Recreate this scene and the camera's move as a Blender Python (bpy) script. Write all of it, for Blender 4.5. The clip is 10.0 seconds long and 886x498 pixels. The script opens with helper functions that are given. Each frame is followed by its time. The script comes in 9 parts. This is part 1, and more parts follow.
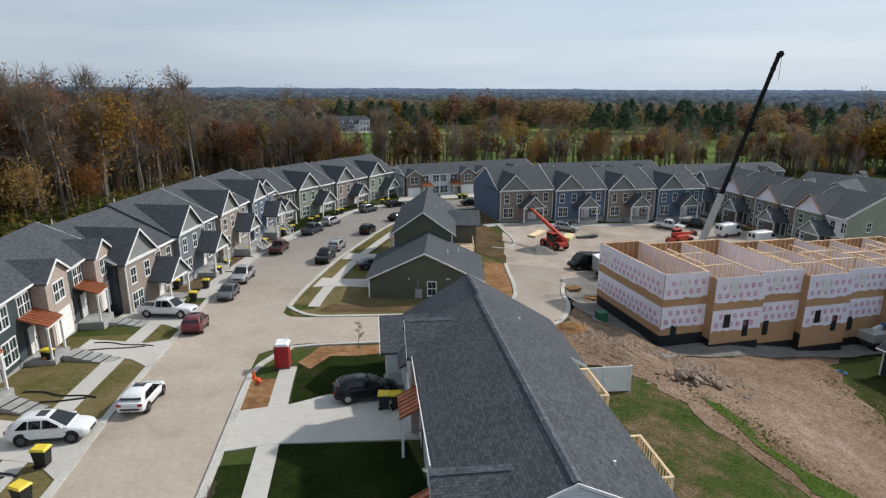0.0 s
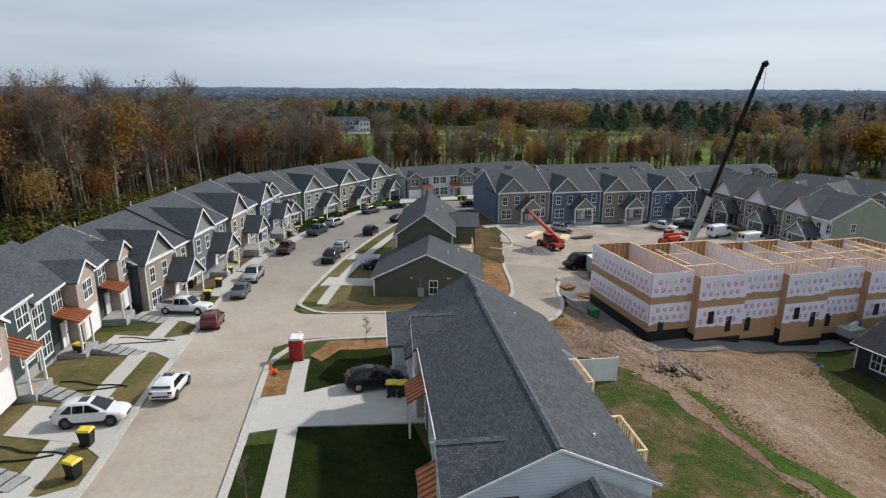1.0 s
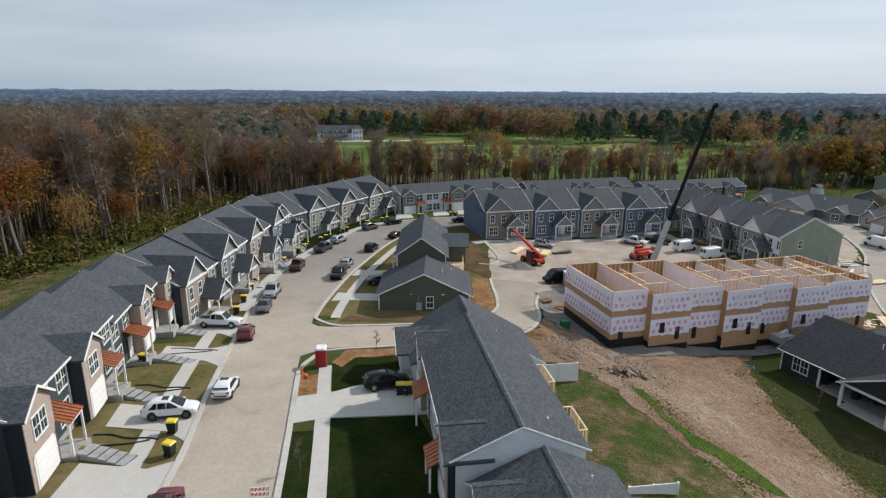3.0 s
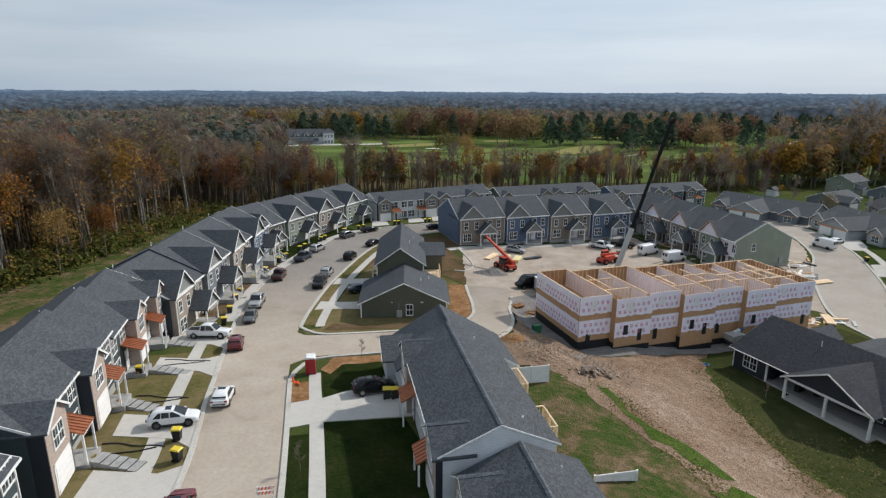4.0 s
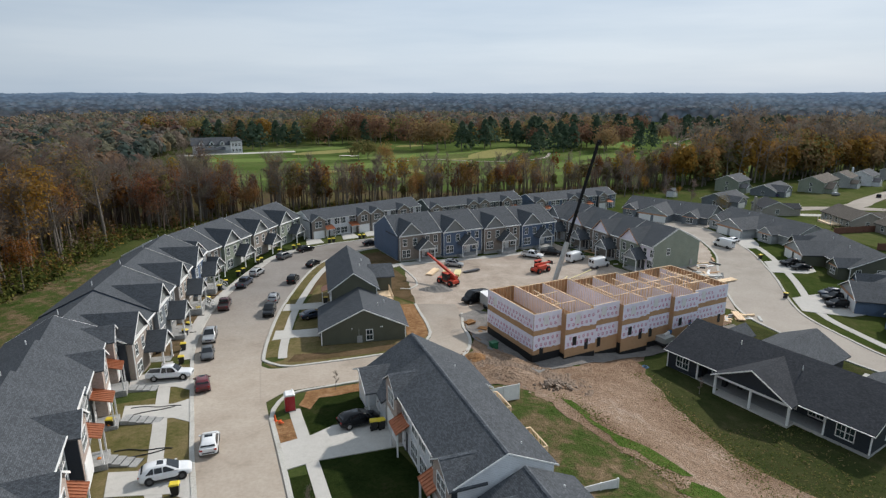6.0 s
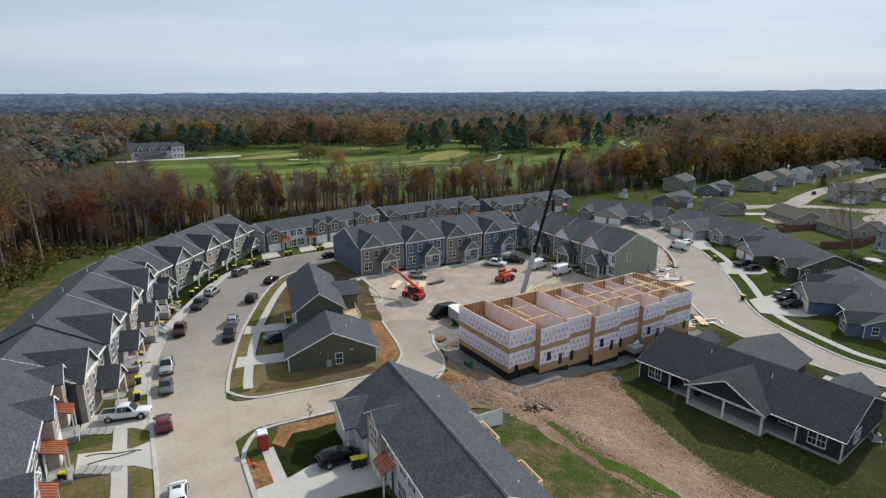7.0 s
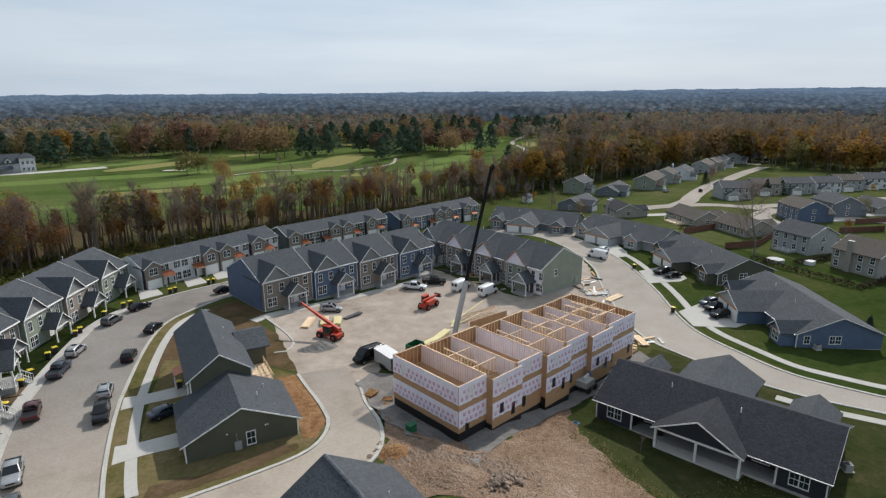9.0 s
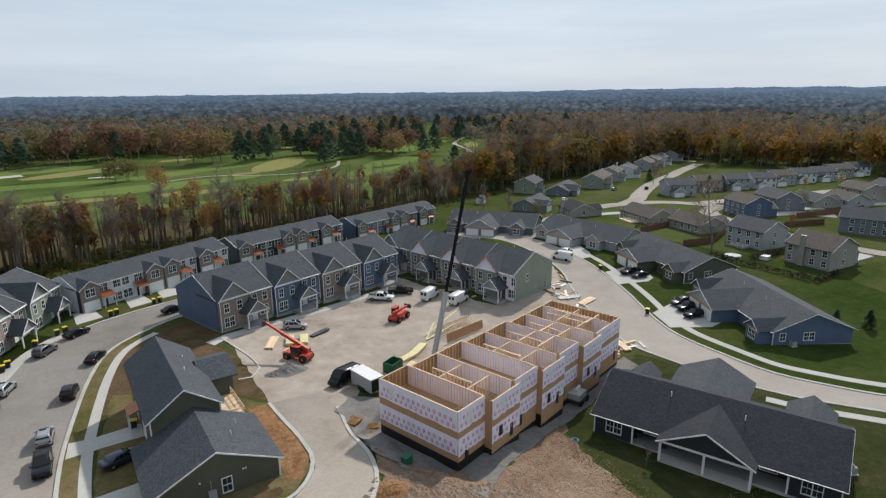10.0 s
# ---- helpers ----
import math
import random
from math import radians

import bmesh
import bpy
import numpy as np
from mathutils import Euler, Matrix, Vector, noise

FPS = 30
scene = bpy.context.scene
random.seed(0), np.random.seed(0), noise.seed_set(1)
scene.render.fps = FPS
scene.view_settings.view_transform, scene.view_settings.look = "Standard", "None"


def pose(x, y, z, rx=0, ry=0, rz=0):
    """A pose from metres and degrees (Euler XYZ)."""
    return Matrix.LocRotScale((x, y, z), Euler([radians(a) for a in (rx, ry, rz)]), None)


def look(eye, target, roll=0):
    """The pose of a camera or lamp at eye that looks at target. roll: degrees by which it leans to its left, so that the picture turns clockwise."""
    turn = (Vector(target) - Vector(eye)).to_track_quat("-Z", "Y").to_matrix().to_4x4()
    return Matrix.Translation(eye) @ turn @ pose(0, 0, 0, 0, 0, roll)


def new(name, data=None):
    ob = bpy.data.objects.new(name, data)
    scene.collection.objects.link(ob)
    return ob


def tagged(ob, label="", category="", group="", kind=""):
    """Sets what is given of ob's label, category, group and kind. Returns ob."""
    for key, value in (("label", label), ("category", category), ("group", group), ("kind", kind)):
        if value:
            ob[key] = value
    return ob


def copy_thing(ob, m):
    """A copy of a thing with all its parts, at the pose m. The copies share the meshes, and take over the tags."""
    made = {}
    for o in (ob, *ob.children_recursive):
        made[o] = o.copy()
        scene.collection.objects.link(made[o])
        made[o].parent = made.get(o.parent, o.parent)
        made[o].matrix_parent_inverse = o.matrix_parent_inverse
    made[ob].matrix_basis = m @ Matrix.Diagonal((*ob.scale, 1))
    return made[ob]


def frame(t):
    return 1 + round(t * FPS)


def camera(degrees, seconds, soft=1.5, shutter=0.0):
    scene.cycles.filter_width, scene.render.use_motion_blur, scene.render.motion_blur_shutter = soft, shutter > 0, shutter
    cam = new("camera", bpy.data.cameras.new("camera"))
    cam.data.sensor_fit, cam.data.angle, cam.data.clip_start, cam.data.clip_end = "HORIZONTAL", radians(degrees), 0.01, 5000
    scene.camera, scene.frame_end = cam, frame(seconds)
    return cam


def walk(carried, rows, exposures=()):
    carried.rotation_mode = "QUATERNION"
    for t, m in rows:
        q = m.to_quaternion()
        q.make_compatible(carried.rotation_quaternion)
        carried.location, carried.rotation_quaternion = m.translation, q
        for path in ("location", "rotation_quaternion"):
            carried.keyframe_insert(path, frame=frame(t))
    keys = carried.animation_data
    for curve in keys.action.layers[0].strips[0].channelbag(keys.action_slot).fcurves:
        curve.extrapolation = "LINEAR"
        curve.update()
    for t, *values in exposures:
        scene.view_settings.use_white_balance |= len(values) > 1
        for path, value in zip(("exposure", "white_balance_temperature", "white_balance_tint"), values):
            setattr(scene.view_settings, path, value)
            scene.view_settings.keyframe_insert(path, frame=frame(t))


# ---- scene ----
cam = camera(74.2, 10.0, soft=1.3)
PATH = [
    (0, (1.62, -0.655, 19.625), (1.563, 1.274, 19.098), 0.3),
    (0.5, (1.557, -2.125, 19.916), (1.503, -0.197, 19.388), 0.3),
    (1, (1.513, -4.036, 20.686), (1.459, -2.108, 20.158), 0.3),
    (1.5, (1.489, -6.279, 21.7), (1.435, -4.35, 21.174), 0.3),
    (2, (1.439, -8.897, 23.003), (1.386, -6.967, 22.478), 0.3),
    (2.5, (1.339, -11.641, 24.555), (1.294, -9.711, 24.032), 0.3),
    (4, (0.327, -18.227, 28.53), (0.402, -16.297, 28.009), 0.3),
    (4.5, (-0.804, -19.42, 29.588), (-0.657, -17.494, 29.068), 0.2),
    (5, (-2.567, -20.126, 30.609), (-2.343, -18.208, 30.089), 0.2),
    (6.5, (-7.792, -18.594, 33.601), (-7.33, -16.719, 33.081), -0.1),
    (7, (-8.54, -16.205, 34.501), (-7.993, -14.354, 33.979), -0.2),
    (7.5, (-8.833, -13.088, 35.114), (-8.192, -11.267, 34.591), -0.3),
    (8, (-8.538, -9.501, 35.408), (-7.812, -7.712, 34.885), -0.3),
    (8.5, (-8.227, -5.619, 35.792), (-7.425, -3.864, 35.268), -0.4),
    (9, (-8.556, -1.817, 35.917), (-7.671, -0.101, 35.394), -0.4),
    (9.5, (-9.504, 2.002, 35.803), (-8.53, 3.67, 35.282), -0.5),
    (10, (-10.652, 6.107, 35.763), (-9.59, 7.719, 35.241), -0.6),
]
walk(cam, [(t, look(eye, target, roll)) for t, eye, target, roll in PATH])

# ---- world, sun ----
SUN_AZ, SUN_EL = 60.0, 37.0          # degrees: azimuth from +y towards +x, elevation
world = bpy.data.worlds.new("sky")
scene.world = world
world.use_nodes = True
wn, wl = world.node_tree.nodes, world.node_tree.links
wn.clear()
w_out, w_bg = wn.new("ShaderNodeOutputWorld"), wn.new("ShaderNodeBackground")
w_sky = wn.new("ShaderNodeTexSky")
w_sky.sky_type, w_sky.sun_disc = "NISHITA", False
w_sky.sun_elevation, w_sky.sun_rotation = radians(SUN_EL), radians(SUN_AZ)
w_sky.altitude, w_sky.dust_density = 250, 2.0
w_co, w_map = wn.new("ShaderNodeTexCoord"), wn.new("ShaderNodeMapping")
w_map.inputs["Scale"].default_value = (1.0, 1.0, 9.0)
w_no, w_ra = wn.new("ShaderNodeTexNoise"), wn.new("ShaderNodeValToRGB")
w_no.inputs["Scale"].default_value, w_no.inputs["Detail"].default_value, w_no.inputs["Roughness"].default_value = 1.7, 5.0, 0.5
w_ra.color_ramp.elements[0].position, w_ra.color_ramp.elements[0].color = 0.36, (4.9, 5.95, 7.2, 1)
w_ra.color_ramp.elements[1].position, w_ra.color_ramp.elements[1].color = 0.66, (6.35, 7.2, 8.15, 1)
w_mix = wn.new("ShaderNodeMix")
w_mix.data_type = "RGBA"
w_mix.inputs["Factor"].default_value = 0.9
wl.new(w_co.outputs["Generated"], w_map.inputs["Vector"])
wl.new(w_map.outputs["Vector"], w_no.inputs["Vector"])
wl.new(w_no.outputs["Fac"], w_ra.inputs["Fac"])
w_sep, w_dark = wn.new("ShaderNodeSeparateXYZ"), wn.new("ShaderNodeMapRange")
w_dark.inputs["From Min"].default_value, w_dark.inputs["From Max"].default_value = -0.65, 0.15
w_dark.inputs["To Min"].default_value, w_dark.inputs["To Max"].default_value = 0.78, 0.98
w_mul = wn.new("ShaderNodeMix")
w_mul.data_type, w_mul.blend_type = "RGBA", "MULTIPLY"
w_mul.inputs["Factor"].default_value = 1.0
wl.new(w_co.outputs["Generated"], w_sep.inputs["Vector"])
wl.new(w_sep.outputs["X"], w_dark.inputs["Value"])
wl.new(w_ra.outputs["Color"], w_mul.inputs["A"])
wl.new(w_dark.outputs["Result"], w_mul.inputs["B"])
wl.new(w_mul.outputs["Result"], w_mix.inputs["B"])
wl.new(w_sky.outputs["Color"], w_mix.inputs["A"])
wl.new(w_mix.outputs["Result"], w_bg.inputs["Color"])
wl.new(w_bg.outputs["Background"], w_out.inputs["Surface"])
w_bg.inputs["Strength"].default_value = 0.108

sun = new("sun", bpy.data.lights.new("sun", "SUN"))
sun.data.energy, sun.data.angle, sun.data.color = 4.1, radians(2.0), (1.0, 0.945, 0.88)
_a, _e = radians(SUN_AZ), radians(SUN_EL)
_d = Vector((math.sin(_a) * math.cos(_e), math.cos(_a) * math.cos(_e), math.sin(_e)))
sun.matrix_world = look(tuple(_d * 300), (0, 0, 0))
scene.view_settings.exposure = 0.0


# ---- materials ----
def node_mat(name):
    m = bpy.data.materials.new(name)
    m.use_nodes = True
    n, l = m.node_tree.nodes, m.node_tree.links
    return m, n, l, n["Principled BSDF"]


def noise_node(n, l, co, scale, detail=4.0, rough=0.6):
    t = n.new("ShaderNodeTexNoise")
    t.inputs["Scale"].default_value, t.inputs["Detail"].default_value, t.inputs["Roughness"].default_value = scale, detail, rough
    l.new(co, t.inputs["Vector"])
    return t.outputs["Fac"]


def ramp(n, l, fac, stops):
    r = n.new("ShaderNodeValToRGB")
    e = r.color_ramp.elements
    while len(e) < len(stops):
        e.new(0.5)
    for k, (p, c) in enumerate(stops):
        e[k].position, e[k].color = p, (*c, 1)
    l.new(fac, r.inputs["Fac"])
    return r.outputs["Color"]


def blend(n, l, fac, a, b, mode="MIX"):
    x = n.new("ShaderNodeMix")
    x.data_type, x.blend_type = "RGBA", mode
    for sock, v in (("Factor", fac), ("A", a), ("B", b)):
        if isinstance(v, (int, float)):
            x.inputs[sock].default_value = v
        elif isinstance(v, tuple):
            x.inputs[sock].default_value = (*v, 1)
        else:
            l.new(v, x.inputs[sock])
    return x.outputs["Result"]


def bump(n, l, p, height, strength, dist):
    b = n.new("ShaderNodeBump")
    b.inputs["Strength"].default_value, b.inputs["Distance"].default_value = strength, dist
    l.new(height, b.inputs["Height"])
    l.new(b.outputs["Normal"], p.inputs["Normal"])


def maths(n, l, op, a, b=0.0):
    x = n.new("ShaderNodeMath")
    x.operation = op
    for k, v in enumerate((a, b)):
        if isinstance(v, (int, float)):
            x.inputs[k].default_value = v
        else:
            l.new(v, x.inputs[k])
    return x.outputs["Value"]


def tint(c, k):
    return tuple(min(1.0, v * k) for v in c)


def surface(name, c1, c2, fine=8.0, large=0.25, rough=0.85, relief=0.3, dist=0.02, metal=0.0, spread=0.35, vary=0.0, stops=(0.3, 0.7)):
    """Two-tone ground or paint: grain at the fine scale, blotches at the large one."""
    m, n, l, p = node_mat(name)
    co = n.new("ShaderNodeTexCoord").outputs["Object"]
    f, g = noise_node(n, l, co, fine, 5.0), noise_node(n, l, co, large, 5.0, 0.65)
    col = ramp(n, l, g, [(stops[0], c1), (stops[1], c2)])
    col = blend(n, l, spread, col, ramp(n, l, f, [(0.25, tint(c1, 0.55)), (0.75, tint(c2, 1.5))]))
    if vary:
        o = n.new("ShaderNodeObjectInfo").outputs["Random"]
        h = n.new("ShaderNodeHueSaturation")
        l.new(maths(n, l, "MULTIPLY_ADD", o, vary), h.inputs["Value"])
        h.inputs["Value"].links[0].from_node.inputs[2].default_value = 1 - vary / 2
        l.new(col, h.inputs["Color"])
        col = h.outputs["Color"]
    l.new(col, p.inputs["Base Color"])
    p.inputs["Roughness"].default_value, p.inputs["Metallic"].default_value = rough, metal
    p.inputs["Specular IOR Level"].default_value = 0.3
    if relief:
        bump(n, l, p, f, relief, dist)
    return m


def lap_siding(name, c, pitch=0.15, rough=0.55):
    """Vinyl lap boards: shadow line darkened into the colour, and sawtooth relief along z."""
    m, n, l, p = node_mat(name)
    co = n.new("ShaderNodeTexCoord").outputs["Object"]
    s = n.new("ShaderNodeSeparateXYZ")
    l.new(co, s.inputs["Vector"])
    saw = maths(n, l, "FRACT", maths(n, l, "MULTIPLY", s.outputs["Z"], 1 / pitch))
    g = noise_node(n, l, co, 0.6, 4.0)
    col = ramp(n, l, g, [(0.3, tint(c, 0.88)), (0.7, tint(c, 1.08))])
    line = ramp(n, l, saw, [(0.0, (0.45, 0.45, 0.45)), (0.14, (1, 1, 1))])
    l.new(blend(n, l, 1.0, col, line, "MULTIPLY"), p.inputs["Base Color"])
    p.inputs["Roughness"].default_value = rough
    p.inputs["Specular IOR Level"].default_value = 0.3
    bump(n, l, p, maths(n, l, "SUBTRACT", 1.0, saw), 0.6, 0.02)
    return m


def masonry(name, c1, c2, joint, w=0.3, h=0.12, gap=0.012):
    """Brick or cut-stone veneer; courses run level on any upright wall."""
    m, n, l, p = node_mat(name)
    co = n.new("ShaderNodeTexCoord").outputs["Object"]
    s, k = n.new("ShaderNodeSeparateXYZ"), n.new("ShaderNodeCombineXYZ")
    l.new(co, s.inputs["Vector"])
    l.new(maths(n, l, "ADD", s.outputs["X"], s.outputs["Y"]), k.inputs["X"])
    l.new(s.outputs["Z"], k.inputs["Y"])
    b = n.new("ShaderNodeTexBrick")
    l.new(k.outputs["Vector"], b.inputs["Vector"])
    b.inputs["Scale"].default_value, b.inputs["Brick Width"].default_value, b.inputs["Row Height"].default_value = 1.0, w, h
    b.inputs["Mortar Size"].default_value, b.inputs["Bias"].default_value = gap, -0.1
    b.inputs["Color1"].default_value, b.inputs["Color2"].default_value, b.inputs["Mortar"].default_value = (*c1, 1), (*c2, 1), (*joint, 1)
    f = noise_node(n, l, co, 4.0, 5.0)
    col = blend(n, l, 0.5, b.outputs["Color"], ramp(n, l, f, [(0.3, tint(c1, 0.6)), (0.7, tint(c2, 1.4))]))
    l.new(col, p.inputs["Base Color"])
    p.inputs["Roughness"].default_value = 0.9
    bump(n, l, p, b.outputs["Fac"], -0.5, 0.02)
    return m


def shingles(name, c1, c2, along="X"):
    """Asphalt shingles: courses 0.14 m high along the ridge's axis, tabs of mixed grey."""
    m, n, l, p = node_mat(name)
    co = n.new("ShaderNodeTexCoord").outputs["Object"]
    s, k = n.new("ShaderNodeSeparateXYZ"), n.new("ShaderNodeCombineXYZ")
    l.new(co, s.inputs["Vector"])
    l.new(s.outputs[along], k.inputs["X"])
    l.new(maths(n, l, "MULTIPLY", s.outputs["Z"], 2.1), k.inputs["Y"])
    b = n.new("ShaderNodeTexBrick")
    l.new(k.outputs["Vector"], b.inputs["Vector"])
    b.inputs["Scale"].default_value, b.inputs["Brick Width"].default_value, b.inputs["Row Height"].default_value = 1.0, 0.24, 0.125
    b.inputs["Mortar Size"].default_value, b.inputs["Bias"].default_value = 0.012, -0.15
    b.inputs["Color1"].default_value, b.inputs["Color2"].default_value, b.inputs["Mortar"].default_value = (*tint(c1, 0.70), 1), (*tint(c2, 1.45), 1), (*tint(c1, 0.3), 1)
    g, f = noise_node(n, l, co, 0.35, 5.0), noise_node(n, l, co, 9.0, 3.0)
    col = blend(n, l, 0.3, b.outputs["Color"], ramp(n, l, g, [(0.3, tint(c1, 0.9)), (0.7, tint(c2, 1.1))]))
    col = blend(n, l, 0.35, col, ramp(n, l, f, [(0.3, tint(c1, 0.5)), (0.7, tint(c2, 1.5))]))
    l.new(col, p.inputs["Base Color"])
    p.inputs["Roughness"].default_value = 0.85
    p.inputs["Specular IOR Level"].default_value = 0.12
    bump(n, l, p, b.outputs["Fac"], -0.5, 0.03)
    return m


def plain(name, c, rough=0.5, metal=0.0, dirt=0.12, spec=0.4, coat=0.0):
    """Paint, plastic or metal with light soiling."""
    m, n, l, p = node_mat(name)
    co = n.new("ShaderNodeTexCoord").outputs["Object"]
    g = noise_node(n, l, co, 3.0, 5.0)
    l.new(ramp(n, l, g, [(0.3, tint(c, 1 - dirt)), (0.7, tint(c, 1 + dirt))]), p.inputs["Base Color"])
    p.inputs["Roughness"].default_value, p.inputs["Metallic"].default_value = rough, metal
    p.inputs["Specular IOR Level"].default_value, p.inputs["Coat Weight"].default_value = spec, coat
    p.inputs["Coat Roughness"].default_value = 0.05
    return m


def islands(name, tones, rough=0.9, obj=True, fine=1.2, thin=0.42):
    """Foliage: a tone for each leaf clump, shifted for each plant."""
    m, n, l, p = node_mat(name)
    gi = n.new("ShaderNodeNewGeometry").outputs["Random Per Island"]
    col = ramp(n, l, gi, [((k + 0.5) / len(tones), c) for k, c in enumerate(tones)])
    if obj:
        o = n.new("ShaderNodeObjectInfo").outputs["Random"]
        h = n.new("ShaderNodeHueSaturation")
        l.new(maths(n, l, "ADD", maths(n, l, "MULTIPLY", o, 0.06), 0.47), h.inputs["Hue"])
        l.new(maths(n, l, "ADD", maths(n, l, "MULTIPLY", o, 0.4), 0.8), h.inputs["Value"])
        l.new(col, h.inputs["Color"])
        col = h.outputs["Color"]
    l.new(col, p.inputs["Base Color"])
    p.inputs["Roughness"].default_value = rough
    p.inputs["Specular IOR Level"].default_value = 0.03
    if thin:
        tr, mx = n.new("ShaderNodeBsdfTranslucent"), n.new("ShaderNodeMixShader")
        l.new(col, tr.inputs["Color"])
        mx.inputs["Fac"].default_value = thin
        out = next(q for q in n if q.type == "OUTPUT_MATERIAL")
        l.new(p.outputs["BSDF"], mx.inputs[1])
        l.new(tr.outputs["BSDF"], mx.inputs[2])
        l.new(mx.outputs["Shader"], out.inputs["Surface"])
    return m


def zone_mat(name, tones, fine, large, rough=0.95, relief=0.5, dist=0.05, mid=1.6, grain=0.55, spec=0.0, y_tint=None):
    """Open ground: several tones by large blotches, broken by mid and fine grain."""
    m, n, l, p = node_mat(name)
    co = n.new("ShaderNodeTexCoord").outputs["Object"]
    g, h, f = noise_node(n, l, co, large, 6.0, 0.62), noise_node(n, l, co, mid, 5.0, 0.65), noise_node(n, l, co, fine, 4.0)
    mix = maths(n, l, "ADD", maths(n, l, "MULTIPLY", g, 0.62), maths(n, l, "MULTIPLY", h, 0.38))
    k = len(tones)
    col = ramp(n, l, mix, [(0.34 + 0.32 * i / max(1, k - 1), c) for i, c in enumerate(tones)])
    col = blend(n, l, grain, col, ramp(n, l, f, [(0.3, (0.55, 0.55, 0.55)), (0.7, (1.35, 1.35, 1.35))]), "MULTIPLY")
    if y_tint:      # darker and cooler with rising y
        y0, y1, k = y_tint
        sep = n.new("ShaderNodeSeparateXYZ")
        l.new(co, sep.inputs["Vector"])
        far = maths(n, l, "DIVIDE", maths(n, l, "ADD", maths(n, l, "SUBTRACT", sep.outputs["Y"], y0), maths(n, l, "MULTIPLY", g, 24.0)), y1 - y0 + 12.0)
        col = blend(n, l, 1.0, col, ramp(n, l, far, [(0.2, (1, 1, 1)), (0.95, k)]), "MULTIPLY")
    l.new(col, p.inputs["Base Color"])
    p.inputs["Roughness"].default_value = rough
    p.inputs["Specular IOR Level"].default_value = spec
    bump(n, l, p, maths(n, l, "ADD", f, h), relief, dist)
    return m


GRASS = zone_mat("rough_grass", [(0.030, 0.043, 0.014), (0.046, 0.064, 0.019), (0.070, 0.076, 0.028), (0.100, 0.084, 0.040)], 9, 0.06)
FAIRWAY = zone_mat("golf_grass", [(0.042, 0.060, 0.018), (0.060, 0.088, 0.025), (0.078, 0.110, 0.033), (0.100, 0.116, 0.043), (0.130, 0.124, 0.056)], 2, 0.014, mid=0.07)
GREEN_TAN = zone_mat("dry_fairway", [(0.17, 0.17, 0.06), (0.22, 0.205, 0.085), (0.20, 0.19, 0.075)], 2, 0.03, mid=0.2)
LAWN = zone_mat("turf", [(0.009, 0.016, 0.005), (0.014, 0.023, 0.007), (0.021, 0.030, 0.009), (0.036, 0.037, 0.016)], 9, 0.3, mid=2.2, grain=0.8, relief=0.9, dist=0.08)
LAWN_NEW = zone_mat("bright_turf", [(0.022, 0.036, 0.010), (0.034, 0.052, 0.014), (0.047, 0.062, 0.018), (0.074, 0.072, 0.030)], 12, 0.09, mid=0.8, grain=0.75)
BANK = zone_mat("patchy_bank_grass", [(0.034, 0.060, 0.014), (0.050, 0.078, 0.020), (0.064, 0.084, 0.026), (0.115, 0.095, 0.048), (0.18, 0.13, 0.082), (0.22, 0.16, 0.105)], 7, 0.26, mid=1.1, relief=1.0, dist=0.18, grain=0.85)
STRIP = zone_mat("green_weed_strip", [(0.040, 0.075, 0.014), (0.058, 0.098, 0.020), (0.078, 0.112, 0.028), (0.14, 0.115, 0.06)], 7, 0.5, mid=1.6, relief=1.0, dist=0.18, grain=0.85)
WEED = islands("weed_blades", [(0.07, 0.095, 0.024), (0.11, 0.125, 0.034), (0.17, 0.15, 0.055), (0.22, 0.165, 0.085)], obj=False)
# shade on this lawn is taken into its dull tones
LAWN_DULL = zone_mat("dull_shaded_turf", [(0.024, 0.032, 0.012), (0.036, 0.045, 0.016), (0.050, 0.054, 0.022), (0.085, 0.072, 0.038)], 10, 0.13, mid=0.9, grain=0.8, relief=0.8, dist=0.08)
LAWN_FAR = zone_mat("mixed_garden_turf", [(0.038, 0.050, 0.018), (0.058, 0.074, 0.024), (0.080, 0.092, 0.034), (0.105, 0.100, 0.048)], 9, 0.035, mid=0.3)
LAWN_DRY = zone_mat("thin_dry_grass", [(0.06, 0.062, 0.02), (0.105, 0.095, 0.038), (0.15, 0.12, 0.06), (0.20, 0.15, 0.09)], 8, 0.16)
MULCH = zone_mat("bare_brown_yard", [(0.06, 0.05, 0.022), (0.10, 0.070, 0.040), (0.14, 0.095, 0.058)], 8, 0.3)
DIRT = zone_mat("brown_dirt", [(0.15, 0.098, 0.066), (0.22, 0.15, 0.104), (0.28, 0.20, 0.145), (0.35, 0.275, 0.215)], 4.5, 0.13, relief=1.0, dist=0.3, mid=1.2, grain=0.8)
YARD_BROWN = zone_mat("raw_brown_yard", [(0.072, 0.062, 0.028), (0.12, 0.088, 0.052), (0.165, 0.115, 0.073), (0.19, 0.14, 0.095)], 8, 0.3, mid=1.4, grain=0.75, relief=0.9, dist=0.1)
CLAY = zone_mat("orange_clay", [(0.16, 0.085, 0.04), (0.25, 0.14, 0.07), (0.33, 0.21, 0.12)], 5, 0.4, relief=0.9, dist=0.12)
GRAVEL = zone_mat("grey_gravel", [(0.13, 0.125, 0.12), (0.19, 0.18, 0.17), (0.24, 0.225, 0.205)], 14, 0.2, relief=0.6)
COURT = zone_mat("dusty_gravel_yard", [(0.24, 0.195, 0.16), (0.32, 0.27, 0.225), (0.38, 0.325, 0.275), (0.44, 0.385, 0.33)], 9, 0.09, relief=0.4, mid=0.5)
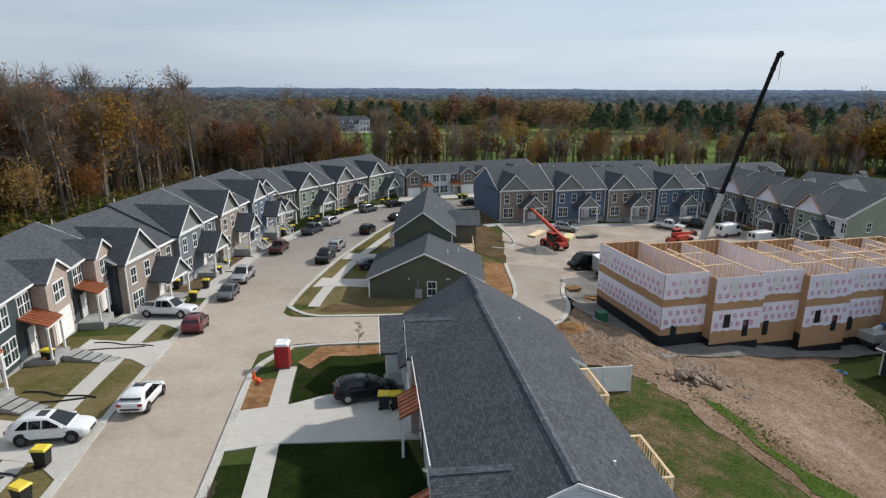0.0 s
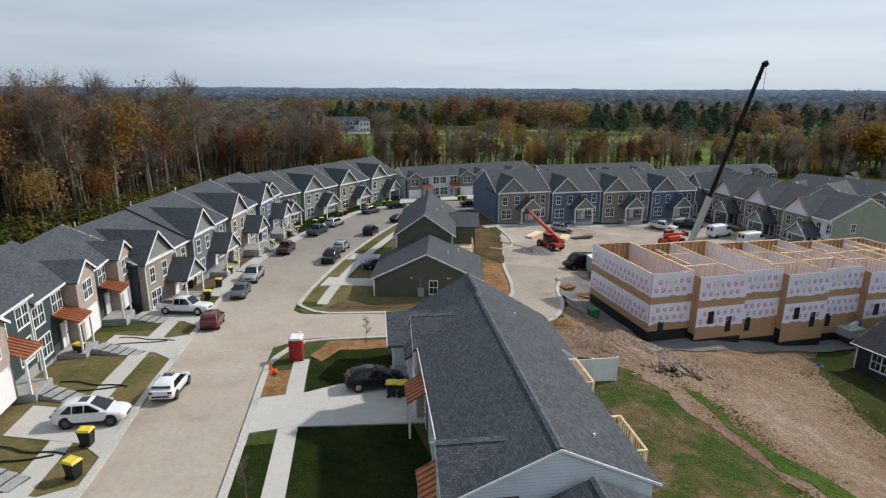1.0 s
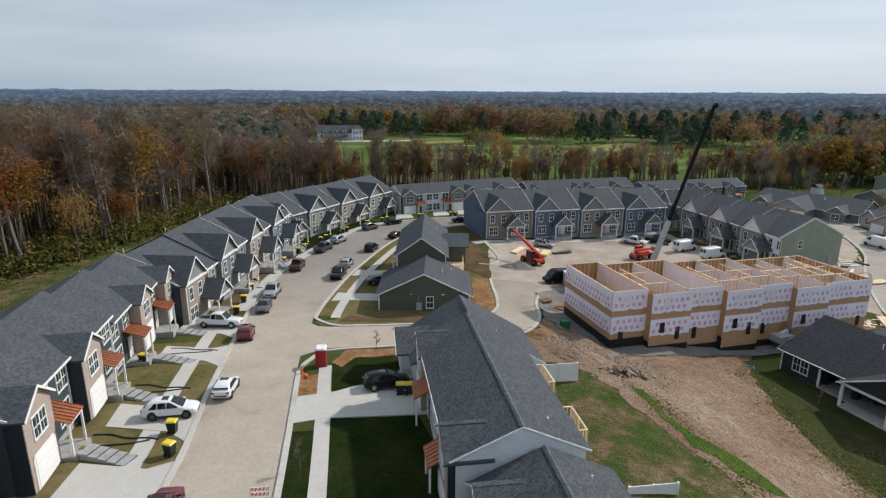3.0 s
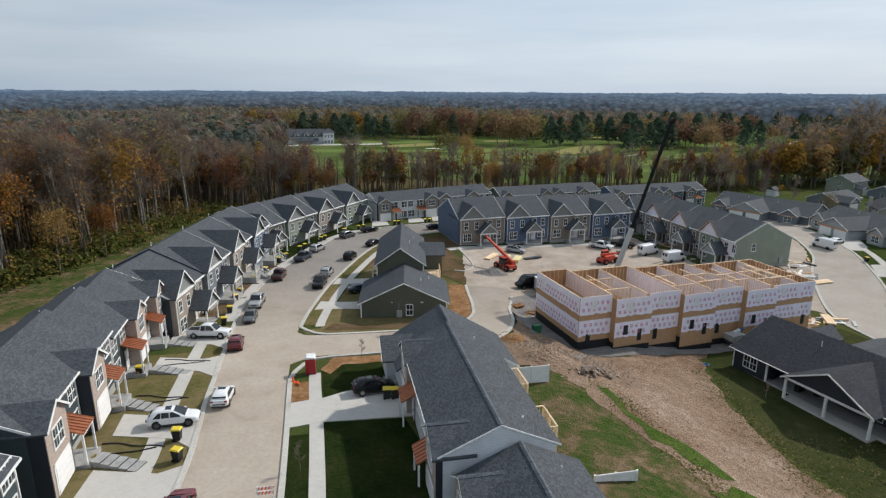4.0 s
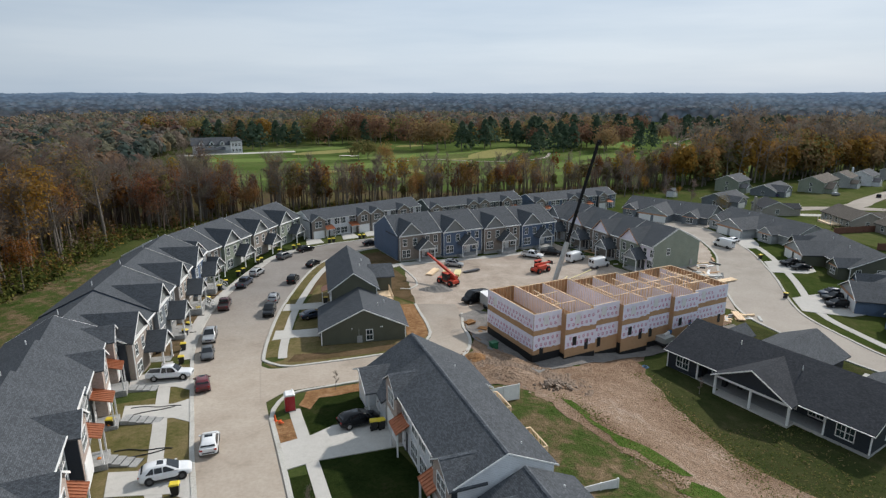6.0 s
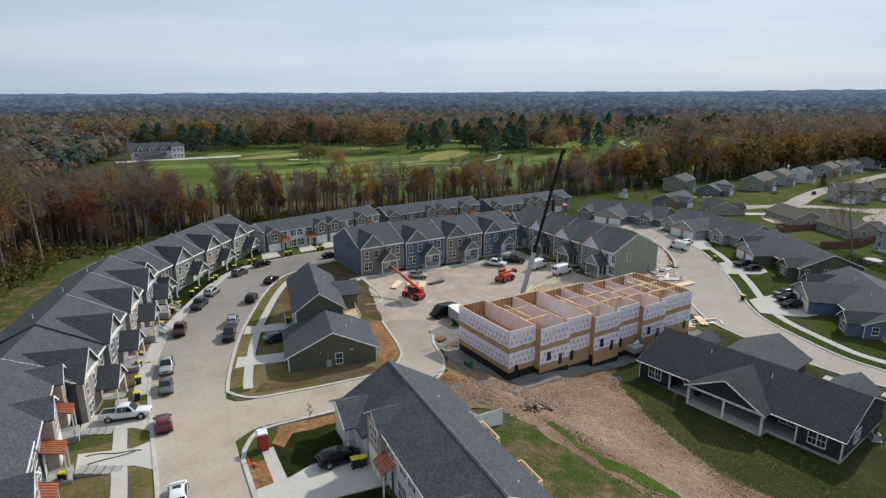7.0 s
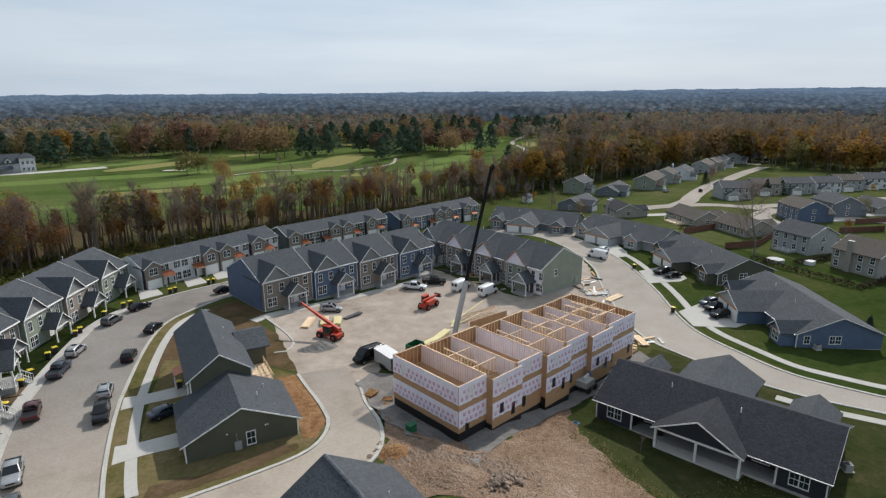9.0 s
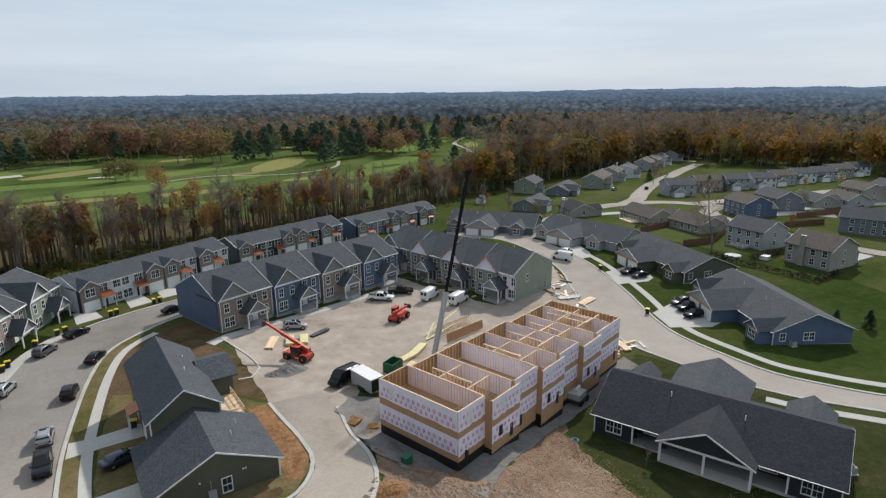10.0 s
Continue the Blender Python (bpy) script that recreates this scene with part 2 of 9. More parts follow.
ROAD = zone_mat("dusty_concrete_road", [(0.294, 0.249, 0.204), (0.351, 0.300, 0.248), (0.385, 0.334, 0.278), (0.418, 0.366, 0.309)], 3, 0.05, rough=0.85, relief=0.06, dist=0.01, mid=0.2, grain=0.24, y_tint=(52, 92, (0.627, 0.665, 0.730)))
ROAD_GREY = zone_mat("grey_concrete_road", [(0.285, 0.255, 0.222), (0.34, 0.306, 0.268), (0.375, 0.34, 0.30)], 3, 0.05, rough=0.85, relief=0.06, dist=0.01, mid=0.2, grain=0.18)
CONC = zone_mat("pale_concrete", [(0.383, 0.367, 0.336), (0.436, 0.420, 0.390), (0.481, 0.465, 0.436)], 9, 0.12, rough=0.8, relief=0.06, dist=0.01, grain=0.2)
KERB = zone_mat("kerb_concrete", [(0.36, 0.345, 0.31), (0.44, 0.425, 0.39), (0.48, 0.465, 0.43)], 9, 0.3, rough=0.8, relief=0.2, dist=0.01)
STEP = zone_mat("grey_step_concrete", [(0.26, 0.26, 0.255), (0.33, 0.33, 0.32), (0.38, 0.38, 0.37)], 9, 0.4, rough=0.8, relief=0.2, dist=0.01)

C_ROOF1, C_ROOF2 = (0.050, 0.056, 0.064), (0.088, 0.096, 0.106)
ROOF = {a: shingles("charcoal_shingles_" + a.lower(), C_ROOF1, C_ROOF2, a) for a in "XY"}
# ridge caps at 1.5 times the roof's tones
ROOF_L = {a: shingles("pale_ridge_shingles_" + a.lower(), tint(C_ROOF1, 1.5), tint(C_ROOF2, 1.5), a) for a in "XY"}
ROOF_D = {a: shingles("dark_shingles_" + a.lower(), (0.026, 0.029, 0.035), (0.043, 0.047, 0.055), a) for a in "XY"}
ROOF_B = {a: shingles("brown_shingles_" + a.lower(), (0.075, 0.065, 0.055), (0.12, 0.105, 0.09), a) for a in "XY"}
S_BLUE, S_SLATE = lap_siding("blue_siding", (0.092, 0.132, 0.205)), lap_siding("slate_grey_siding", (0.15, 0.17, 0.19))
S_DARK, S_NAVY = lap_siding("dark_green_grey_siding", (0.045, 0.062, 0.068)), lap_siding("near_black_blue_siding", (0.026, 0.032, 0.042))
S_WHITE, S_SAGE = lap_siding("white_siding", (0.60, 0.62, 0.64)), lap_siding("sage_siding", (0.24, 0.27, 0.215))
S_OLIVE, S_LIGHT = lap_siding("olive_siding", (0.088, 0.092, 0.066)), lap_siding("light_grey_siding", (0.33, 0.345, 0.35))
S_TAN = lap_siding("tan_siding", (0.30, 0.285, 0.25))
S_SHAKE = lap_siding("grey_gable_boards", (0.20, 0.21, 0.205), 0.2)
BRICK_T = masonry("tan_stone_veneer", (0.30, 0.245, 0.20), (0.20, 0.165, 0.14), (0.36, 0.33, 0.30))
BRICK_G = masonry("grey_brown_stone_veneer", (0.244, 0.203, 0.167), (0.159, 0.133, 0.113), (0.305, 0.273, 0.238))
BRICK_P = masonry("pale_brick_veneer", (0.44, 0.36, 0.30), (0.21, 0.155, 0.13), (0.48, 0.44, 0.41), 0.26, 0.10, 0.014)
TRIM = plain("white_trim", (0.70, 0.70, 0.69), 0.5, dirt=0.08)
DOORW = plain("white_door", (0.74, 0.74, 0.73), 0.4, dirt=0.05)
BLACKP, DGREY = plain("black_paint", (0.012, 0.013, 0.014), 0.5), plain("dark_grey_paint", (0.06, 0.062, 0.066), 0.5)
COPPER = plain("copper_roofing", (0.40, 0.150, 0.075), 0.42, 0.55, dirt=0.2)
FOUND = plain("grey_foundation", (0.30, 0.30, 0.29), 0.85)
WRB = plain("raw_orange_board", (0.46, 0.25, 0.15), 0.8)
m_, n_, l_, p_ = node_mat("window_glass")
p_.inputs["Base Color"].default_value, p_.inputs["Roughness"].default_value, p_.inputs["IOR"].default_value = (0.022, 0.035, 0.038, 1), 0.06, 1.5
GLASS = m_
m_, n_, l_, p_ = node_mat("car_glass")
p_.inputs["Base Color"].default_value, p_.inputs["Roughness"].default_value = (0.008, 0.010, 0.012, 1), 0.04
CARGLASS = m_
RUBBER, RIM = plain("tyre_rubber", (0.012, 0.012, 0.012), 0.85), plain("alloy", (0.35, 0.35, 0.36), 0.3, 0.9)
LAMP_R, LAMP_W = plain("red_lens", (0.30, 0.012, 0.01), 0.2), plain("clear_lens", (0.6, 0.62, 0.63), 0.15)
YELLOW, BINB = plain("yellow_lid", (0.62, 0.47, 0.035), 0.5), plain("black_bin_plastic", (0.014, 0.015, 0.015), 0.5)
LUMBER = surface("sawn_pine", (0.62, 0.43, 0.265), (0.75, 0.56, 0.38), 14, 1.2, 0.8, 0.1, vary=0.35)
OSB = surface("strand_board", (0.36, 0.205, 0.105), (0.46, 0.28, 0.155), 18, 0.9, 0.8, 0.15)
WRAP = surface("white_house_wrap", (0.72, 0.68, 0.77), (0.84, 0.80, 0.88), 3.0, 0.8, 0.45, 0.25, 0.03, spread=0.08)
WRAPLOGO = plain("printed_pink_red", (0.50, 0.16, 0.26), 0.5, dirt=0.25)
MEMBRANE = plain("black_foundation_coating", (0.012, 0.012, 0.013), 0.6)
RED, REDM = plain("red_plastic", (0.34, 0.018, 0.025), 0.4), plain("red_orange_machine_paint", (0.48, 0.060, 0.032), 0.45, dirt=0.25)
ORANGE, BLUEP = plain("traffic_orange", (0.75, 0.12, 0.03), 0.5), plain("blue_plastic", (0.05, 0.14, 0.3), 0.5)
CRANE_G, CRANE_K = plain("pale_grey_boom", (0.40, 0.40, 0.385), 0.6), plain("black_boom", (0.010, 0.010, 0.011), 0.85, spec=0.15)
GREENP = plain("green_box_paint", (0.012, 0.10, 0.045), 0.5)
TIMBER_Y = surface("yellow_wrapped_lumber", (0.62, 0.52, 0.24), (0.72, 0.62, 0.36), 9, 0.8, 0.6, 0.1)
ROCK = surface("brown_grey_rubble", (0.14, 0.102, 0.076), (0.29, 0.225, 0.175), 5, 0.6, 0.9, 0.6, 0.05, vary=0.5)
CLOD = surface("dirt_clods", (0.14, 0.095, 0.065), (0.26, 0.19, 0.14), 5, 0.6, 0.95, 0.6, 0.05)
BARK = surface("grey_bark", (0.115, 0.098, 0.082), (0.19, 0.168, 0.145), 7, 0.6, 0.95, 0.5, 0.03, vary=0.5)
TWIG = islands("bare_twigs", [(0.15, 0.125, 0.108), (0.19, 0.155, 0.13), (0.21, 0.165, 0.135), (0.17, 0.13, 0.105)])
LEAF_RUST = islands("rust_leaves", [(0.22, 0.115, 0.055), (0.28, 0.145, 0.06), (0.33, 0.175, 0.066), (0.24, 0.145, 0.07)])
LEAF_GOLD = islands("gold_leaves", [(0.23, 0.115, 0.030), (0.29, 0.150, 0.034), (0.26, 0.125, 0.030), (0.18, 0.115, 0.036)])
LEAF_OLIVE = islands("olive_leaves", [(0.12, 0.115, 0.05), (0.155, 0.14, 0.056), (0.19, 0.165, 0.066), (0.19, 0.14, 0.062)])
LEAF_BROWN = islands("brown_leaves", [(0.19, 0.115, 0.066), (0.235, 0.14, 0.074), (0.26, 0.165, 0.084), (0.20, 0.145, 0.085)])
LEAF_WINE = islands("wine_leaves", [(0.14, 0.076, 0.058), (0.175, 0.09, 0.064), (0.20, 0.11, 0.072), (0.155, 0.095, 0.072)])
NEEDLE = islands("pine_needles", [(0.046, 0.070, 0.046), (0.060, 0.088, 0.055), (0.072, 0.102, 0.062), (0.058, 0.088, 0.06)])
SHRUB = islands("undergrowth_leaves", [(0.045, 0.06, 0.015), (0.075, 0.085, 0.02), (0.115, 0.105, 0.028), (0.14, 0.085, 0.03), (0.06, 0.045, 0.028)], obj=False)


# ---- tools for shapes ----
class Shape:
    """Vertices and faces of one mesh, in metres."""

    def __init__(self):
        self.v, self.f = [], []

    def add(self, pts, faces):
        k = len(self.v)
        self.v += [tuple(p) for p in pts]
        self.f += [tuple(i + k for i in f) for f in faces]
        return self

    def box(self, x0, y0, z0, x1, y1, z1):
        x0, x1, y0, y1, z0, z1 = min(x0, x1), max(x0, x1), min(y0, y1), max(y0, y1), min(z0, z1), max(z0, z1)
        p = [(x, y, z) for z in (z0, z1) for x, y in ((x0, y0), (x1, y0), (x1, y1), (x0, y1))]
        return self.add(p, [(3, 2, 1, 0), (4, 5, 6, 7), (0, 1, 5, 4), (1, 2, 6, 5), (2, 3, 7, 6), (3, 0, 4, 7)])

    def extrude(self, pts, d):
        """A flat outline pushed along d."""
        n, d = len(pts), Vector(d)
        p = [Vector(q) for q in pts]
        k = [(i, (i + 1) % n, n + (i + 1) % n, n + i) for i in range(n)]
        return self.add([tuple(q) for q in p] + [tuple(q + d) for q in p], [tuple(range(n - 1, -1, -1)), tuple(range(n, 2 * n))] + k)

    def beam(self, a, b, w, h=None):
        """A bar from a to b, w wide and h high."""
        a, b = Vector(a), Vector(b)
        h = w if h is None else h
        d = (b - a).normalized()
        s = d.cross(Vector((0, 0, 1)))
        s = Vector((1, 0, 0)) if s.length < 1e-3 else s.normalized()
        u = s.cross(d)
        q = [s * (i * w / 2) + u * (j * h / 2) for i, j in ((-1, -1), (1, -1), (1, 1), (-1, 1))]
        return self.add([tuple(a + o) for o in q] + [tuple(b + o) for o in q], [(3, 2, 1, 0), (4, 5, 6, 7), (0, 1, 5, 4), (1, 2, 6, 5), (2, 3, 7, 6), (3, 0, 4, 7)])

    def tube(self, a, b, ra, rb, n=8, caps=True):
        a, b = Vector(a), Vector(b)
        d = (b - a).normalized()
        s = d.cross(Vector((0, 0, 1)))
        s = Vector((1, 0, 0)) if s.length < 1e-3 else s.normalized()
        u = s.cross(d)
        ring = [s * math.cos(2 * math.pi * k / n) + u * math.sin(2 * math.pi * k / n) for k in range(n)]
        f = [(k, (k + 1) % n, n + (k + 1) % n, n + k) for k in range(n)]
        if caps:
            f += [tuple(range(n - 1, -1, -1)), tuple(range(n, 2 * n))]
        return self.add([tuple(a + r * ra) for r in ring] + [tuple(b + r * rb) for r in ring], f)

    def gable(self, x0, x1, y0, y1, ze, zr, t=0.18, ridge="x", off=0.0):
        """A pitched roof slab: eaves at ze, ridge at zr along one axis."""
        if ridge == "x":
            m = (y0 + y1) / 2 + off
            o = [(x0, y0, ze), (x0, m, zr), (x0, y1, ze), (x0, y1, ze - t), (x0, m, zr - t), (x0, y0, ze - t)]
            return self.extrude(o, (x1 - x0, 0, 0))
        m = (x0 + x1) / 2 + off
        o = [(x0, y0, ze), (m, y0, zr), (x1, y0, ze), (x1, y0, ze - t), (m, y0, zr - t), (x0, y0, ze - t)]
        return self.extrude(o, (0, y1 - y0, 0))

    def mesh(self, name, smooth=False):
        me = bpy.data.meshes.new(name)
        me.from_pydata(self.v, [], self.f)
        me.validate()
        bm = bmesh.new()
        bm.from_mesh(me)
        bmesh.ops.recalc_face_normals(bm, faces=bm.faces)
        bm.to_mesh(me)
        bm.free()
        if smooth:
            me.polygons.foreach_set("use_smooth", [True] * len(me.polygons))
        return me


def part(name, shape, material, parent, label="", at=None, smooth=False):
    me = shape.mesh(name, smooth) if isinstance(shape, Shape) else shape
    if not me.materials:
        me.materials.append(material)
    ob = new(name, me)
    ob.parent = parent
    if at is not None:
        ob.matrix_basis = at
    return tagged(ob, label)


def thing(name, m, label="", category="", group="", kind=""):
    ob = new(name)
    ob.empty_display_size = 0.3
    ob.matrix_basis = m
    return tagged(ob, label, category, group, kind)


def structure(name, shape, material, label="", category=""):
    me = shape.mesh(name)
    me.materials.append(material)
    return tagged(new(name, me), label, category, kind="structure")


# ---- lie of the land ----
def prof(v, xs, ys):
    v = np.asarray(v, float)
    return sum(np.interp(v + o, xs, ys) for o in (-6, -3, 0, 3, 6)) / 5


def ground(x, y):
    x, y = np.asarray(x, float), np.asarray(y, float)
    west = prof(y, [-60, 0, 21, 28, 38, 52, 72, 80, 105, 131, 180, 300, 450, 900], [5, 2.2, 0.8, 0.5, -0.2, -1.9, -2.9, -3.2, -3.6, -3.8, -5.5, -9, -11, -15])
    east = prof(y, [-60, 20, 50, 70, 90, 115, 160, 250, 450, 900], [-7, -6.5, -5.9, -6.1, -5.6, -5.3, -6.5, -9.5, -11, -15])
    u = np.clip((x - np.interp(y, [58, 80], [12, -2])) / np.interp(y, [58, 80], [30, 46]), 0, 1)
    z = west + (east - west) * u * u * (3 - 2 * u) + prof(x, [70, 90, 200, 400], [0, -0.4, -2.5, -5.0])
    # pit dug round the new foundation
    c, s = math.cos(radians(15.8)), math.sin(radians(15.8))
    bx, by = (x - 20.4) * c + (y - 50.75) * s, (y - 50.75) * c - (x - 20.4) * s
    off = np.hypot(np.maximum(np.maximum(-bx, bx - 39), 0), np.maximum(np.maximum(-1 - by, by - 12), 0))
    w = np.clip((4.5 - off) / 3.5, 0, 1)
    return z + (np.minimum(z, -3.9) - z) * w * w * (3 - 2 * w)


def gz(x, y):
    return float(ground(x, y))


def drape(name, pts, dz, material, label="", category="", cell=2.5, thick=0.0, ragged=0.0, seed=1, lumpy=0.0):
    """A flat outline laid on the land, dz above it; with thick, it gets a rim downwards."""
    r = random.Random(seed)
    if ragged:
        fine = []
        for a, b in zip(pts, pts[1:] + pts[:1]):
            k = max(1, int(math.dist(a, b) / 1.6))
            for i in range(k):
                q = (a[0] + (b[0] - a[0]) * i / k, a[1] + (b[1] - a[1]) * i / k)
                fine.append((q[0] + r.uniform(-ragged, ragged), q[1] + r.uniform(-ragged, ragged)))
        pts = fine
    bm = bmesh.new()
    bm.faces.new([bm.verts.new((x, y, 0)) for x, y in pts])
    xs, ys = [p[0] for p in pts], [p[1] for p in pts]
    for axis, lo, hi in ((0, min(xs), max(xs)), (1, min(ys), max(ys))):
        v = math.ceil(lo / cell) * cell
        while v < hi:
            no = (1, 0, 0) if axis == 0 else (0, 1, 0)
            bmesh.ops.bisect_plane(bm, geom=bm.verts[:] + bm.edges[:] + bm.faces[:], plane_co=(v, v, 0), plane_no=no, dist=1e-4)
            v += cell
    bmesh.ops.triangulate(bm, faces=bm.faces[:])
    co = np.array([v.co[:2] for v in bm.verts])
    z = ground(co[:, 0], co[:, 1]) + dz
    for v, h in zip(bm.verts, z):
        v.co.z = h + (lumpy * (noise.noise(v.co * 0.33) + 0.55 * noise.noise(v.co * 1.1 + Vector((7, 3, 0)))) if lumpy else 0)
    if thick:
        rim = [e for e in bm.edges if e.is_boundary]
        made = bmesh.ops.extrude_edge_only(bm, edges=rim)["geom"]
        for v in made:
            if isinstance(v, bmesh.types.BMVert):
                v.co.z -= thick
    bmesh.ops.recalc_face_normals(bm, faces=bm.faces)
    up = sum(f.normal.z * f.calc_area() for f in bm.faces)
    if up < 0:
        bmesh.ops.reverse_faces(bm, faces=bm.faces)
    me = bpy.data.meshes.new(name)
    bm.to_mesh(me)
    bm.free()
    me.materials.append(material)
    return tagged(new(name, me), label, category, kind="structure")


def smooth_line(pts, step=2.0):
    """Points at even steps along a rounded line through pts."""
    p = [Vector((*q, 0)) for q in pts]
    out = []
    for i in range(len(p) - 1):
        a, b, c, d = p[max(0, i - 1)], p[i], p[i + 1], p[min(len(p) - 1, i + 2)]
        k = max(1, int((c - b).length / step))
        for j in range(k):
            t = j / k
            out.append(0.5 * ((2 * b) + (c - a) * t + (2 * a - 5 * b + 4 * c - d) * t * t + (3 * b - a - 3 * c + d) * t ** 3))
    return [(q.x, q.y) for q in out + [p[-1]]]


def offset_line(line, d):
    """The line moved d to its right."""
    out = []
    for i, (x, y) in enumerate(line):
        a, b = line[max(0, i - 1)], line[min(len(line) - 1, i + 1)]
        t = Vector((b[0] - a[0], b[1] - a[1])).normalized()
        out.append((x + t.y * d, y - t.x * d))
    return out


def ribbon(name, left, right, dz, material, label="", category="", across=5, thick=0.0):
    """A strip between two lines with the same count of points, laid on the land."""
    s = Shape()
    n = len(left)
    x = np.array([[l[0] + (r[0] - l[0]) * k / across for k in range(across + 1)] for l, r in zip(left, right)])
    y = np.array([[l[1] + (r[1] - l[1]) * k / across for k in range(across + 1)] for l, r in zip(left, right)])
    z = ground(x, y) + dz
    s.v = [(float(a), float(b), float(c)) for a, b, c in zip(x.ravel(), y.ravel(), z.ravel())]
    w = across + 1
    s.f = [(i * w + k, i * w + k + 1, (i + 1) * w + k + 1, (i + 1) * w + k) for i in range(n - 1) for k in range(across)]
    if thick:
        for k in (0, across):
            lo = len(s.v)
            s.v += [(s.v[i * w + k][0], s.v[i * w + k][1], s.v[i * w + k][2] - thick) for i in range(n)]
            s.f += [(i * w + k, (i + 1) * w + k, lo + i + 1, lo + i) for i in range(n - 1)]
    ob = structure(name, s, material, label, category)
    me = ob.data
    if sum(p.normal.z * p.area for p in me.polygons) < 0:
        me.flip_normals()
    return ob


def resample(line, n):
    p = np.array(line)
    d = np.r_[0, np.cumsum(np.hypot(*np.diff(p, axis=0).T))]
    t = np.linspace(0, d[-1], n)
    return list(zip(np.interp(t, d, p[:, 0]).tolist(), np.interp(t, d, p[:, 1]).tolist()))


# ---- ground, roads, yards ----
def axis_lines(lo, hi, step, far):
    mid = list(np.arange(lo, hi + 0.1, step))
    out, d = [], step
    a, b = lo, hi
    while b < far:
        d *= 1.28
        a, b = a - d, b + d
        mid = [a] + mid + [b]
    return np.array(mid)


gx, gy = axis_lines(-100, 180, 2.5, 4600), axis_lines(-40, 230, 2.5, 4700)
s = Shape()
X, Y = np.meshgrid(gx, gy)
Zg = ground(X, Y)
s.v = [(float(a), float(b), float(c)) for a, b, c in zip(X.ravel(), Y.ravel(), Zg.ravel())]
nx = len(gx)
s.f = [(j * nx + i, j * nx + i + 1, (j + 1) * nx + i + 1, (j + 1) * nx + i) for j in range(len(gy) - 1) for i in range(nx - 1)]
structure("ground", s, GRASS, "rough autumn grass ground reaching the horizon", "ground")

KL = smooth_line([(-12.5, -30), (-14.5, 0), (-16.5, 15), (-17.6, 22.5), (-19.5, 31), (-20.7, 37), (-23.1, 48.5), (-25.5, 61.5), (-26.1, 75), (-25.3, 84), (-23.3, 94), (-19.4, 108.5), (-15.0, 116.2), (-8, 121.6), (2, 125.5), (25, 133.5), (55, 143), (85, 151), (96, 152)])
KR = smooth_line([(-4.5, -30), (-7, 0), (-9.4, 15), (-10.6, 22), (-11.7, 28), (-13.4, 37), (-14.7, 45), (-15.7, 52.2), (-16.1, 60), (-15.5, 73), (-14.2, 83), (-11.2, 98), (-7.6, 107.5), (-1, 113.6), (6, 117.6), (27, 125), (57, 134), (83, 141), (92, 140)])
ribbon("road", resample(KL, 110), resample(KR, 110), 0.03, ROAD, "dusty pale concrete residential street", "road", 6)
SN = smooth_line([(-15.9, 53.2), (-14.6, 51.8), (-8, 52.2), (-1, 53.2), (3.97, 54.48), (7.48, 58.35), (8.25, 63.65), (8.1, 70.02), (8.06, 75.58)])
SS = smooth_line([(-14.6, 40.5), (-12.3, 43.6), (-4.3, 45.1), (2.98, 46.57), (7.81, 48.33), (10.83, 51.36), (12.73, 56.37), (13.16, 62.97), (14.33, 67.96), (14.84, 72.06), (14.92, 75.52)])
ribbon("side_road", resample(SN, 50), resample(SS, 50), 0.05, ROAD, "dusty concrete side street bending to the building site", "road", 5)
RR = smooth_line([(96, 150), (100, 140), (102, 129), (100.7, 120), (98.5, 110), (95, 100), (87, 83.6), (79.5, 71), (76, 63), (75, 54), (75.2, 46), (78.6, 39), (82.2, 33.5), (92, 22), (108, 8), (126, -4)])
RL = smooth_line([(85, 148), (91, 141), (94.3, 134), (93, 122), (89.2, 109.5), (85, 100), (77.5, 89), (69.8, 75), (66.3, 66), (66.3, 58), (68, 48), (70, 42.5), (73.7, 36.7), (84, 24), (101, 8), (119, -6)])
ribbon("road_east", resample(RL, 70), resample(RR, 70), 0.04, ROAD_GREY, "grey concrete road curving past the single-storey houses", "road", 5)
drape("site_yard", [(7.91, 70.04), (15.27, 69.73), (19.85, 73.35), (26.79, 69.31), (52, 78), (59, 76), (66, 68), (70, 76), (78, 90), (88, 108), (92, 120), (72, 124), (64, 92), (58, 92), (52, 112), (50, 128), (58, 130), (57, 133), (48, 130), (46, 113), (30, 109), (9, 102.5), (8.5, 92), (8.3, 84)], 0.035, COURT, "churned pale gravel yard of the building site", "yard", ragged=0.35)
drape("graded_field", [(11.56, 50.48), (9.3, 47.23), (8.35, 44.72), (8.51, 41.33), (12.28, 39.75), (15.27, 37.59), (17.99, 30.02), (21.22, 23.53), (24.1, 15.35), (32.15, 9.26), (46, 8), (44, 16), (38.6, 22.4), (35.24, 28.65), (34.7, 34.93), (35.2, 43.45), (37.2, 51.3), (41, 55), (57, 59.8), (62, 64), (63, 68), (56, 74.5), (18, 64), (14.74, 68.53), (13.48, 57.22)], 0.085, DIRT, "bare rutted brown dirt of the building site", "dirt", ragged=0.5, cell=0.9, lumpy=0.045)
drape("gravel_apron", [(14.35, 68.55), (13.48, 57.22), (14.8, 52.29), (18.77, 43.55), (23.88, 47.82), (37, 53), (44, 54.5), (60, 59), (61, 62), (52, 62), (21.5, 52), (18, 63), (21.71, 68.88), (17.82, 72.12)], 0.16, GRAVEL, "grey crushed stone beside the foundation", "gravel", ragged=0.45)
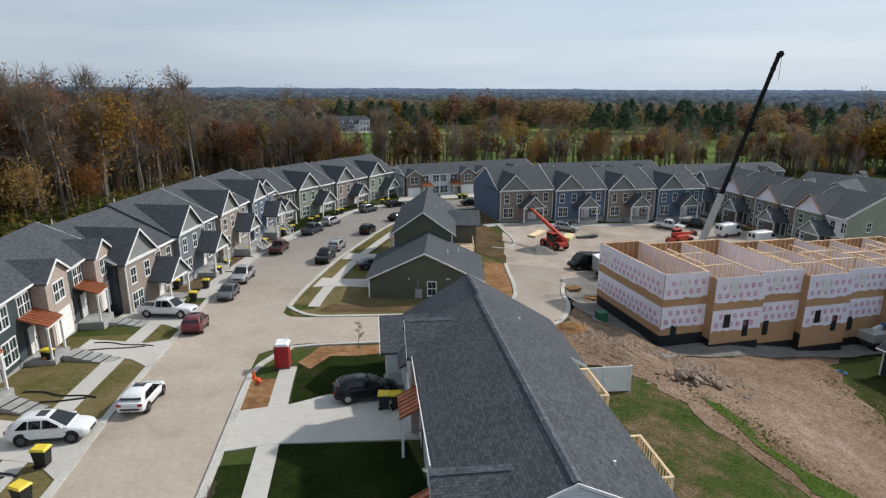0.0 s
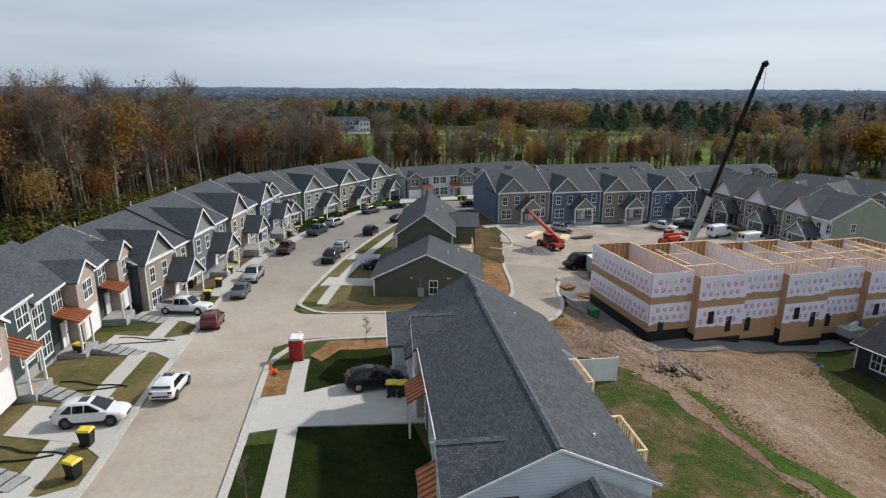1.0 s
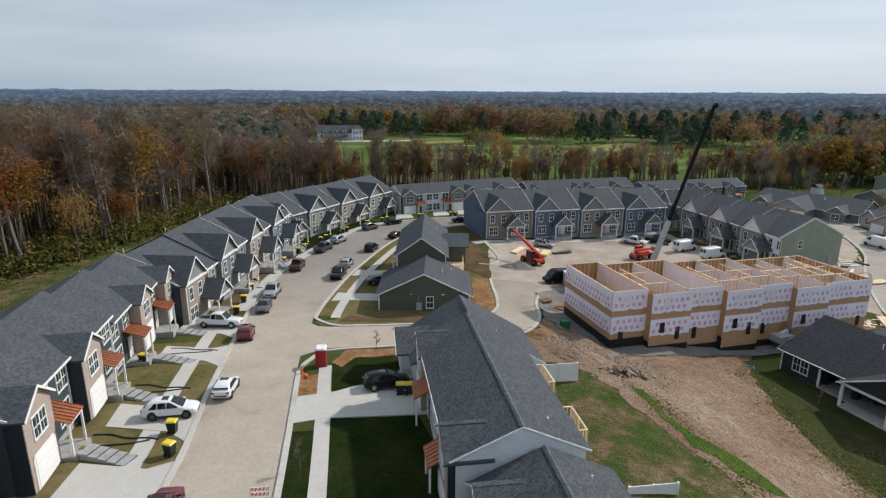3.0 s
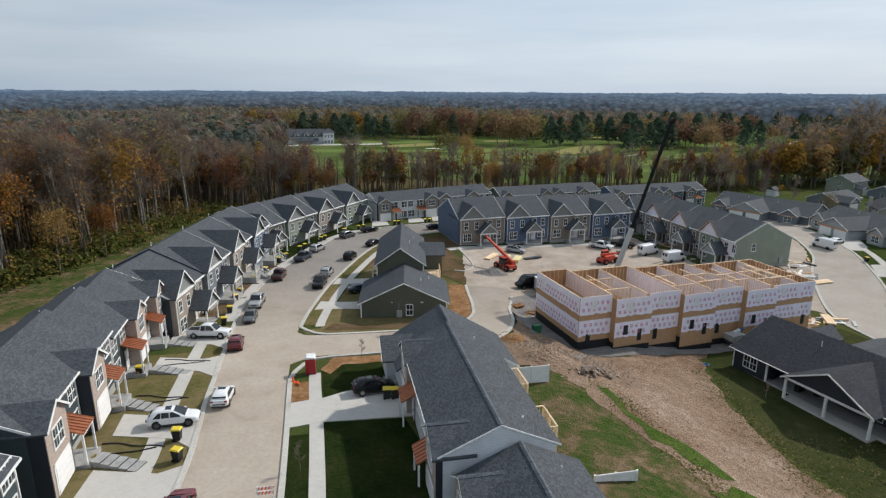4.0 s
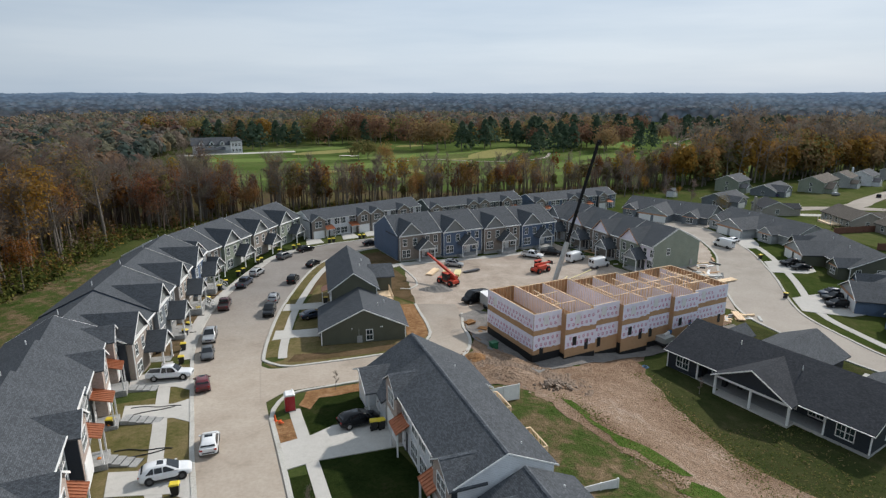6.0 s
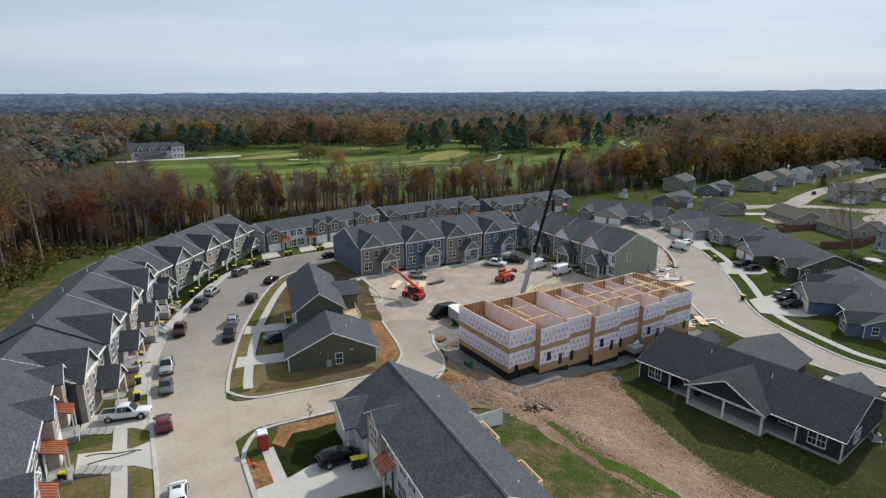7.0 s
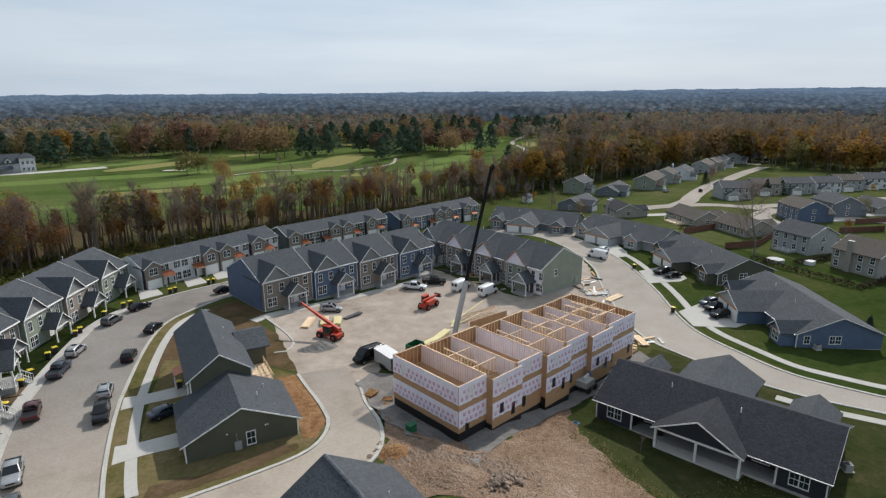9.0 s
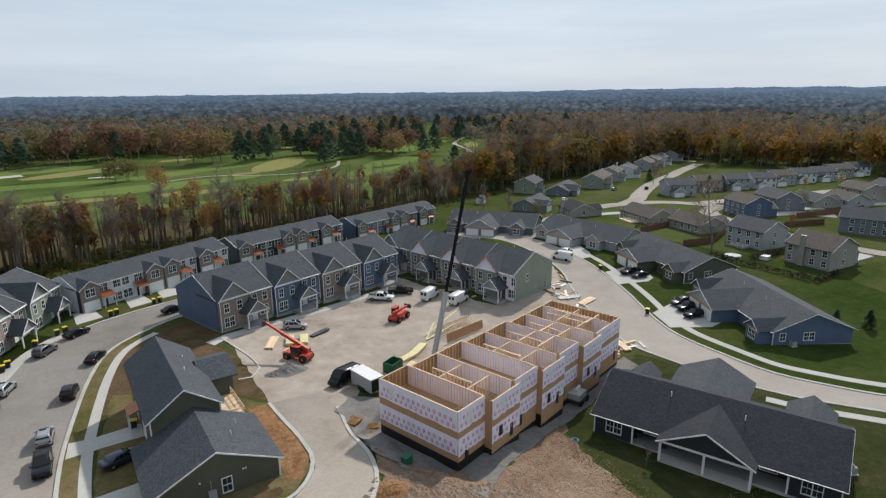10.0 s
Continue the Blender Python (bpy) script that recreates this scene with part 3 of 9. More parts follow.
drape("bank_lawn", [(8.88, 40.81), (12.28, 39.55), (16.2, 37.9), (18.9, 30.6), (22.1, 24.1), (24.6, 15.6), (22.2, -0.15), (16, -12), (8, -12), (7.69, 12.84), (9.54, 23.11), (8.68, 36.11)], 0.05, BANK, "patchy green grass bank behind the houses", "grass", ragged=0.4, cell=0.9, lumpy=0.045)
drape("back_lawn", [(-36, -10), (-62, -10), (-64, 25), (-67, 50), (-67.5, 74), (-64.5, 88), (-62.5, 104), (-59, 116), (-50, 122), (-43, 112), (-46, 95), (-44, 50), (-36, 46), (-35, 20)], 0.02, BANK, "patchy grass strip behind the row houses", "grass", ragged=0.4)
for k, o in enumerate([[(18.74, 35.69), (19.69, 35.28), (20.38, 30.67), (23.14, 26.79), (25.95, 23.04), (24.59, 21.55), (21.46, 25.31), (18.82, 29.47)], [(22.65, 19.9), (25.91, 21.57), (29.83, 15.66), (32.13, 8.27), (27.85, 6.98), (25.11, 12.67)]]):
    drape("grass_strip", o, 0.12, STRIP, "green weeds across the bare dirt", "grass", ragged=0.8, seed=k + 3, cell=0.9, lumpy=0.045)
drape("ranch_lawn", [(37.6, 52), (35.85, 43.74), (35.37, 35.05), (36.35, 28.8), (39.5, 22.6), (46, 15), (60, 6), (84, 0), (92, 14), (82, 24), (72.5, 35), (68.8, 42.5), (66.8, 49), (65.5, 58), (63.5, 62), (56, 59), (44, 54)], 0.025, LAWN_DULL, "dark green lawn round the single-storey house", "lawn", ragged=0.3)
drape("east_lawn", [(77.5, 38.5), (76.2, 45), (76, 54), (77, 62), (80.5, 70), (88, 83), (96, 99.5), (101.7, 119), (104, 128), (118, 134), (132, 128), (140, 100), (142, 70), (128, 40), (104, 20), (92, 24)], 0.015, LAWN_NEW, "mown green lawns of the single-storey houses", "lawn", ragged=0.2)

# kerbs and pavements
def kerb(name, line, side, w=0.45, h=0.15):
    a = resample(line, max(4, int(len(line) * 1.2)))
    ribbon(name, a, offset_line(a, side * w), h, KERB, "pale concrete kerb", "kerb", 1, 0.3)


def stretch(line, y0, y1):
    return [p for p in line if y0 <= p[1] <= y1]


kerb("kerb_west", KL, -1)
kerb("kerb_east_near", stretch(KR, -40, 37.5) + [(-13.3, 40), (-11.9, 43.4)] + SS[8:-2], 1)
kerb("kerb_east_far", SN[::-1][:-2] + stretch(KR, 54, 200), 1)
kerb("kerb_ranch", RL, 1)
kerb("kerb_yard", smooth_line([(8.4, 102.0), (9.4, 97), (10.4, 91), (10.2, 87), (8.6, 84.6), (6.4, 84.8)]), 1, 0.35)
kerb("kerb_houses", RR, -1)

walkway = offset_line(resample(KL, 130), -2.6)
ribbon("pavement_west", [p for p in walkway if -20 < p[1] < 59], [q for p, q in zip(walkway, offset_line(walkway, -1.35)) if -20 < p[1] < 59], 0.075, CONC, "pale concrete pavement", "pavement", 1, 0.1)
wk = offset_line(resample(KR, 130), 2.1)
wo = offset_line(resample(KR, 130), 3.3)
for k, (y0, y1) in enumerate(((-20, 39.5), (53.5, 112))):
    ribbon("pavement_east", [p for p in wk if y0 < p[1] < y1], [q for p, q in zip(wk, wo) if y0 < p[1] < y1], 0.075, CONC, "pale concrete pavement", "pavement", 1, 0.1)
wk, wo = offset_line(resample(RR, 90), -3.0), offset_line(resample(RR, 90), -4.5)
ribbon("pavement_houses", [p for p in wk if p[1] < 112], [q for p, q in zip(wk, wo) if p[1] < 112], 0.06, CONC, "pale concrete pavement", "pavement", 1, 0.1)
wk, wo = offset_line(resample(RL, 90), 2.2), offset_line(resample(RL, 90), 3.7)
ribbon("pavement_ranch", [p for p in wk if p[1] < 44], [q for p, q in zip(wk, wo) if p[1] < 44], 0.06, CONC, "pale concrete pavement", "pavement", 1, 0.1)
drape("front_pavement", [(5.5, 101.5), (9, 103.5), (28, 108.7), (47, 114.2), (47.5, 112.4), (28, 106.6), (9, 101.3), (6.5, 99.6)], 0.07, CONC, "pale concrete pavement before the townhouses", "pavement")

# verges and front yards on the street's near side
def band(line, d0, d1, y0, y1):
    a = [p for p in offset_line(resample(line, 160), d0)]
    b = [p for p in offset_line(resample(line, 160), d1)]
    keep = [i for i, p in enumerate(a) if y0 < p[1] < y1]
    return [a[i] for i in keep], [b[i] for i in keep]


ribbon("verge_east_far", *band(KR, 0.45, 2.1, 54.5, 111), 0.055, LAWN_DRY, "thin dry grass verge", "verge", 2)
ribbon("verge_east_bare", *band(KR, 0.45, 2.1, 31, 37.5), 0.055, CLAY, "bare clay verge", "verge", 2)
ribbon("verge_east_near", *band(KR, 0.45, 2.1, -20, 26.5), 0.055, LAWN, "mown grass verge", "verge", 2)
ribbon("pavement_west_far", *band(KL, -0.42, -2.0, 57.5, 119), 0.075, CONC, "pale concrete pavement beside the kerb", "pavement", 1, 0.1)
ribbon("verge_west", *band(KL, -0.45, -2.6, -20, 57.5), 0.045, LAWN_DRY, "grass verge beside the kerb", "verge", 2)
ribbon("yards_west_brown", *band(KL, -2.0, -9.5, 59, 93), 0.05, YARD_BROWN, "bare brown newly seeded front yards", "yard", 3)
ribbon("yards_west_near", *band(KL, -3.9, -9.5, 4, 47), 0.04, LAWN_DRY, "patchy grass front yards", "yard", 3)
ribbon("yards_west_far", *band(KL, -2.0, -9.5, 93, 120), 0.045, LAWN, "green front yards", "yard", 3)
drape("front_lawn", [(-8.5, 27.6), (-1.2, 28.2), (1.0, 22), (3.0, 12), (3, -12), (-3.6, -12), (-5.4, 8), (-6.8, 18)], 0.05, LAWN, "thick dark green front lawn", "lawn")
drape("corner_lawn", [(-10.2, 39.2), (-9.3, 42.6), (-2.8, 43.6), (-3.6, 36.5), (-9.0, 32.6)], 0.05, LAWN, "dark green corner lawn", "lawn", ragged=0.15)
drape("corner_clay", [(-10.4, 39.4), (-9.8, 43.2), (-2.6, 44.4), (-3.0, 41.8), (-8.2, 41), (-9.4, 38.2)], 0.07, CLAY, "bare orange clay along the kerb", "yard", ragged=0.15)
drape("olive_yard", [(-15.2, 53.6), (-14.4, 52.2), (-8, 52.6), (-1, 53.6), (3.77, 54.93), (7.09, 58.64), (7.87, 63.75), (7.71, 70.05), (7.56, 75.58), (2, 84), (-9, 90), (-11.8, 74), (-13.2, 54.5)], 0.03, LAWN_DRY, "dry thin grass yard", "yard", ragged=0.2)
drape("north_yard", [(-11.2, 84.5), (-9.2, 97), (-5.8, 105.8), (0, 111.6), (5.2, 113.5), (8.6, 104.5), (6.6, 100), (8.6, 92), (8.3, 84), (7.97, 76.69), (2, 84)], 0.028, MULCH, "bare brown soil and thin grass", "yard", ragged=0.2)
drape("olive_clay", [(4.17, 57.47), (4.56, 65.43), (4.98, 75.67), (7.96, 75.58), (7.97, 65.76), (7.29, 59.88), (5.34, 56.85)], 0.05, CLAY, "dug orange clay along the kerb", "yard", ragged=0.2)
drape("olive_weeds", [(-12.4, 53.6), (-11.9, 56.5), (-7, 56), (-1, 56.6), (2.98, 57.26), (3.57, 55.97), (-1, 54.5)], 0.05, MULCH, "raw brown soil along the kerb", "yard", ragged=0.3)

# driveways
def drive(pts, k=0.09):
    drape("driveway", pts, k, CONC, "pale concrete driveway", "driveway", thick=0.12)


drive([(-11.4, 26.6), (-12.3, 31.2), (-8.9, 32.4), (-7.0, 33.8), (-1.5, 34.9), (0.3, 28.6), (-8.6, 27.6)])
drive([(-6.2, 32.8), (-3.0, 36.8), (-2.4, 33.5)], 0.1)
for y, w, ln in ((17.5, 3.9, 7.2), (27.3, 3.9, 7.4), (40.8, 3.9, 7.4), (50.0, 4.6, 7.6)):
    i = min(range(len(KL)), key=lambda q: abs(KL[q][1] - y - 0.4))
    x, yy = KL[i]
    t = Vector((KL[i + 1][0] - x, KL[i + 1][1] - yy)).normalized()
    nrm = Vector((-1.0, 0.12)).normalized()
    c = Vector((x, yy))
    drive([tuple(c - t * (w / 2 + 1.4) + nrm * 0.3), tuple(c + t * (w / 2 + 1.4) + nrm * 0.3), tuple(c + t * (w / 2) + nrm * 2.2), tuple(c + t * (w / 2) + nrm * ln), tuple(c - t * (w / 2) + nrm * ln), tuple(c - t * (w / 2) + nrm * 2.2)])
drive([(-15.2, 62.6), (-15.0, 66.6), (-12.0, 66.2), (-7.2, 66.4), (-7.2, 62.8), (-12.1, 63)])
drive([(-14.6, 76), (-14.2, 79.6), (-11.8, 79.2), (-6.6, 79.6), (-6.6, 76.2), (-12, 76.2)])
drive([(78, 66), (81.5, 72.5), (89, 73.8), (92.5, 71), (88.4, 62.4), (84.6, 62)])
drive([(89.5, 87.5), (93.8, 95.2), (100.5, 95.5), (104, 93), (100, 86.4), (97, 85.5)])
drive([(97.3, 106.5), (100.2, 116.6), (104.8, 120.4), (108, 118), (104, 109.5), (101, 106)])
drive([(100.6, 137), (97, 144.5), (99.6, 150), (104, 149), (105.5, 141)])
for (x, y) in ((-9.5, 127.2), (-0.5, 131.2), (5.6, 134), (15.5, 139)):
    drive([(x - 2.2, y - 4.4), (x + 2.0, y - 2.8), (x + 0.6, y + 3.6), (x - 2.6, y + 2.4)])


# ---- houses ----
MESH = {}


def lattice(xs, zs, solid, y0, y1):
    """One connected frame: the solid cells of a grid in x and z, from y0 (front) to y1."""
    s = Shape()
    seen = {}

    def v(i, k, y):
        if (i, k, y) not in seen:
            seen[i, k, y] = len(s.v)
            s.v.append((xs[i], y, zs[k]))
        return seen[i, k, y]

    full = {(i, k) for i in range(len(xs) - 1) for k in range(len(zs) - 1) if solid(i, k)}
    for (i, k) in sorted(full):
        s.f.append((v(i, k, y0), v(i + 1, k, y0), v(i + 1, k + 1, y0), v(i, k + 1, y0)))
        for (di, dk, a, c) in ((-1, 0, (i, k + 1), (i, k)), (1, 0, (i + 1, k), (i + 1, k + 1)), (0, -1, (i, k), (i + 1, k)), (0, 1, (i + 1, k + 1), (i, k + 1))):
            if (i + di, k + dk) not in full:
                s.f.append((v(*a, y0), v(*a, y1), v(*c, y1), v(*c, y0)))
    return s


def window_mesh(w, h, double):
    key = (w, h, double)
    if key not in MESH:
        b = 0.09
        bars = [(-w / 2 - b, -w / 2)] + ([(-w / 4 - 0.014, -w / 4 + 0.014), (-0.06, 0.06), (w / 4 - 0.014, w / 4 + 0.014)] if double else [(-0.014, 0.014)]) + [(w / 2, w / 2 + b)]
        rails = [(-b - 0.05, 0.0), (h / 2 - 0.035, h / 2 + 0.035), (h, h + b)]
        xs, zs = [q for p in bars for q in p], [q for p in rails for q in p]
        g = Shape().box(-w / 2, -0.03, 0, w / 2, -0.015, h)
        MESH[key] = (lattice(xs, zs, lambda i, k: i % 2 == 0 or k % 2 == 0, -0.07, 0.0).mesh("window"), g.mesh("pane"))
    return MESH[key]


def window(parent, x, y, z, w=0.95, h=1.5, double=False, turn=0, frame_mat=None):
    fm, pm = window_mesh(w, h, double)
    if frame_mat is not None:
        fm = fm.copy()
        fm.materials.clear()
        fm.materials.append(frame_mat)
    ob = part("window", fm, TRIM, parent, at=pose(x, y, z, 0, 0, turn))
    part("pane", pm, GLASS, ob)
    return ob


def door(parent, x, y, z=0.0, mat=None, w=0.92, h=2.05, turn=0):
    s = Shape().box(-w / 2, -0.06, 0, w / 2, 0, h)
    for zz in (0.25, 1.15):
        s.box(-w / 2 + 0.14, -0.08, zz, -0.05, -0.06, zz + 0.65).box(0.05, -0.08, zz, w / 2 - 0.14, -0.06, zz + 0.65)
    d = part("door", s, mat or DOORW, parent, at=pose(x, y, z, 0, 0, turn))
    f = Shape().box(-w / 2 - 0.1, -0.08, 0, -w / 2, 0, h + 0.1).box(w / 2, -0.08, 0, w / 2 + 0.1, 0, h + 0.1).box(-w / 2, -0.08, h, w / 2, 0, h + 0.1)
    part("door_frame", f, TRIM, d)
    part("door_handle", Shape().box(w / 2 - 0.14, -0.13, 0.95, w / 2 - 0.1, -0.06, 1.1), DGREY, d, "dark metal handle")


def garage_door(parent, x, y, z=0.0, w=2.7, h=2.15, turn=0):
    d = part("garage_door", Shape().box(-w / 2, -0.03, 0, w / 2, 0.0, h), DOORW, parent, at=pose(x, y, z, 0, 0, turn))
    n = 4
    for k in range(n):
        s = Shape().box(-w / 2 + 0.03, -0.06, k * h / n + 0.012, w / 2 - 0.03, -0.03, (k + 1) * h / n - 0.012)
        part("panel", s, DOORW, d)


def rake(parent, pts, y, w=0.2, t=0.05, mat=None, axis="y"):
    """White boards along a gable's slopes, in the plane y (or x)."""
    s = Shape()
    for a, b in zip(pts, pts[1:]):
        if axis == "y":
            s.extrude([(a[0], y, a[1]), (b[0], y, b[1]), (b[0], y, b[1] - w), (a[0], y, a[1] - w)], (0, -t, 0))
        else:
            s.extrude([(y, a[0], a[1]), (y, b[0], b[1]), (y, b[0], b[1] - w), (y, a[0], a[1] - w)], (-t, 0, 0))
    part("rake_board", s, mat or TRIM, parent)


def vent(parent, x, y, z):
    part("roof_vent", Shape().tube((x, y, z - 0.3), (x, y, z + 0.35), 0.06, 0.06, 8), TRIM, parent)


def duplex(m, face, body, bay, width=11.0, rise=0.0, label="", ends="", deep=13.6, raw=False, rails=False, roofs=None):
    """Two-storey townhouse pair: gabled bay, shared gabled porch with two doors, windows; rise: its floor above the yard."""
    t = thing("townhouse", m, label, "townhouse", "townhouses")
    E, R, D, W = 5.6, 5.6 + 0.255 * deep, deep, width
    roofs = roofs or ROOF
    b0, b1, by = 0.25, 5.75, -0.7
    part("foundation", Shape().box(0.02, 0.05, -2.2, W - 0.02, D, 0.12).box(b0, by + 0.05, -2.2, b1, 0.1, 0.12), FOUND, t)
    s = Shape().extrude([(0.0, 0, 0.1), (0.0, 0, E), (0.0, D / 2, R - 0.15), (0.0, D, E), (0.0, D, 0.1)], (W, 0, 0))
    part("wall", s, body, t)
    part("front_wall", Shape().box(b1, -0.06, 0.1, W, 0.0, E - 0.05), face, t)
    g = E + 2.75
    part("bay_wall", Shape().box(b0, by, 0.1, b1, -0.01, E), bay, t)
    mid = (b0 + b1) / 2
    part("gable", Shape().extrude([(b0, by, E + 0.12), (mid, by, g), (b1, by, E + 0.12)], (0, 2.5, 0)), WRAP if raw else S_SHAKE, t)
    part("gable_skirt", Shape().box(b0 - 0.15, by - 0.3, E - 0.1, b1 + 0.15, by, E + 0.12), TRIM, t)
    part("roof", Shape().gable(-0.02, W + 0.02, -0.45, D + 0.45, E - 0.05, R, 0.18), roofs["X"], t, "charcoal shingle roof")
    part("bay_roof", Shape().gable(b0 - 0.35, b1 + 0.35, by - 0.35, D / 2 - 0.6, E - 0.02, g + 0.2, 0.16, "y"), roofs["Y"], t)
    hw = (b1 - b0) / 2 + 0.35
    rake(t, [(b0 - 0.35, E - 0.02), (mid, g + 0.2), (b1 + 0.35, E - 0.02)], by - 0.36, 0.22, mat=WRB if raw else None)
    part("fascia", Shape().box(b1 + 0.3, -0.5, E - 0.25, W, -0.44, E - 0.02), TRIM, t)
    part("gutter", Shape().box(b1 + 0.3, -0.6, E - 0.2, W, -0.5, E - 0.07), TRIM, t)
    part("downpipe", Shape().box(W - 0.16, -0.16, 0.1, W - 0.06, -0.06, E - 0.1), TRIM, t)
    part("downpipe", Shape().box(b0 + 0.02, by - 0.1, 0.1, b0 + 0.12, by, E - 0.1), TRIM, t)
    # party ridge board between pairs
    part("roof_edge_strip", Shape().beam((W, -0.45, E + 0.0), (W, D / 2, R + 0.05), 0.16, 0.1), FOUND, t)
    # porch
    p0, p1, py, pz = 4.05, 7.95, -2.9, 2.75
    pm = (p0 + p1) / 2
    part("porch_floor", Shape().box(p0 - 0.1, py, -2.0, p1 + 0.1, -0.02, 0.06), STEP, t)
    part("porch_roof", Shape().gable(p0 - 0.3, p1 + 0.3, py - 0.3, 0.1, pz, pz + 2.05, 0.16, "y"), roofs["Y"], t)
    part("porch_gable", Shape().extrude([(p0 - 0.1, py - 0.05, pz), (pm, py - 0.05, pz + 1.8), (p1 + 0.1, py - 0.05, pz)], (0, 0.1, 0)), S_LIGHT if raw else S_SHAKE, t)
    rake(t, [(p0 - 0.3, pz), (pm, pz + 2.05), (p1 + 0.3, pz)], py - 0.31, 0.2)
    part("porch_beam", Shape().box(p0 - 0.05, py - 0.08, pz - 0.25, p1 + 0.05, py + 0.12, pz).box(p0 - 0.05, py, pz - 0.25, p0 + 0.15, -0.02, pz).box(p1 - 0.15, py, pz - 0.25, p1 + 0.05, -0.02, pz), TRIM, t)
    for x in (p0 + 0.08, p1 - 0.08):
        part("column", Shape().box(x - 0.09, py - 0.04, 0.06, x + 0.09, py + 0.14, pz - 0.25).box(x - 0.14, py - 0.09, 0.06, x + 0.14, py + 0.19, 0.25), TRIM, t)
    for x in (pm - 0.1, pm + 1.15):
        door(t, x, -0.06 if x > b1 else by, 0.08, DGREY if raw else None)
    if rise > 0.3:
        n = max(3, int(rise / 0.18))
        for k in range(n):
            part("step", Shape().box(p1 - 1.5, py - (k + 1) * 0.28, -2.0, p1 - 0.2, py - k * 0.28, 0.06 - (k + 1) * rise / n), STEP, t)
        for x in (p1 - 1.5, p1 - 0.2):
            part("handrail", Shape().beam((x, py, 0.95), (x, py - n * 0.28, 0.95 - rise), 0.07, 0.09), TRIM, t)
            for k in range(n + 1):
                part("baluster", Shape().box(x - 0.025, py - k * 0.28 - 0.025, -k * rise / n + 0.05, x + 0.025, py - k * 0.28 + 0.025, 0.93 - k * rise / n), TRIM, t)
    if rails:
        for x in (p0 + 0.05, ):
            part("porch_rail", Shape().box(x - 0.03, py + 0.1, 0.9, x + 0.03, -0.1, 0.98), TRIM, t)
            for k in range(12):
                part("baluster", Shape().box(x - 0.02, py + 0.2 + k * 0.2, 0.06, x + 0.02, py + 0.24 + k * 0.2, 0.92), TRIM, t)
        part("porch_rail", Shape().box(p0, py, 0.9, p1 - 1.6, py + 0.06, 0.98), TRIM, t)
    fmat = None
    for x in (1.55, 4.0):
        window(t, x, by, 3.35, 0.85, 1.5)
    window(t, 1.85, by, 0.75, 1.75, 1.6, True)
    window(t, 7.4, -0.06, 3.35, 0.85, 1.5)
    window(t, 9.5, -0.06, 3.35, 0.85, 1.5)
    window(t, 9.15, -0.06, 0.75, 1.6, 1.6, True)
    if "l" in ends:
        rake(t, [(-0.45, E - 0.05), (D / 2, R), (D + 0.45, E - 0.05)], -0.02, 0.2, axis="x")
    if "r" in ends:
        rake(t, [(-0.45, E - 0.05), (D / 2, R), (D + 0.45, E - 0.05)], W + 0.07, 0.2, axis="x")
        window(t, W, D / 2 - 2.4, 3.4, 0.8, 1.4, turn=90)
        part("meter_box", Shape().box(W, D - 2.6, 0.5, W + 0.25, D - 1.9, 1.6), FOUND, t)
    vent(t, W * 0.35, D * 0.62, R - 0.35)
    return t


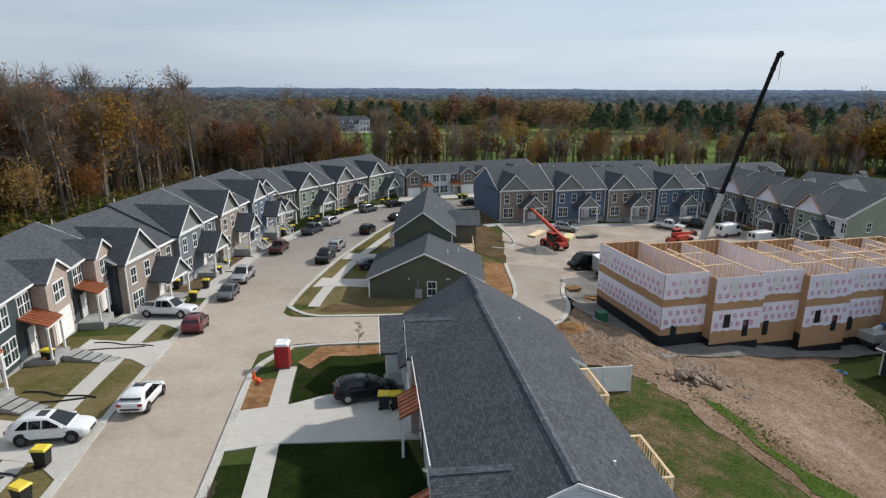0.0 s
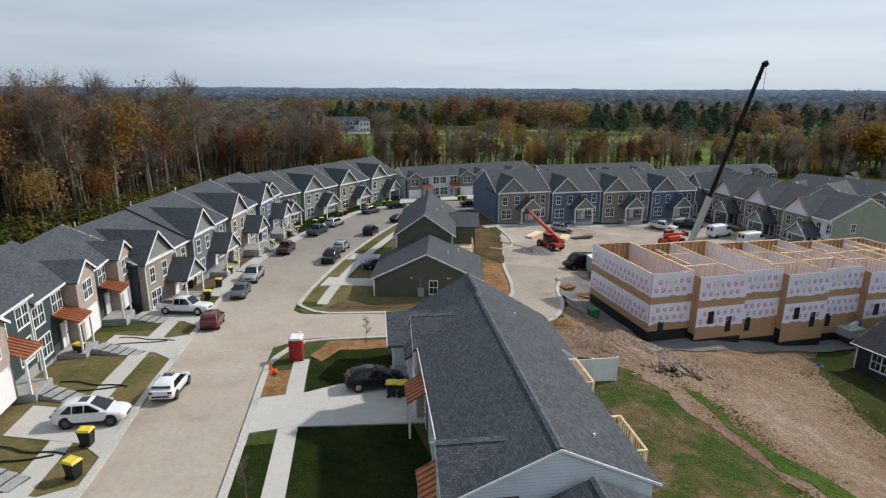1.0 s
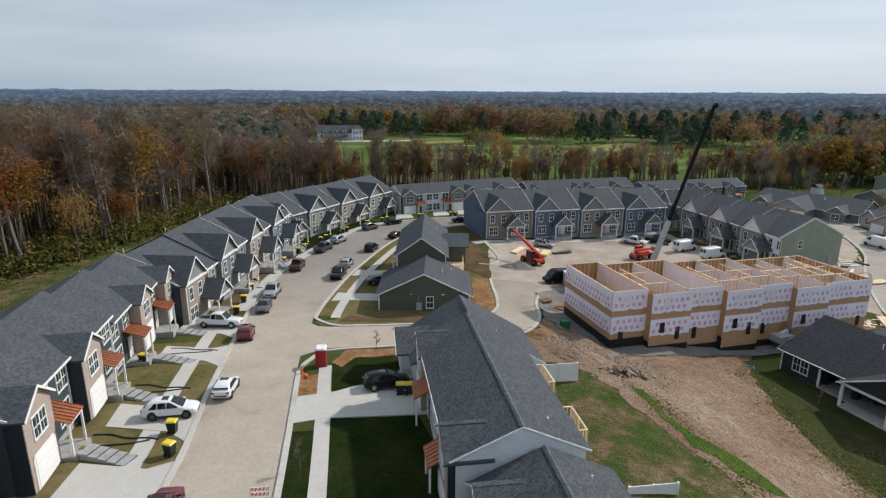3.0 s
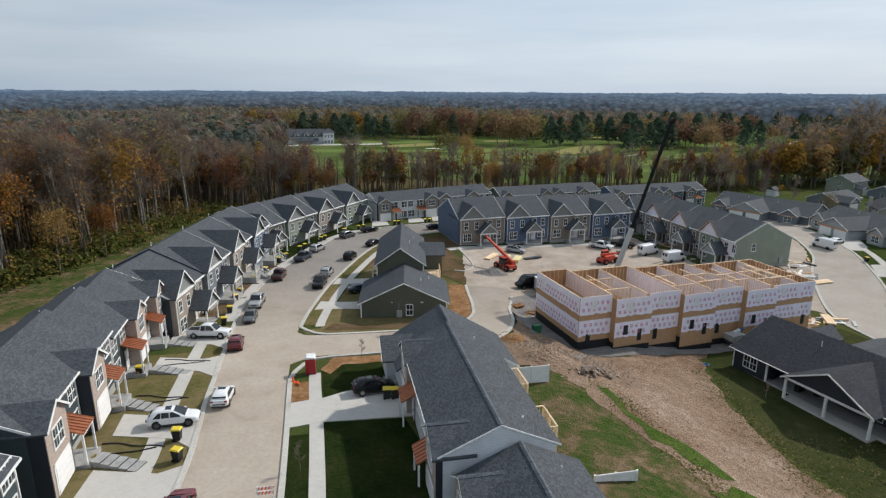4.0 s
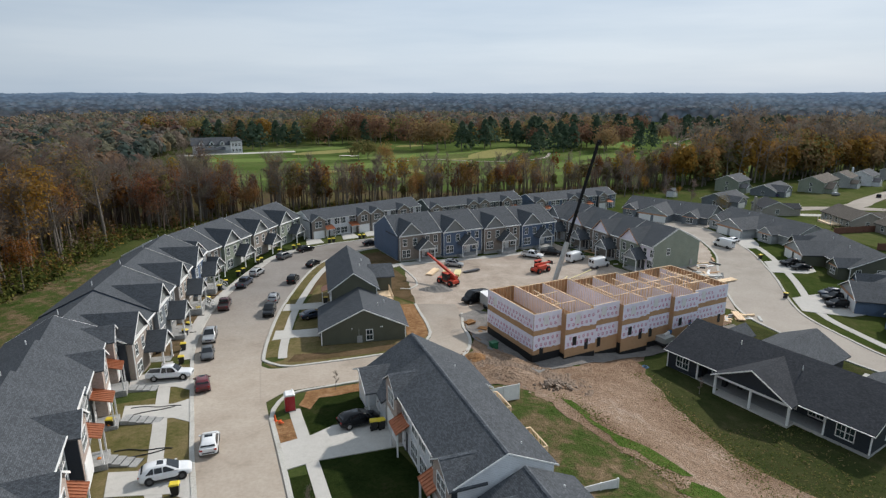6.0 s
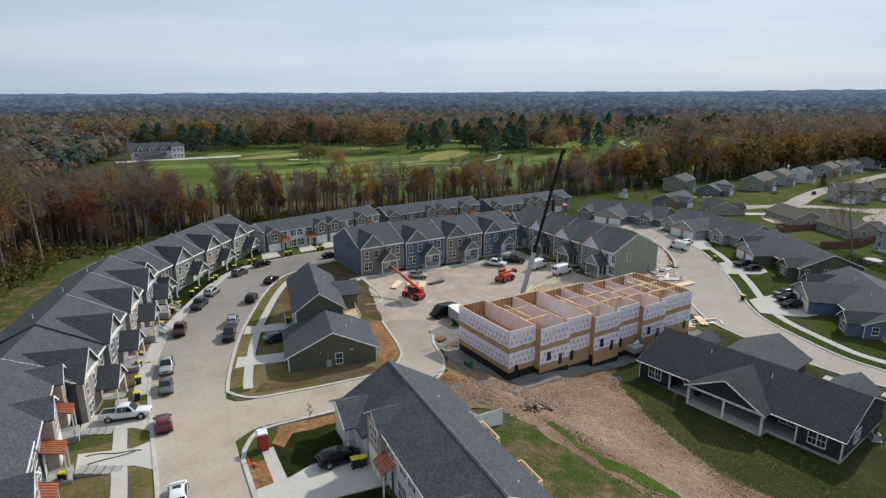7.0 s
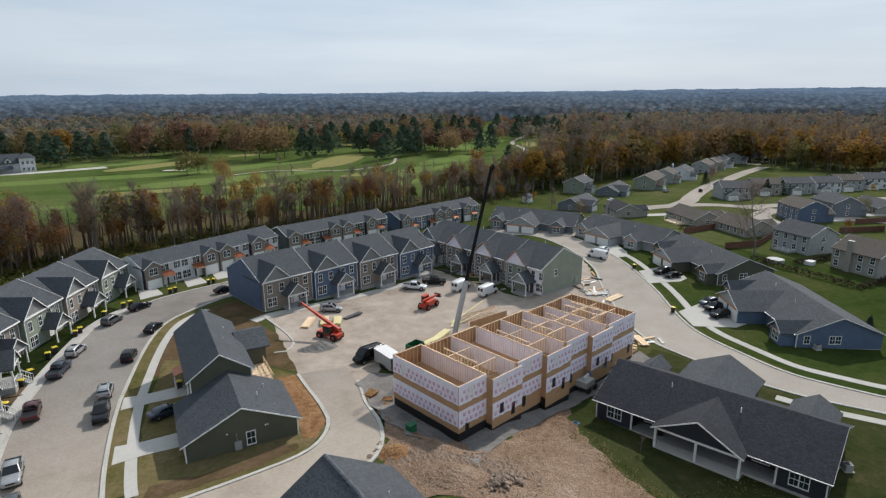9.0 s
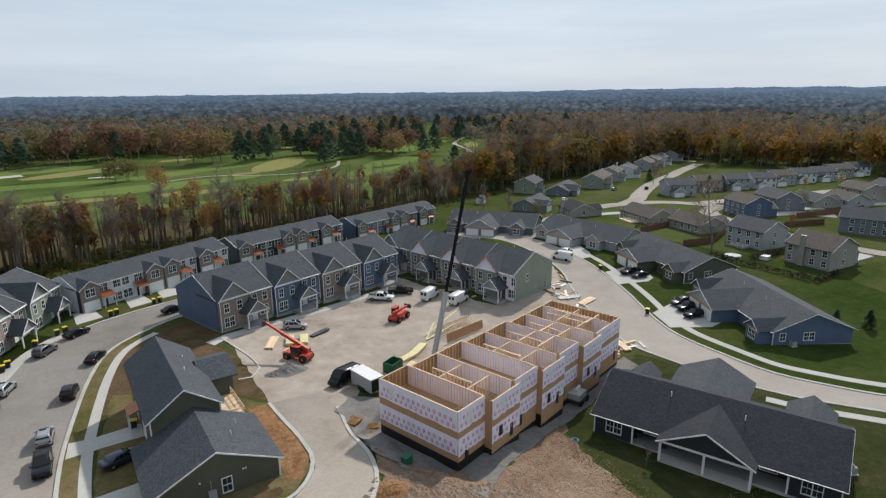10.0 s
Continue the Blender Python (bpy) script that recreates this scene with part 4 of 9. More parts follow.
def garage_home(m, siding, bay, width=9.2, flip=False, label="", deep=11.0, drop=0.0, roofs=None, ends="", E=5.4, R=8.2, reach=2.0, pipe=True):
    """Two-storey row house: masonry bay over a garage, copper awning on two posts over the door."""
    t = thing("row_house", m, label, "row house", "row houses")
    W, D = width, deep
    roofs = roofs or ROOF
    fx = (lambda x: W - x) if flip else (lambda x: x)

    def bx(s, x0, y0, z0, x1, y1, z1):
        return s.box(fx(x0), y0, z0, fx(x1), y1, z1)

    part("foundation", Shape().box(0.02, 0.05, -2.5, W - 0.02, D, 0.12), FOUND, t)
    part("wall", Shape().extrude([(0, 0, 0.1), (0, 0, E), (0, D / 2, R - 0.15), (0, D, E), (0, D, 0.1)], (W, 0, 0)), siding, t)
    b1, by = 3.9, (-1.1 if reach > 1.6 else -0.5)
    bxm, pk = 2.0, E + 1.15
    part("bay_wall", bx(Shape(), 0.12, by, 0.0, b1, -0.01, E - 0.1).extrude([(fx(0.12), by, E - 0.1), (fx(bxm), by, pk - 0.1), (fx(b1), by, E - 0.1)], (0, 1.6, 0)), bay, t, "pale brick bay")
    # bay's side wall in shade, the shade given as near-black boards
    part("bay_return", bx(Shape(), 0.08, by + 0.05, 0.0, 0.12, 0, E - 0.1), S_NAVY, t)
    part("roof", Shape().gable(-0.02, W + 0.02, -0.4, D + 0.4, E - 0.05, R, 0.18), roofs["X"], t, "charcoal shingle roof")
    part("bay_roof", Shape().gable(min(fx(-0.12), fx(b1 + 0.25)), max(fx(-0.12), fx(b1 + 0.25)), by - 0.25, D / 2 - 1.6, E - 0.15, pk + 0.12, 0.14, "y"), roofs["Y"], t)
    rake(t, sorted([(fx(-0.12), E - 0.15), (fx(bxm + 0.06), pk + 0.12), (fx(b1 + 0.25), E - 0.15)]), by - (0.26 if reach > 1.6 else 0.25), 0.2 if reach > 1.6 else 0.12, 0.05 if reach > 1.6 else 0.015)
    part("gutter", bx(Shape(), b1 + 0.25, -0.5, E - (0.2 if reach > 1.6 else 0.13), W, -0.42 if reach > 1.6 else -0.46, E - 0.05), TRIM, t)
    part("downpipe", bx(Shape(), W - 0.2, -0.1, 0.1, W - 0.1, 0, E - 0.1), TRIM, t)
    part("garage_surround", bx(Shape(), 0.5, by - 0.05, 0.0, 0.68, by, 2.4).box(fx(3.38), by - 0.05, 0, fx(3.56), by, 2.4).box(fx(0.5), by - 0.05, 2.2, fx(3.56), by, 2.4), TRIM, t)
    garage_door(t, fx(2.03), by - 0.01, 0.0, 2.7, 2.2)
    window(t, fx(2.0), by, 3.3, 1.7, 1.45, True)
    # awning
    a0, ay = b1 + (0.02 if reach > 1.6 or not flip else -0.9), -reach
    a1 = a0 + 2.38
    s = Shape().extrude([(fx(a0), -0.01, 3.35), (fx(a0), ay, 2.65), (fx(a0), ay, 2.58), (fx(a0), -0.01, 3.25)], (fx(a1) - fx(a0), 0, 0))
    aw = part("awning", s, COPPER, t, "copper standing-seam awning")
    for k in range(7):
        x = a0 + (a1 - a0) * k / 6
        part("seam", Shape().beam((fx(x), -0.02, 3.39), (fx(x), ay, 2.69), 0.035, 0.05), COPPER, aw)
    part("awning_beam", bx(Shape(), a0, ay + 0.1, 2.36, a1, ay + 0.25, 2.58), TRIM, t)
    for x in (a0 + 0.12, a1 - 0.12):
        part("post", bx(Shape(), x - 0.07, ay + 0.1, -0.3, x + 0.07, ay + 0.24, 2.4), TRIM, t)
    part("porch_floor", bx(Shape(), a0, ay - 0.1, -1.2, a1 + 0.1, 0, 0.02), STEP, t)
    door(t, fx(b1 + 0.75), 0, 0.05)
    part("side_light", bx(Shape(), b1 + 1.35, -0.04, 0.1, b1 + 1.75, 0, 2.1), BLACKP, t)
    x2 = (b1 + 2.6 + W) / 2
    window(t, fx(x2), 0, 0.7, 1.75, 1.6, True)
    window(t, fx(b1 + 1.2), 0, 3.35, 1.6, 1.45, True)
    window(t, fx(x2 + 0.3), 0, 3.35, 1.6, 1.45, True)
    for side, x in (("l", 0.0), ("r", W)):
        if side in ends:
            rake(t, [(-0.4, E - 0.05), (D / 2, R), (D + 0.4, E - 0.05)], x + (0.07 if x else -0.02), 0.2 if reach > 1.6 else 0.13, axis="x")
    if pipe:
        vent(t, W * 0.3, D * 0.66, R - 0.6)
    return t


def along(x, y, turn, d):
    return x + d * math.cos(radians(turn)), y + d * math.sin(radians(turn))


# west row beyond the driveways: four pairs, then four more round the bend
row = [(-31.1, 51.6, 88.5, -2.25, S_NAVY, BRICK_T, "tan stone"), (-30.8, 62.1, 88.5, -2.0, S_BLUE, S_SLATE, "blue-grey siding"), (-30.5, 73.2, 88.5, -2.1, S_TAN, BRICK_T, "tan stone"), (-30.2, 84.3, 88.0, -2.4, S_BLUE, S_BLUE, "blue siding"),
       (-33.2, 93.6, 64.5, -3.6, S_TAN, BRICK_G, "brown stone"), (-28.4, 103.7, 64.0, -3.8, S_SAGE, S_SAGE, "pale sage siding"), (-23.6, 113.6, 63.0, -4.0, S_TAN, BRICK_T, "pinkish stone"), (-18.6, 123.4, 62.0, -4.1, S_SAGE, S_SAGE, "pale sage siding")]
for k, (x, y, a, z, body, bay, word) in enumerate(row):
    duplex(pose(x, y, z, 0, 0, a), bay, body, bay, 11.0, max(0.0, z - gz(x + 6, y + 4) if k in (2, 3, 4) else 0.0), "two-storey townhouse pair with %s front and charcoal roof" % word, ("l" if k in (0, 4) else "") + ("r" if k in (3, 7) else ""), rails=k in (2, 3, 4))

# near west row: dark houses with copper awnings
for k, (d, flip) in enumerate(((0, False), (9.2, False), (18.4, True), (27.6, True))):
    x, y = along(-24.9, 16.9, 101.8, d)
    garage_home(pose(x - 1.0, y, [1.15, 0.9, 0.1, -0.6][k], 0, 0, 101.8), S_DARK, BRICK_P, 9.2, flip, "dark green-grey row house with pale brick bay and copper awning", ends="l" if k == 0 else "r" if k == 3 else "", deep=9.8, R=8.0)
garage_home(pose(-23.0, 5.2, 2.0, 0, 0, 101.8), S_DARK, BRICK_P, 9.2, False, "dark green-grey row house with pale brick bay and copper awning", ends="lr", E=4.6, R=7.0)

# white row houses across the street, roofs seen close from above
NEAR_A = -81.06
nu, nv = Vector((0.1554, -0.988, 0)), Vector((0.988, 0.1554, 0))
NEAR_O = Vector((-1.84, 37.54, 0.3))


def near_pose(x, y, z=0.0):
    p = NEAR_O + nu * x + nv * y
    return pose(p.x, p.y, p.z + z, 0, 0, NEAR_A)


def ridge_caps(parent, length, y, z):
    n = int(length / 0.3)
    for j in range(n):
        h = z + 0.012 * (j % 2)
        part("ridge_shingle", Shape().extrude([(j * length / n, y - 0.17, h - 0.085), (j * length / n, y, h), (j * length / n, y + 0.17, h - 0.085)], (length / n * 0.985, 0, 0)), ROOF_L["X"], parent)


for k, (x, y, z, flip, ends) in enumerate(((4.7, 0, 0, False, ""), (13.7, 0, 0, True, "r"), (23.1, 1.2, -1.1, False, ""), (32.1, 1.2, -1.1, True, "r"))):
    nh = garage_home(near_pose(x, y, z), S_WHITE, BRICK_P, 9.0, flip, "white-sided row house with copper awning and grey shingle roof", 7.8, ends=ends, E=5.2, R=7.1, reach=1.3, pipe=False)
    ridge_caps(nh, 9.0, 3.9, 7.16)
    for j in range(9):
        y0 = -0.75 + 0.33 * j
        part("ridge_shingle", Shape().extrude([((7.0 if flip else 2.0) - 0.17, y0, 6.4), (7.0 if flip else 2.0, y0, 6.52 + 0.015 * (j % 2)), ((7.0 if flip else 2.0) + 0.17, y0, 6.4)], (0, 0.325, 0)), ROOF_L["Y"], nh)
    vent(nh, 6.9 if flip else 1.9, 6.1, 5.9)
# lower end house of the row: gabled garage wing towards the street, wide roof to the rear
eh = thing("row_house", near_pose(-3.2, 0), "lower white-sided end house with gabled entry wing and grey roof", "row house", "row houses")
part("foundation", Shape().box(0.3, -0.55, -2.2, 7.85, 10.75, 0.1), FOUND, eh)
part("wall", Shape().extrude([(0.25, -0.6, 0), (0.25, -0.6, 2.3), (0.25, 4.7, 5.6), (0.25, 10.8, 1.95), (0.25, 10.8, -1.6), (0.25, -0.6, -1.6)], (7.63, 0, 0)), S_WHITE, eh)
part("roof", Shape().extrude([(-0.1, -1.0, 2.45), (-0.1, 4.7, 5.9), (-0.1, 11.3, 1.9), (-0.1, 11.3, 1.74), (-0.1, 4.7, 5.72), (-0.1, -1.0, 2.29)], (8.0, 0, 0)), ROOF["X"], eh, "charcoal shingle roof")
ridge_caps(eh, 7.9, 4.7, 5.96)
rake(eh, [(8.2, 3.76), (11.3, 1.9)], 7.97, 0.2, axis="x")
part("wing_roof", Shape().gable(-0.4, 5.8, -2.1, 1.6, 2.5, 3.95, 0.16, "y"), ROOF["Y"], eh)
part("wing_gable", Shape().extrude([(0.0, -1.7, 2.4), (2.7, -1.7, 3.65), (5.4, -1.7, 2.4)], (0, 0.12, 0)), S_WHITE, eh)
rake(eh, [(-0.4, 2.5), (2.7, 3.95), (5.8, 2.5)], -2.11, 0.16)
part("wing_wall", Shape().box(0.2, -1.6, -1.0, 4.0, -0.58, 2.4), S_WHITE, eh)
part("garage_surround", Shape().box(0.45, -1.66, 0.0, 0.6, -1.6, 2.3).box(3.4, -1.66, 0.0, 3.55, -1.6, 2.3).box(0.6, -1.66, 2.15, 3.4, -1.6, 2.3), TRIM, eh)
garage_door(eh, 2.0, -1.61, 0.0, 2.7, 2.1)
part("porch_beam", Shape().box(4.0, -1.8, 2.2, 5.5, -1.6, 2.42), TRIM, eh)
part("porch_post", Shape().box(5.3, -1.78, -0.4, 5.46, -1.62, 2.2), TRIM, eh)
part("porch_floor", Shape().box(4.0, -1.9, -0.6, 5.7, -0.58, 0.04), STEP, eh)
door(eh, 4.8, -0.6, 0.05)
vent(eh, 6.0, 7.4, 4.35)

# centre block and the unfinished block behind the yard
cb = [(S_SLATE, BRICK_G, "brown stone"), (S_BLUE, S_BLUE, "blue siding"), (S_SLATE, BRICK_G, "brown stone"), (S_BLUE, S_BLUE, "blue siding")]
x, y = 8.4, 105.0
for k, (body, bay, word) in enumerate(cb):
    wd = 11.0 if k < 3 else 6.6
    duplex(pose(x, y, -3.75 - 0.35 * k, 0, 0, 17.0), bay, S_BLUE if k == 0 else body, bay, 11.0 if k < 3 else 11.0, 0, "two-storey townhouse pair with %s front and charcoal roof" % word, "l" if k == 0 else "r" if k == 3 else "")
    x, y = along(x, y, 17.0, 11.0)
x, y = 53.0, 128.5
ub = [(S_SAGE, BRICK_G, False, "grey stone"), (S_SAGE, BRICK_G, True, "grey stone"), (S_SAGE, BRICK_G, True, "grey stone"), (S_SAGE, S_SAGE, True, "white wrap and sage siding")]
for k, (body, bay, raw, word) in enumerate(ub):
    duplex(pose(x, y, -5.3, 0, 0, -76.5), WRAP if k == 3 else bay, body, bay, 9.7, 0, "unfinished two-storey townhouse pair with %s front" % word, "l" if k == 0 else "r" if k == 3 else "", 13.6, raw)
    x, y = along(x, y, -76.5, 9.7)

# rows along the wood
for (x, y, a, z, side, n, w, word) in ((-11.0, 129.5, 26.5, -4.2, S_WHITE, 4, 8.7, "white"), (23.5, 150.5, 17.0, -6.1, S_DARK, 4, 8.5, "dark grey"), (60.5, 161.0, 16.0, -7.5, S_BLUE, 4, 8.9, "blue-grey")):
    for k in range(n):
        garage_home(pose(x, y, z, 0, 0, a), side, BRICK_G, w, k % 2 == 1 and k < 3, "%s two-storey row house with stone bay and copper awning" % word, 9.5, ends="l" if k == 0 else "r" if k == n - 1 else "", E=5.1, R=7.0)
        x, y = along(x, y, a, w)


def olive_house(m, w, d, label, E=2.75, R=5.6):
    """Single-storey olive house, gable ends left and right of its ridge along y."""
    t = thing("house", m, label, "house", "olive houses")
    part("foundation", Shape().box(0.02, 0.02, -2.0, w - 0.02, d - 0.02, 0.1), FOUND, t)
    part("wall", Shape().extrude([(0, 0, 0.05), (w, 0, 0.05), (w, 0, E), (w / 2, 0, R - 0.2), (0, 0, E)], (0, d, 0)), S_OLIVE, t)
    part("roof", Shape().gable(-0.45, w + 0.45, -0.35, d + 0.3, E - 0.2, R, 0.2, "y"), ROOF["Y"], t, "charcoal shingle roof")
    rake(t, [(-0.45, E - 0.2), (w / 2, R), (w + 0.45, E - 0.2)], -0.36, 0.16)
    part("corner_board", Shape().box(-0.05, -0.05, 0, 0.1, 0.1, E - 0.2), TRIM, t)
    part("corner_board", Shape().box(w - 0.1, -0.05, 0, w + 0.05, 0.1, E - 0.2), TRIM, t)
    if w > 8:
        window(t, w * 0.565, 0, 0.8, 0.85, 1.5)
    part("meter_box", Shape().box(w * 0.415, -0.2, 0.5, w * 0.415 + 0.75, 0, 1.5), FOUND, t)
    part("pipe", Shape().tube((w * 0.44, -0.1, 1.5), (w * 0.44, -0.1, 2.6), 0.03, 0.03, 6), FOUND, t)
    for x in (w * 0.36, w * 0.70, w * 0.72) if w > 8 else ():
        part("soffit_lamp", Shape().box(x - 0.08, -0.1, 2.6, x + 0.08, 0, 2.72), TRIM, t)
    # street side: garage door under a small gable, entry
    garage_door(t, 0, d * 0.35, 0.05, 2.7, 2.1, -90)
    door(t, 0, d * 0.7, 0.05, turn=-90)
    vent(t, w * 0.7, d * 0.4, R - 1.0)
    vent(t, w * 0.8, d * 0.7, R - 1.6)
    return t


olive_house(pose(-8.1, 58.9, -2.65, 0, 0, 0.5), 12.0, 9.5, "single-storey olive green house with white eaves and grey roof")
o2 = olive_house(pose(-6.5, 68.6, -2.75, 0, 0, 1.0), 7.2, 17.0, "raised olive green house with timber rear deck", 5.45, 8.1)
part("rear_wall", Shape().box(7.2, 7.0, -1.0, 10.4, 14.0, 5.0), S_OLIVE, o2)
part("rear_roof", Shape().gable(6.8, 11.0, 6.7, 14.4, 4.9, 6.2, 0.18, "x"), ROOF["X"], o2)
dk = part("deck", Shape().box(7.2, 1.0, 2.2, 10.0, 7.0, 2.35), LUMBER, o2, "new timber deck")
for k in range(14):
    part("deck_board", Shape().box(7.2, 1.0 + k * 0.43, 2.35, 10.0, 1.0 + k * 0.43 + 0.4, 2.38), LUMBER, dk)
for k in range(7):
    part("deck_post", Shape().box(9.9, 1.0 + k - 0.05, -1.2, 10.0, 1.0 + k + 0.05, 3.4), LUMBER, dk)
for z in (3.3, 2.8):
    part("deck_rail", Shape().box(9.93, 1.0, z, 9.99, 7.0, z + 0.09), LUMBER, dk)
    part("deck_rail", Shape().box(7.2, 0.97, z, 10.0, 1.03, z + 0.09), LUMBER, dk)
for x in (0.0, ):
    aw = part("awning", Shape().extrude([(x, 8.2, 3.0), (x - 1.4, 8.2, 2.5), (x - 1.4, 8.2, 2.42), (x, 8.2, 2.9)], (0, 2.6, 0)), COPPER, o2, "copper awning")
    for y in (8.3, 10.7):
        part("post", Shape().box(x - 1.35, y - 0.06, -0.5, x - 1.23, y + 0.06, 2.45), TRIM, o2)


def ranch(m, w, d, siding, roofs, label, E=2.7, R=5.3, gables=(), porch=None, hip=False, frame=None, raw=False):
    """Single-storey house: ridge along x; front wings with gables facing -y; porch: a recessed terrace."""
    t = thing("house", m, label, "house", "single-storey houses")
    part("foundation", Shape().box(0.02, 0.02, -1.5, w - 0.02, d - 0.02, 0.1), FOUND, t)
    px0, px1, pd = porch or (0, 0, 0)
    s = Shape()
    if porch:
        s.box(0, 0, 0.05, px0, pd, E).box(px1, 0, 0.05, w, pd, E).box(0, pd, 0.05, w, d, E)
    else:
        s.box(0, 0, 0.05, w, d, E)
    for x in (0, w - 0.2):
        s.extrude([(x, 0, E), (x, d / 2, R - 0.2), (x, d, E)], (0.2, 0, 0))
    part("wall", s, siding, t)
    part("roof", Shape().gable(-0.4, w + 0.4, -0.5, d + 0.5, E - 0.12, R, 0.2), roofs["X"], t, "dark shingle roof")
    for x in (-0.36, w + 0.42):
        rake(t, [(-0.5, E - 0.12), (d / 2, R), (d + 0.5, E - 0.12)], x, 0.13, axis="x")
    part("gutter", Shape().box(-0.4, -0.57, E - 0.22, w + 0.4, -0.5, E - 0.12), TRIM, t)
    for x in (0.0, w - 0.12):
        part("corner_board", Shape().box(x, -0.04, 0.05, x + 0.14, 0.1, E - 0.1), TRIM, t)
    for (x0, x1, y0, peak, kind) in gables:
        xm = (x0 + x1) / 2
        y1 = d / 2 - 0.8
        part("wing_roof", Shape().gable(x0 - 0.35, x1 + 0.35, y0 - 0.35, y1, E - 0.1, peak, 0.16, "y"), roofs["Y"], t)
        rake(t, [(x0 - 0.35, E - 0.1), (xm, peak), (x1 + 0.35, E - 0.1)], y0 - 0.36, 0.18)
        part("wing_gable", Shape().extrude([(x0, y0, E - 0.05), (xm, y0, peak - 0.25), (x1, y0, E - 0.05)], (0, 0.15, 0)), siding if kind != "light" else S_LIGHT, t)
        if kind == "porch":
            part("terrace", Shape().box(x0, y0, -0.6, x1, 0, 0.05), CONC, t)
            for x in (x0 + 0.12, xm, x1 - 0.12):
                part("post", Shape().box(x - 0.13, y0, 0.05, x + 0.13, y0 + 0.26, E - 0.3), TRIM, t)
            part("porch_beam", Shape().box(x0, y0, E - 0.35, x1, y0 + 0.2, E - 0.05), TRIM, t)
        else:
            part("wing_wall", Shape().box(x0, y0, -0.6, x1, 0.1, E - 0.05), siding, t)
            if kind in ("garage", "light"):
                n = 2 if x1 - x0 > 8 else 1
                for k in range(n):
                    c = x0 + (x1 - x0) * (k + 0.5) / n
                    garage_door(t, c, y0, 0.02, min(4.6, (x1 - x0) / n - 0.9), 2.15)
                part("header_board", Shape().box(x0, y0 - 0.08, 2.2, x1, y0, 2.62), WRB, t, "raw orange board over the garage")
            else:
                window(t, xm, y0, 0.75, 1.8, 1.5, True)
                part("header_board", Shape().box(x0, y0 - 0.06, E - 0.35, x1, y0, E - 0.1), WRB, t)
    if porch:
        part("terrace", Shape().box(px0, -0.02, -0.6, px1, pd, 0.05), CONC, t, "concrete terrace")
        for x in (px0, px1):
            part("post", Shape().box(x - 0.1, -0.05, 0.05, x + 0.1, 0.15, E - 0.2), TRIM, t)
        for x in np.arange(px0 + 1.6, px1 - 1, 3.2):
            window(t, float(x), pd, 0.5, 1.7, 1.7, True)
    vent(t, w * 0.3, d * 0.36, R - 0.5)
    vent(t, w * 0.62, d * 0.32, R - 0.7)
    return t


# dark house with the covered terrace
rh = ranch(pose(40.9, 50.3, -5.95, 0, 0, -68.4), 26.0, 13.5, S_NAVY, ROOF_D, "near-black single-storey house with covered terrace and white posts", 2.8, 5.9,
           [(8.3, 18.0, -1.6, 5.4, "porch")], (4.8, 21.2, 2.6))
window(rh, 2.5, 0, 0.8, 1.8, 1.5, True)
window(rh, 23.4, 0, 0.8, 1.8, 1.5, True)
window(rh, 26.0, 4.5, 0.8, 1.7, 1.5, True, 90)
part("rear_roof", Shape().gable(5.6, 15.5, 6.0, 19.5, 2.7, 5.2, 0.18, "y"), ROOF["Y"], rh, "grey shingle roof of the garage wing")
part("rear_wing", Shape().box(6.2, 13, -1, 14.9, 19.0, 2.7), S_NAVY, rh)
part("rear_roof", Shape().gable(19.5, 25.0, 6.5, 16.4, 2.7, 4.4, 0.18, "y"), ROOF["Y"], rh)
part("rear_wing", Shape().box(20, 13, -1, 24.5, 16, 2.7), S_NAVY, rh)
part("rear_roof", Shape().gable(0.4, 4.2, 7.5, 15.4, 2.7, 4.2, 0.18, "y"), ROOF["Y"], rh)

# single-storey houses along the east road (each faces the road)
for (x, y, a, z, w, d, side, word, gab) in (
        (98.6, 74.2, -120.0, -6.4, 26.0, 14.0, S_BLUE, "blue-grey", [(0.6, 4.4, -1.6, 4.4, "win"), (6.0, 15.5, -5.0, 5.0, "light"), (22.0, 25.6, -2.4, 4.2, "win")]),
        (109.5, 104.0, -107.0, -6.25, 25.0, 14.0, S_OLIVE, "olive grey", [(0.6, 4.4, -1.6, 4.4, "win"), (6.0, 15.0, -5.0, 5.0, "light"), (20.6, 24.4, -2.2, 4.2, "win")]),
        (106.5, 132.0, -82.0, -6.2, 27.0, 13.0, S_LIGHT, "grey", [(0.6, 5.0, -2.0, 4.4, "win"), (6.6, 15.6, -5.2, 5.0, "garage"), (18.4, 22.6, -2.4, 4.4, "win")]),
        (90.0, 155.5, -54.0, -6.7, 27.0, 13.0, S_SLATE, "grey", [(0.6, 5.0, -2.0, 4.4, "win"), (7.0, 16.5, -5.0, 5.2, "light"), (20.0, 24.6, -2.2, 4.4, "win")])):
    h1 = ranch(pose(x, y, z, 0, 0, a), w, d, side, ROOF, "single-storey %s house with garage wing and charcoal roof" % word, 2.7, 5.6, gab)
    window(h1, w, d * 0.45, 0.9, 1.8, 1.3, True, 90)
    window(h1, w, d * 0.12, 0.9, 0.9, 1.3, False, 90)


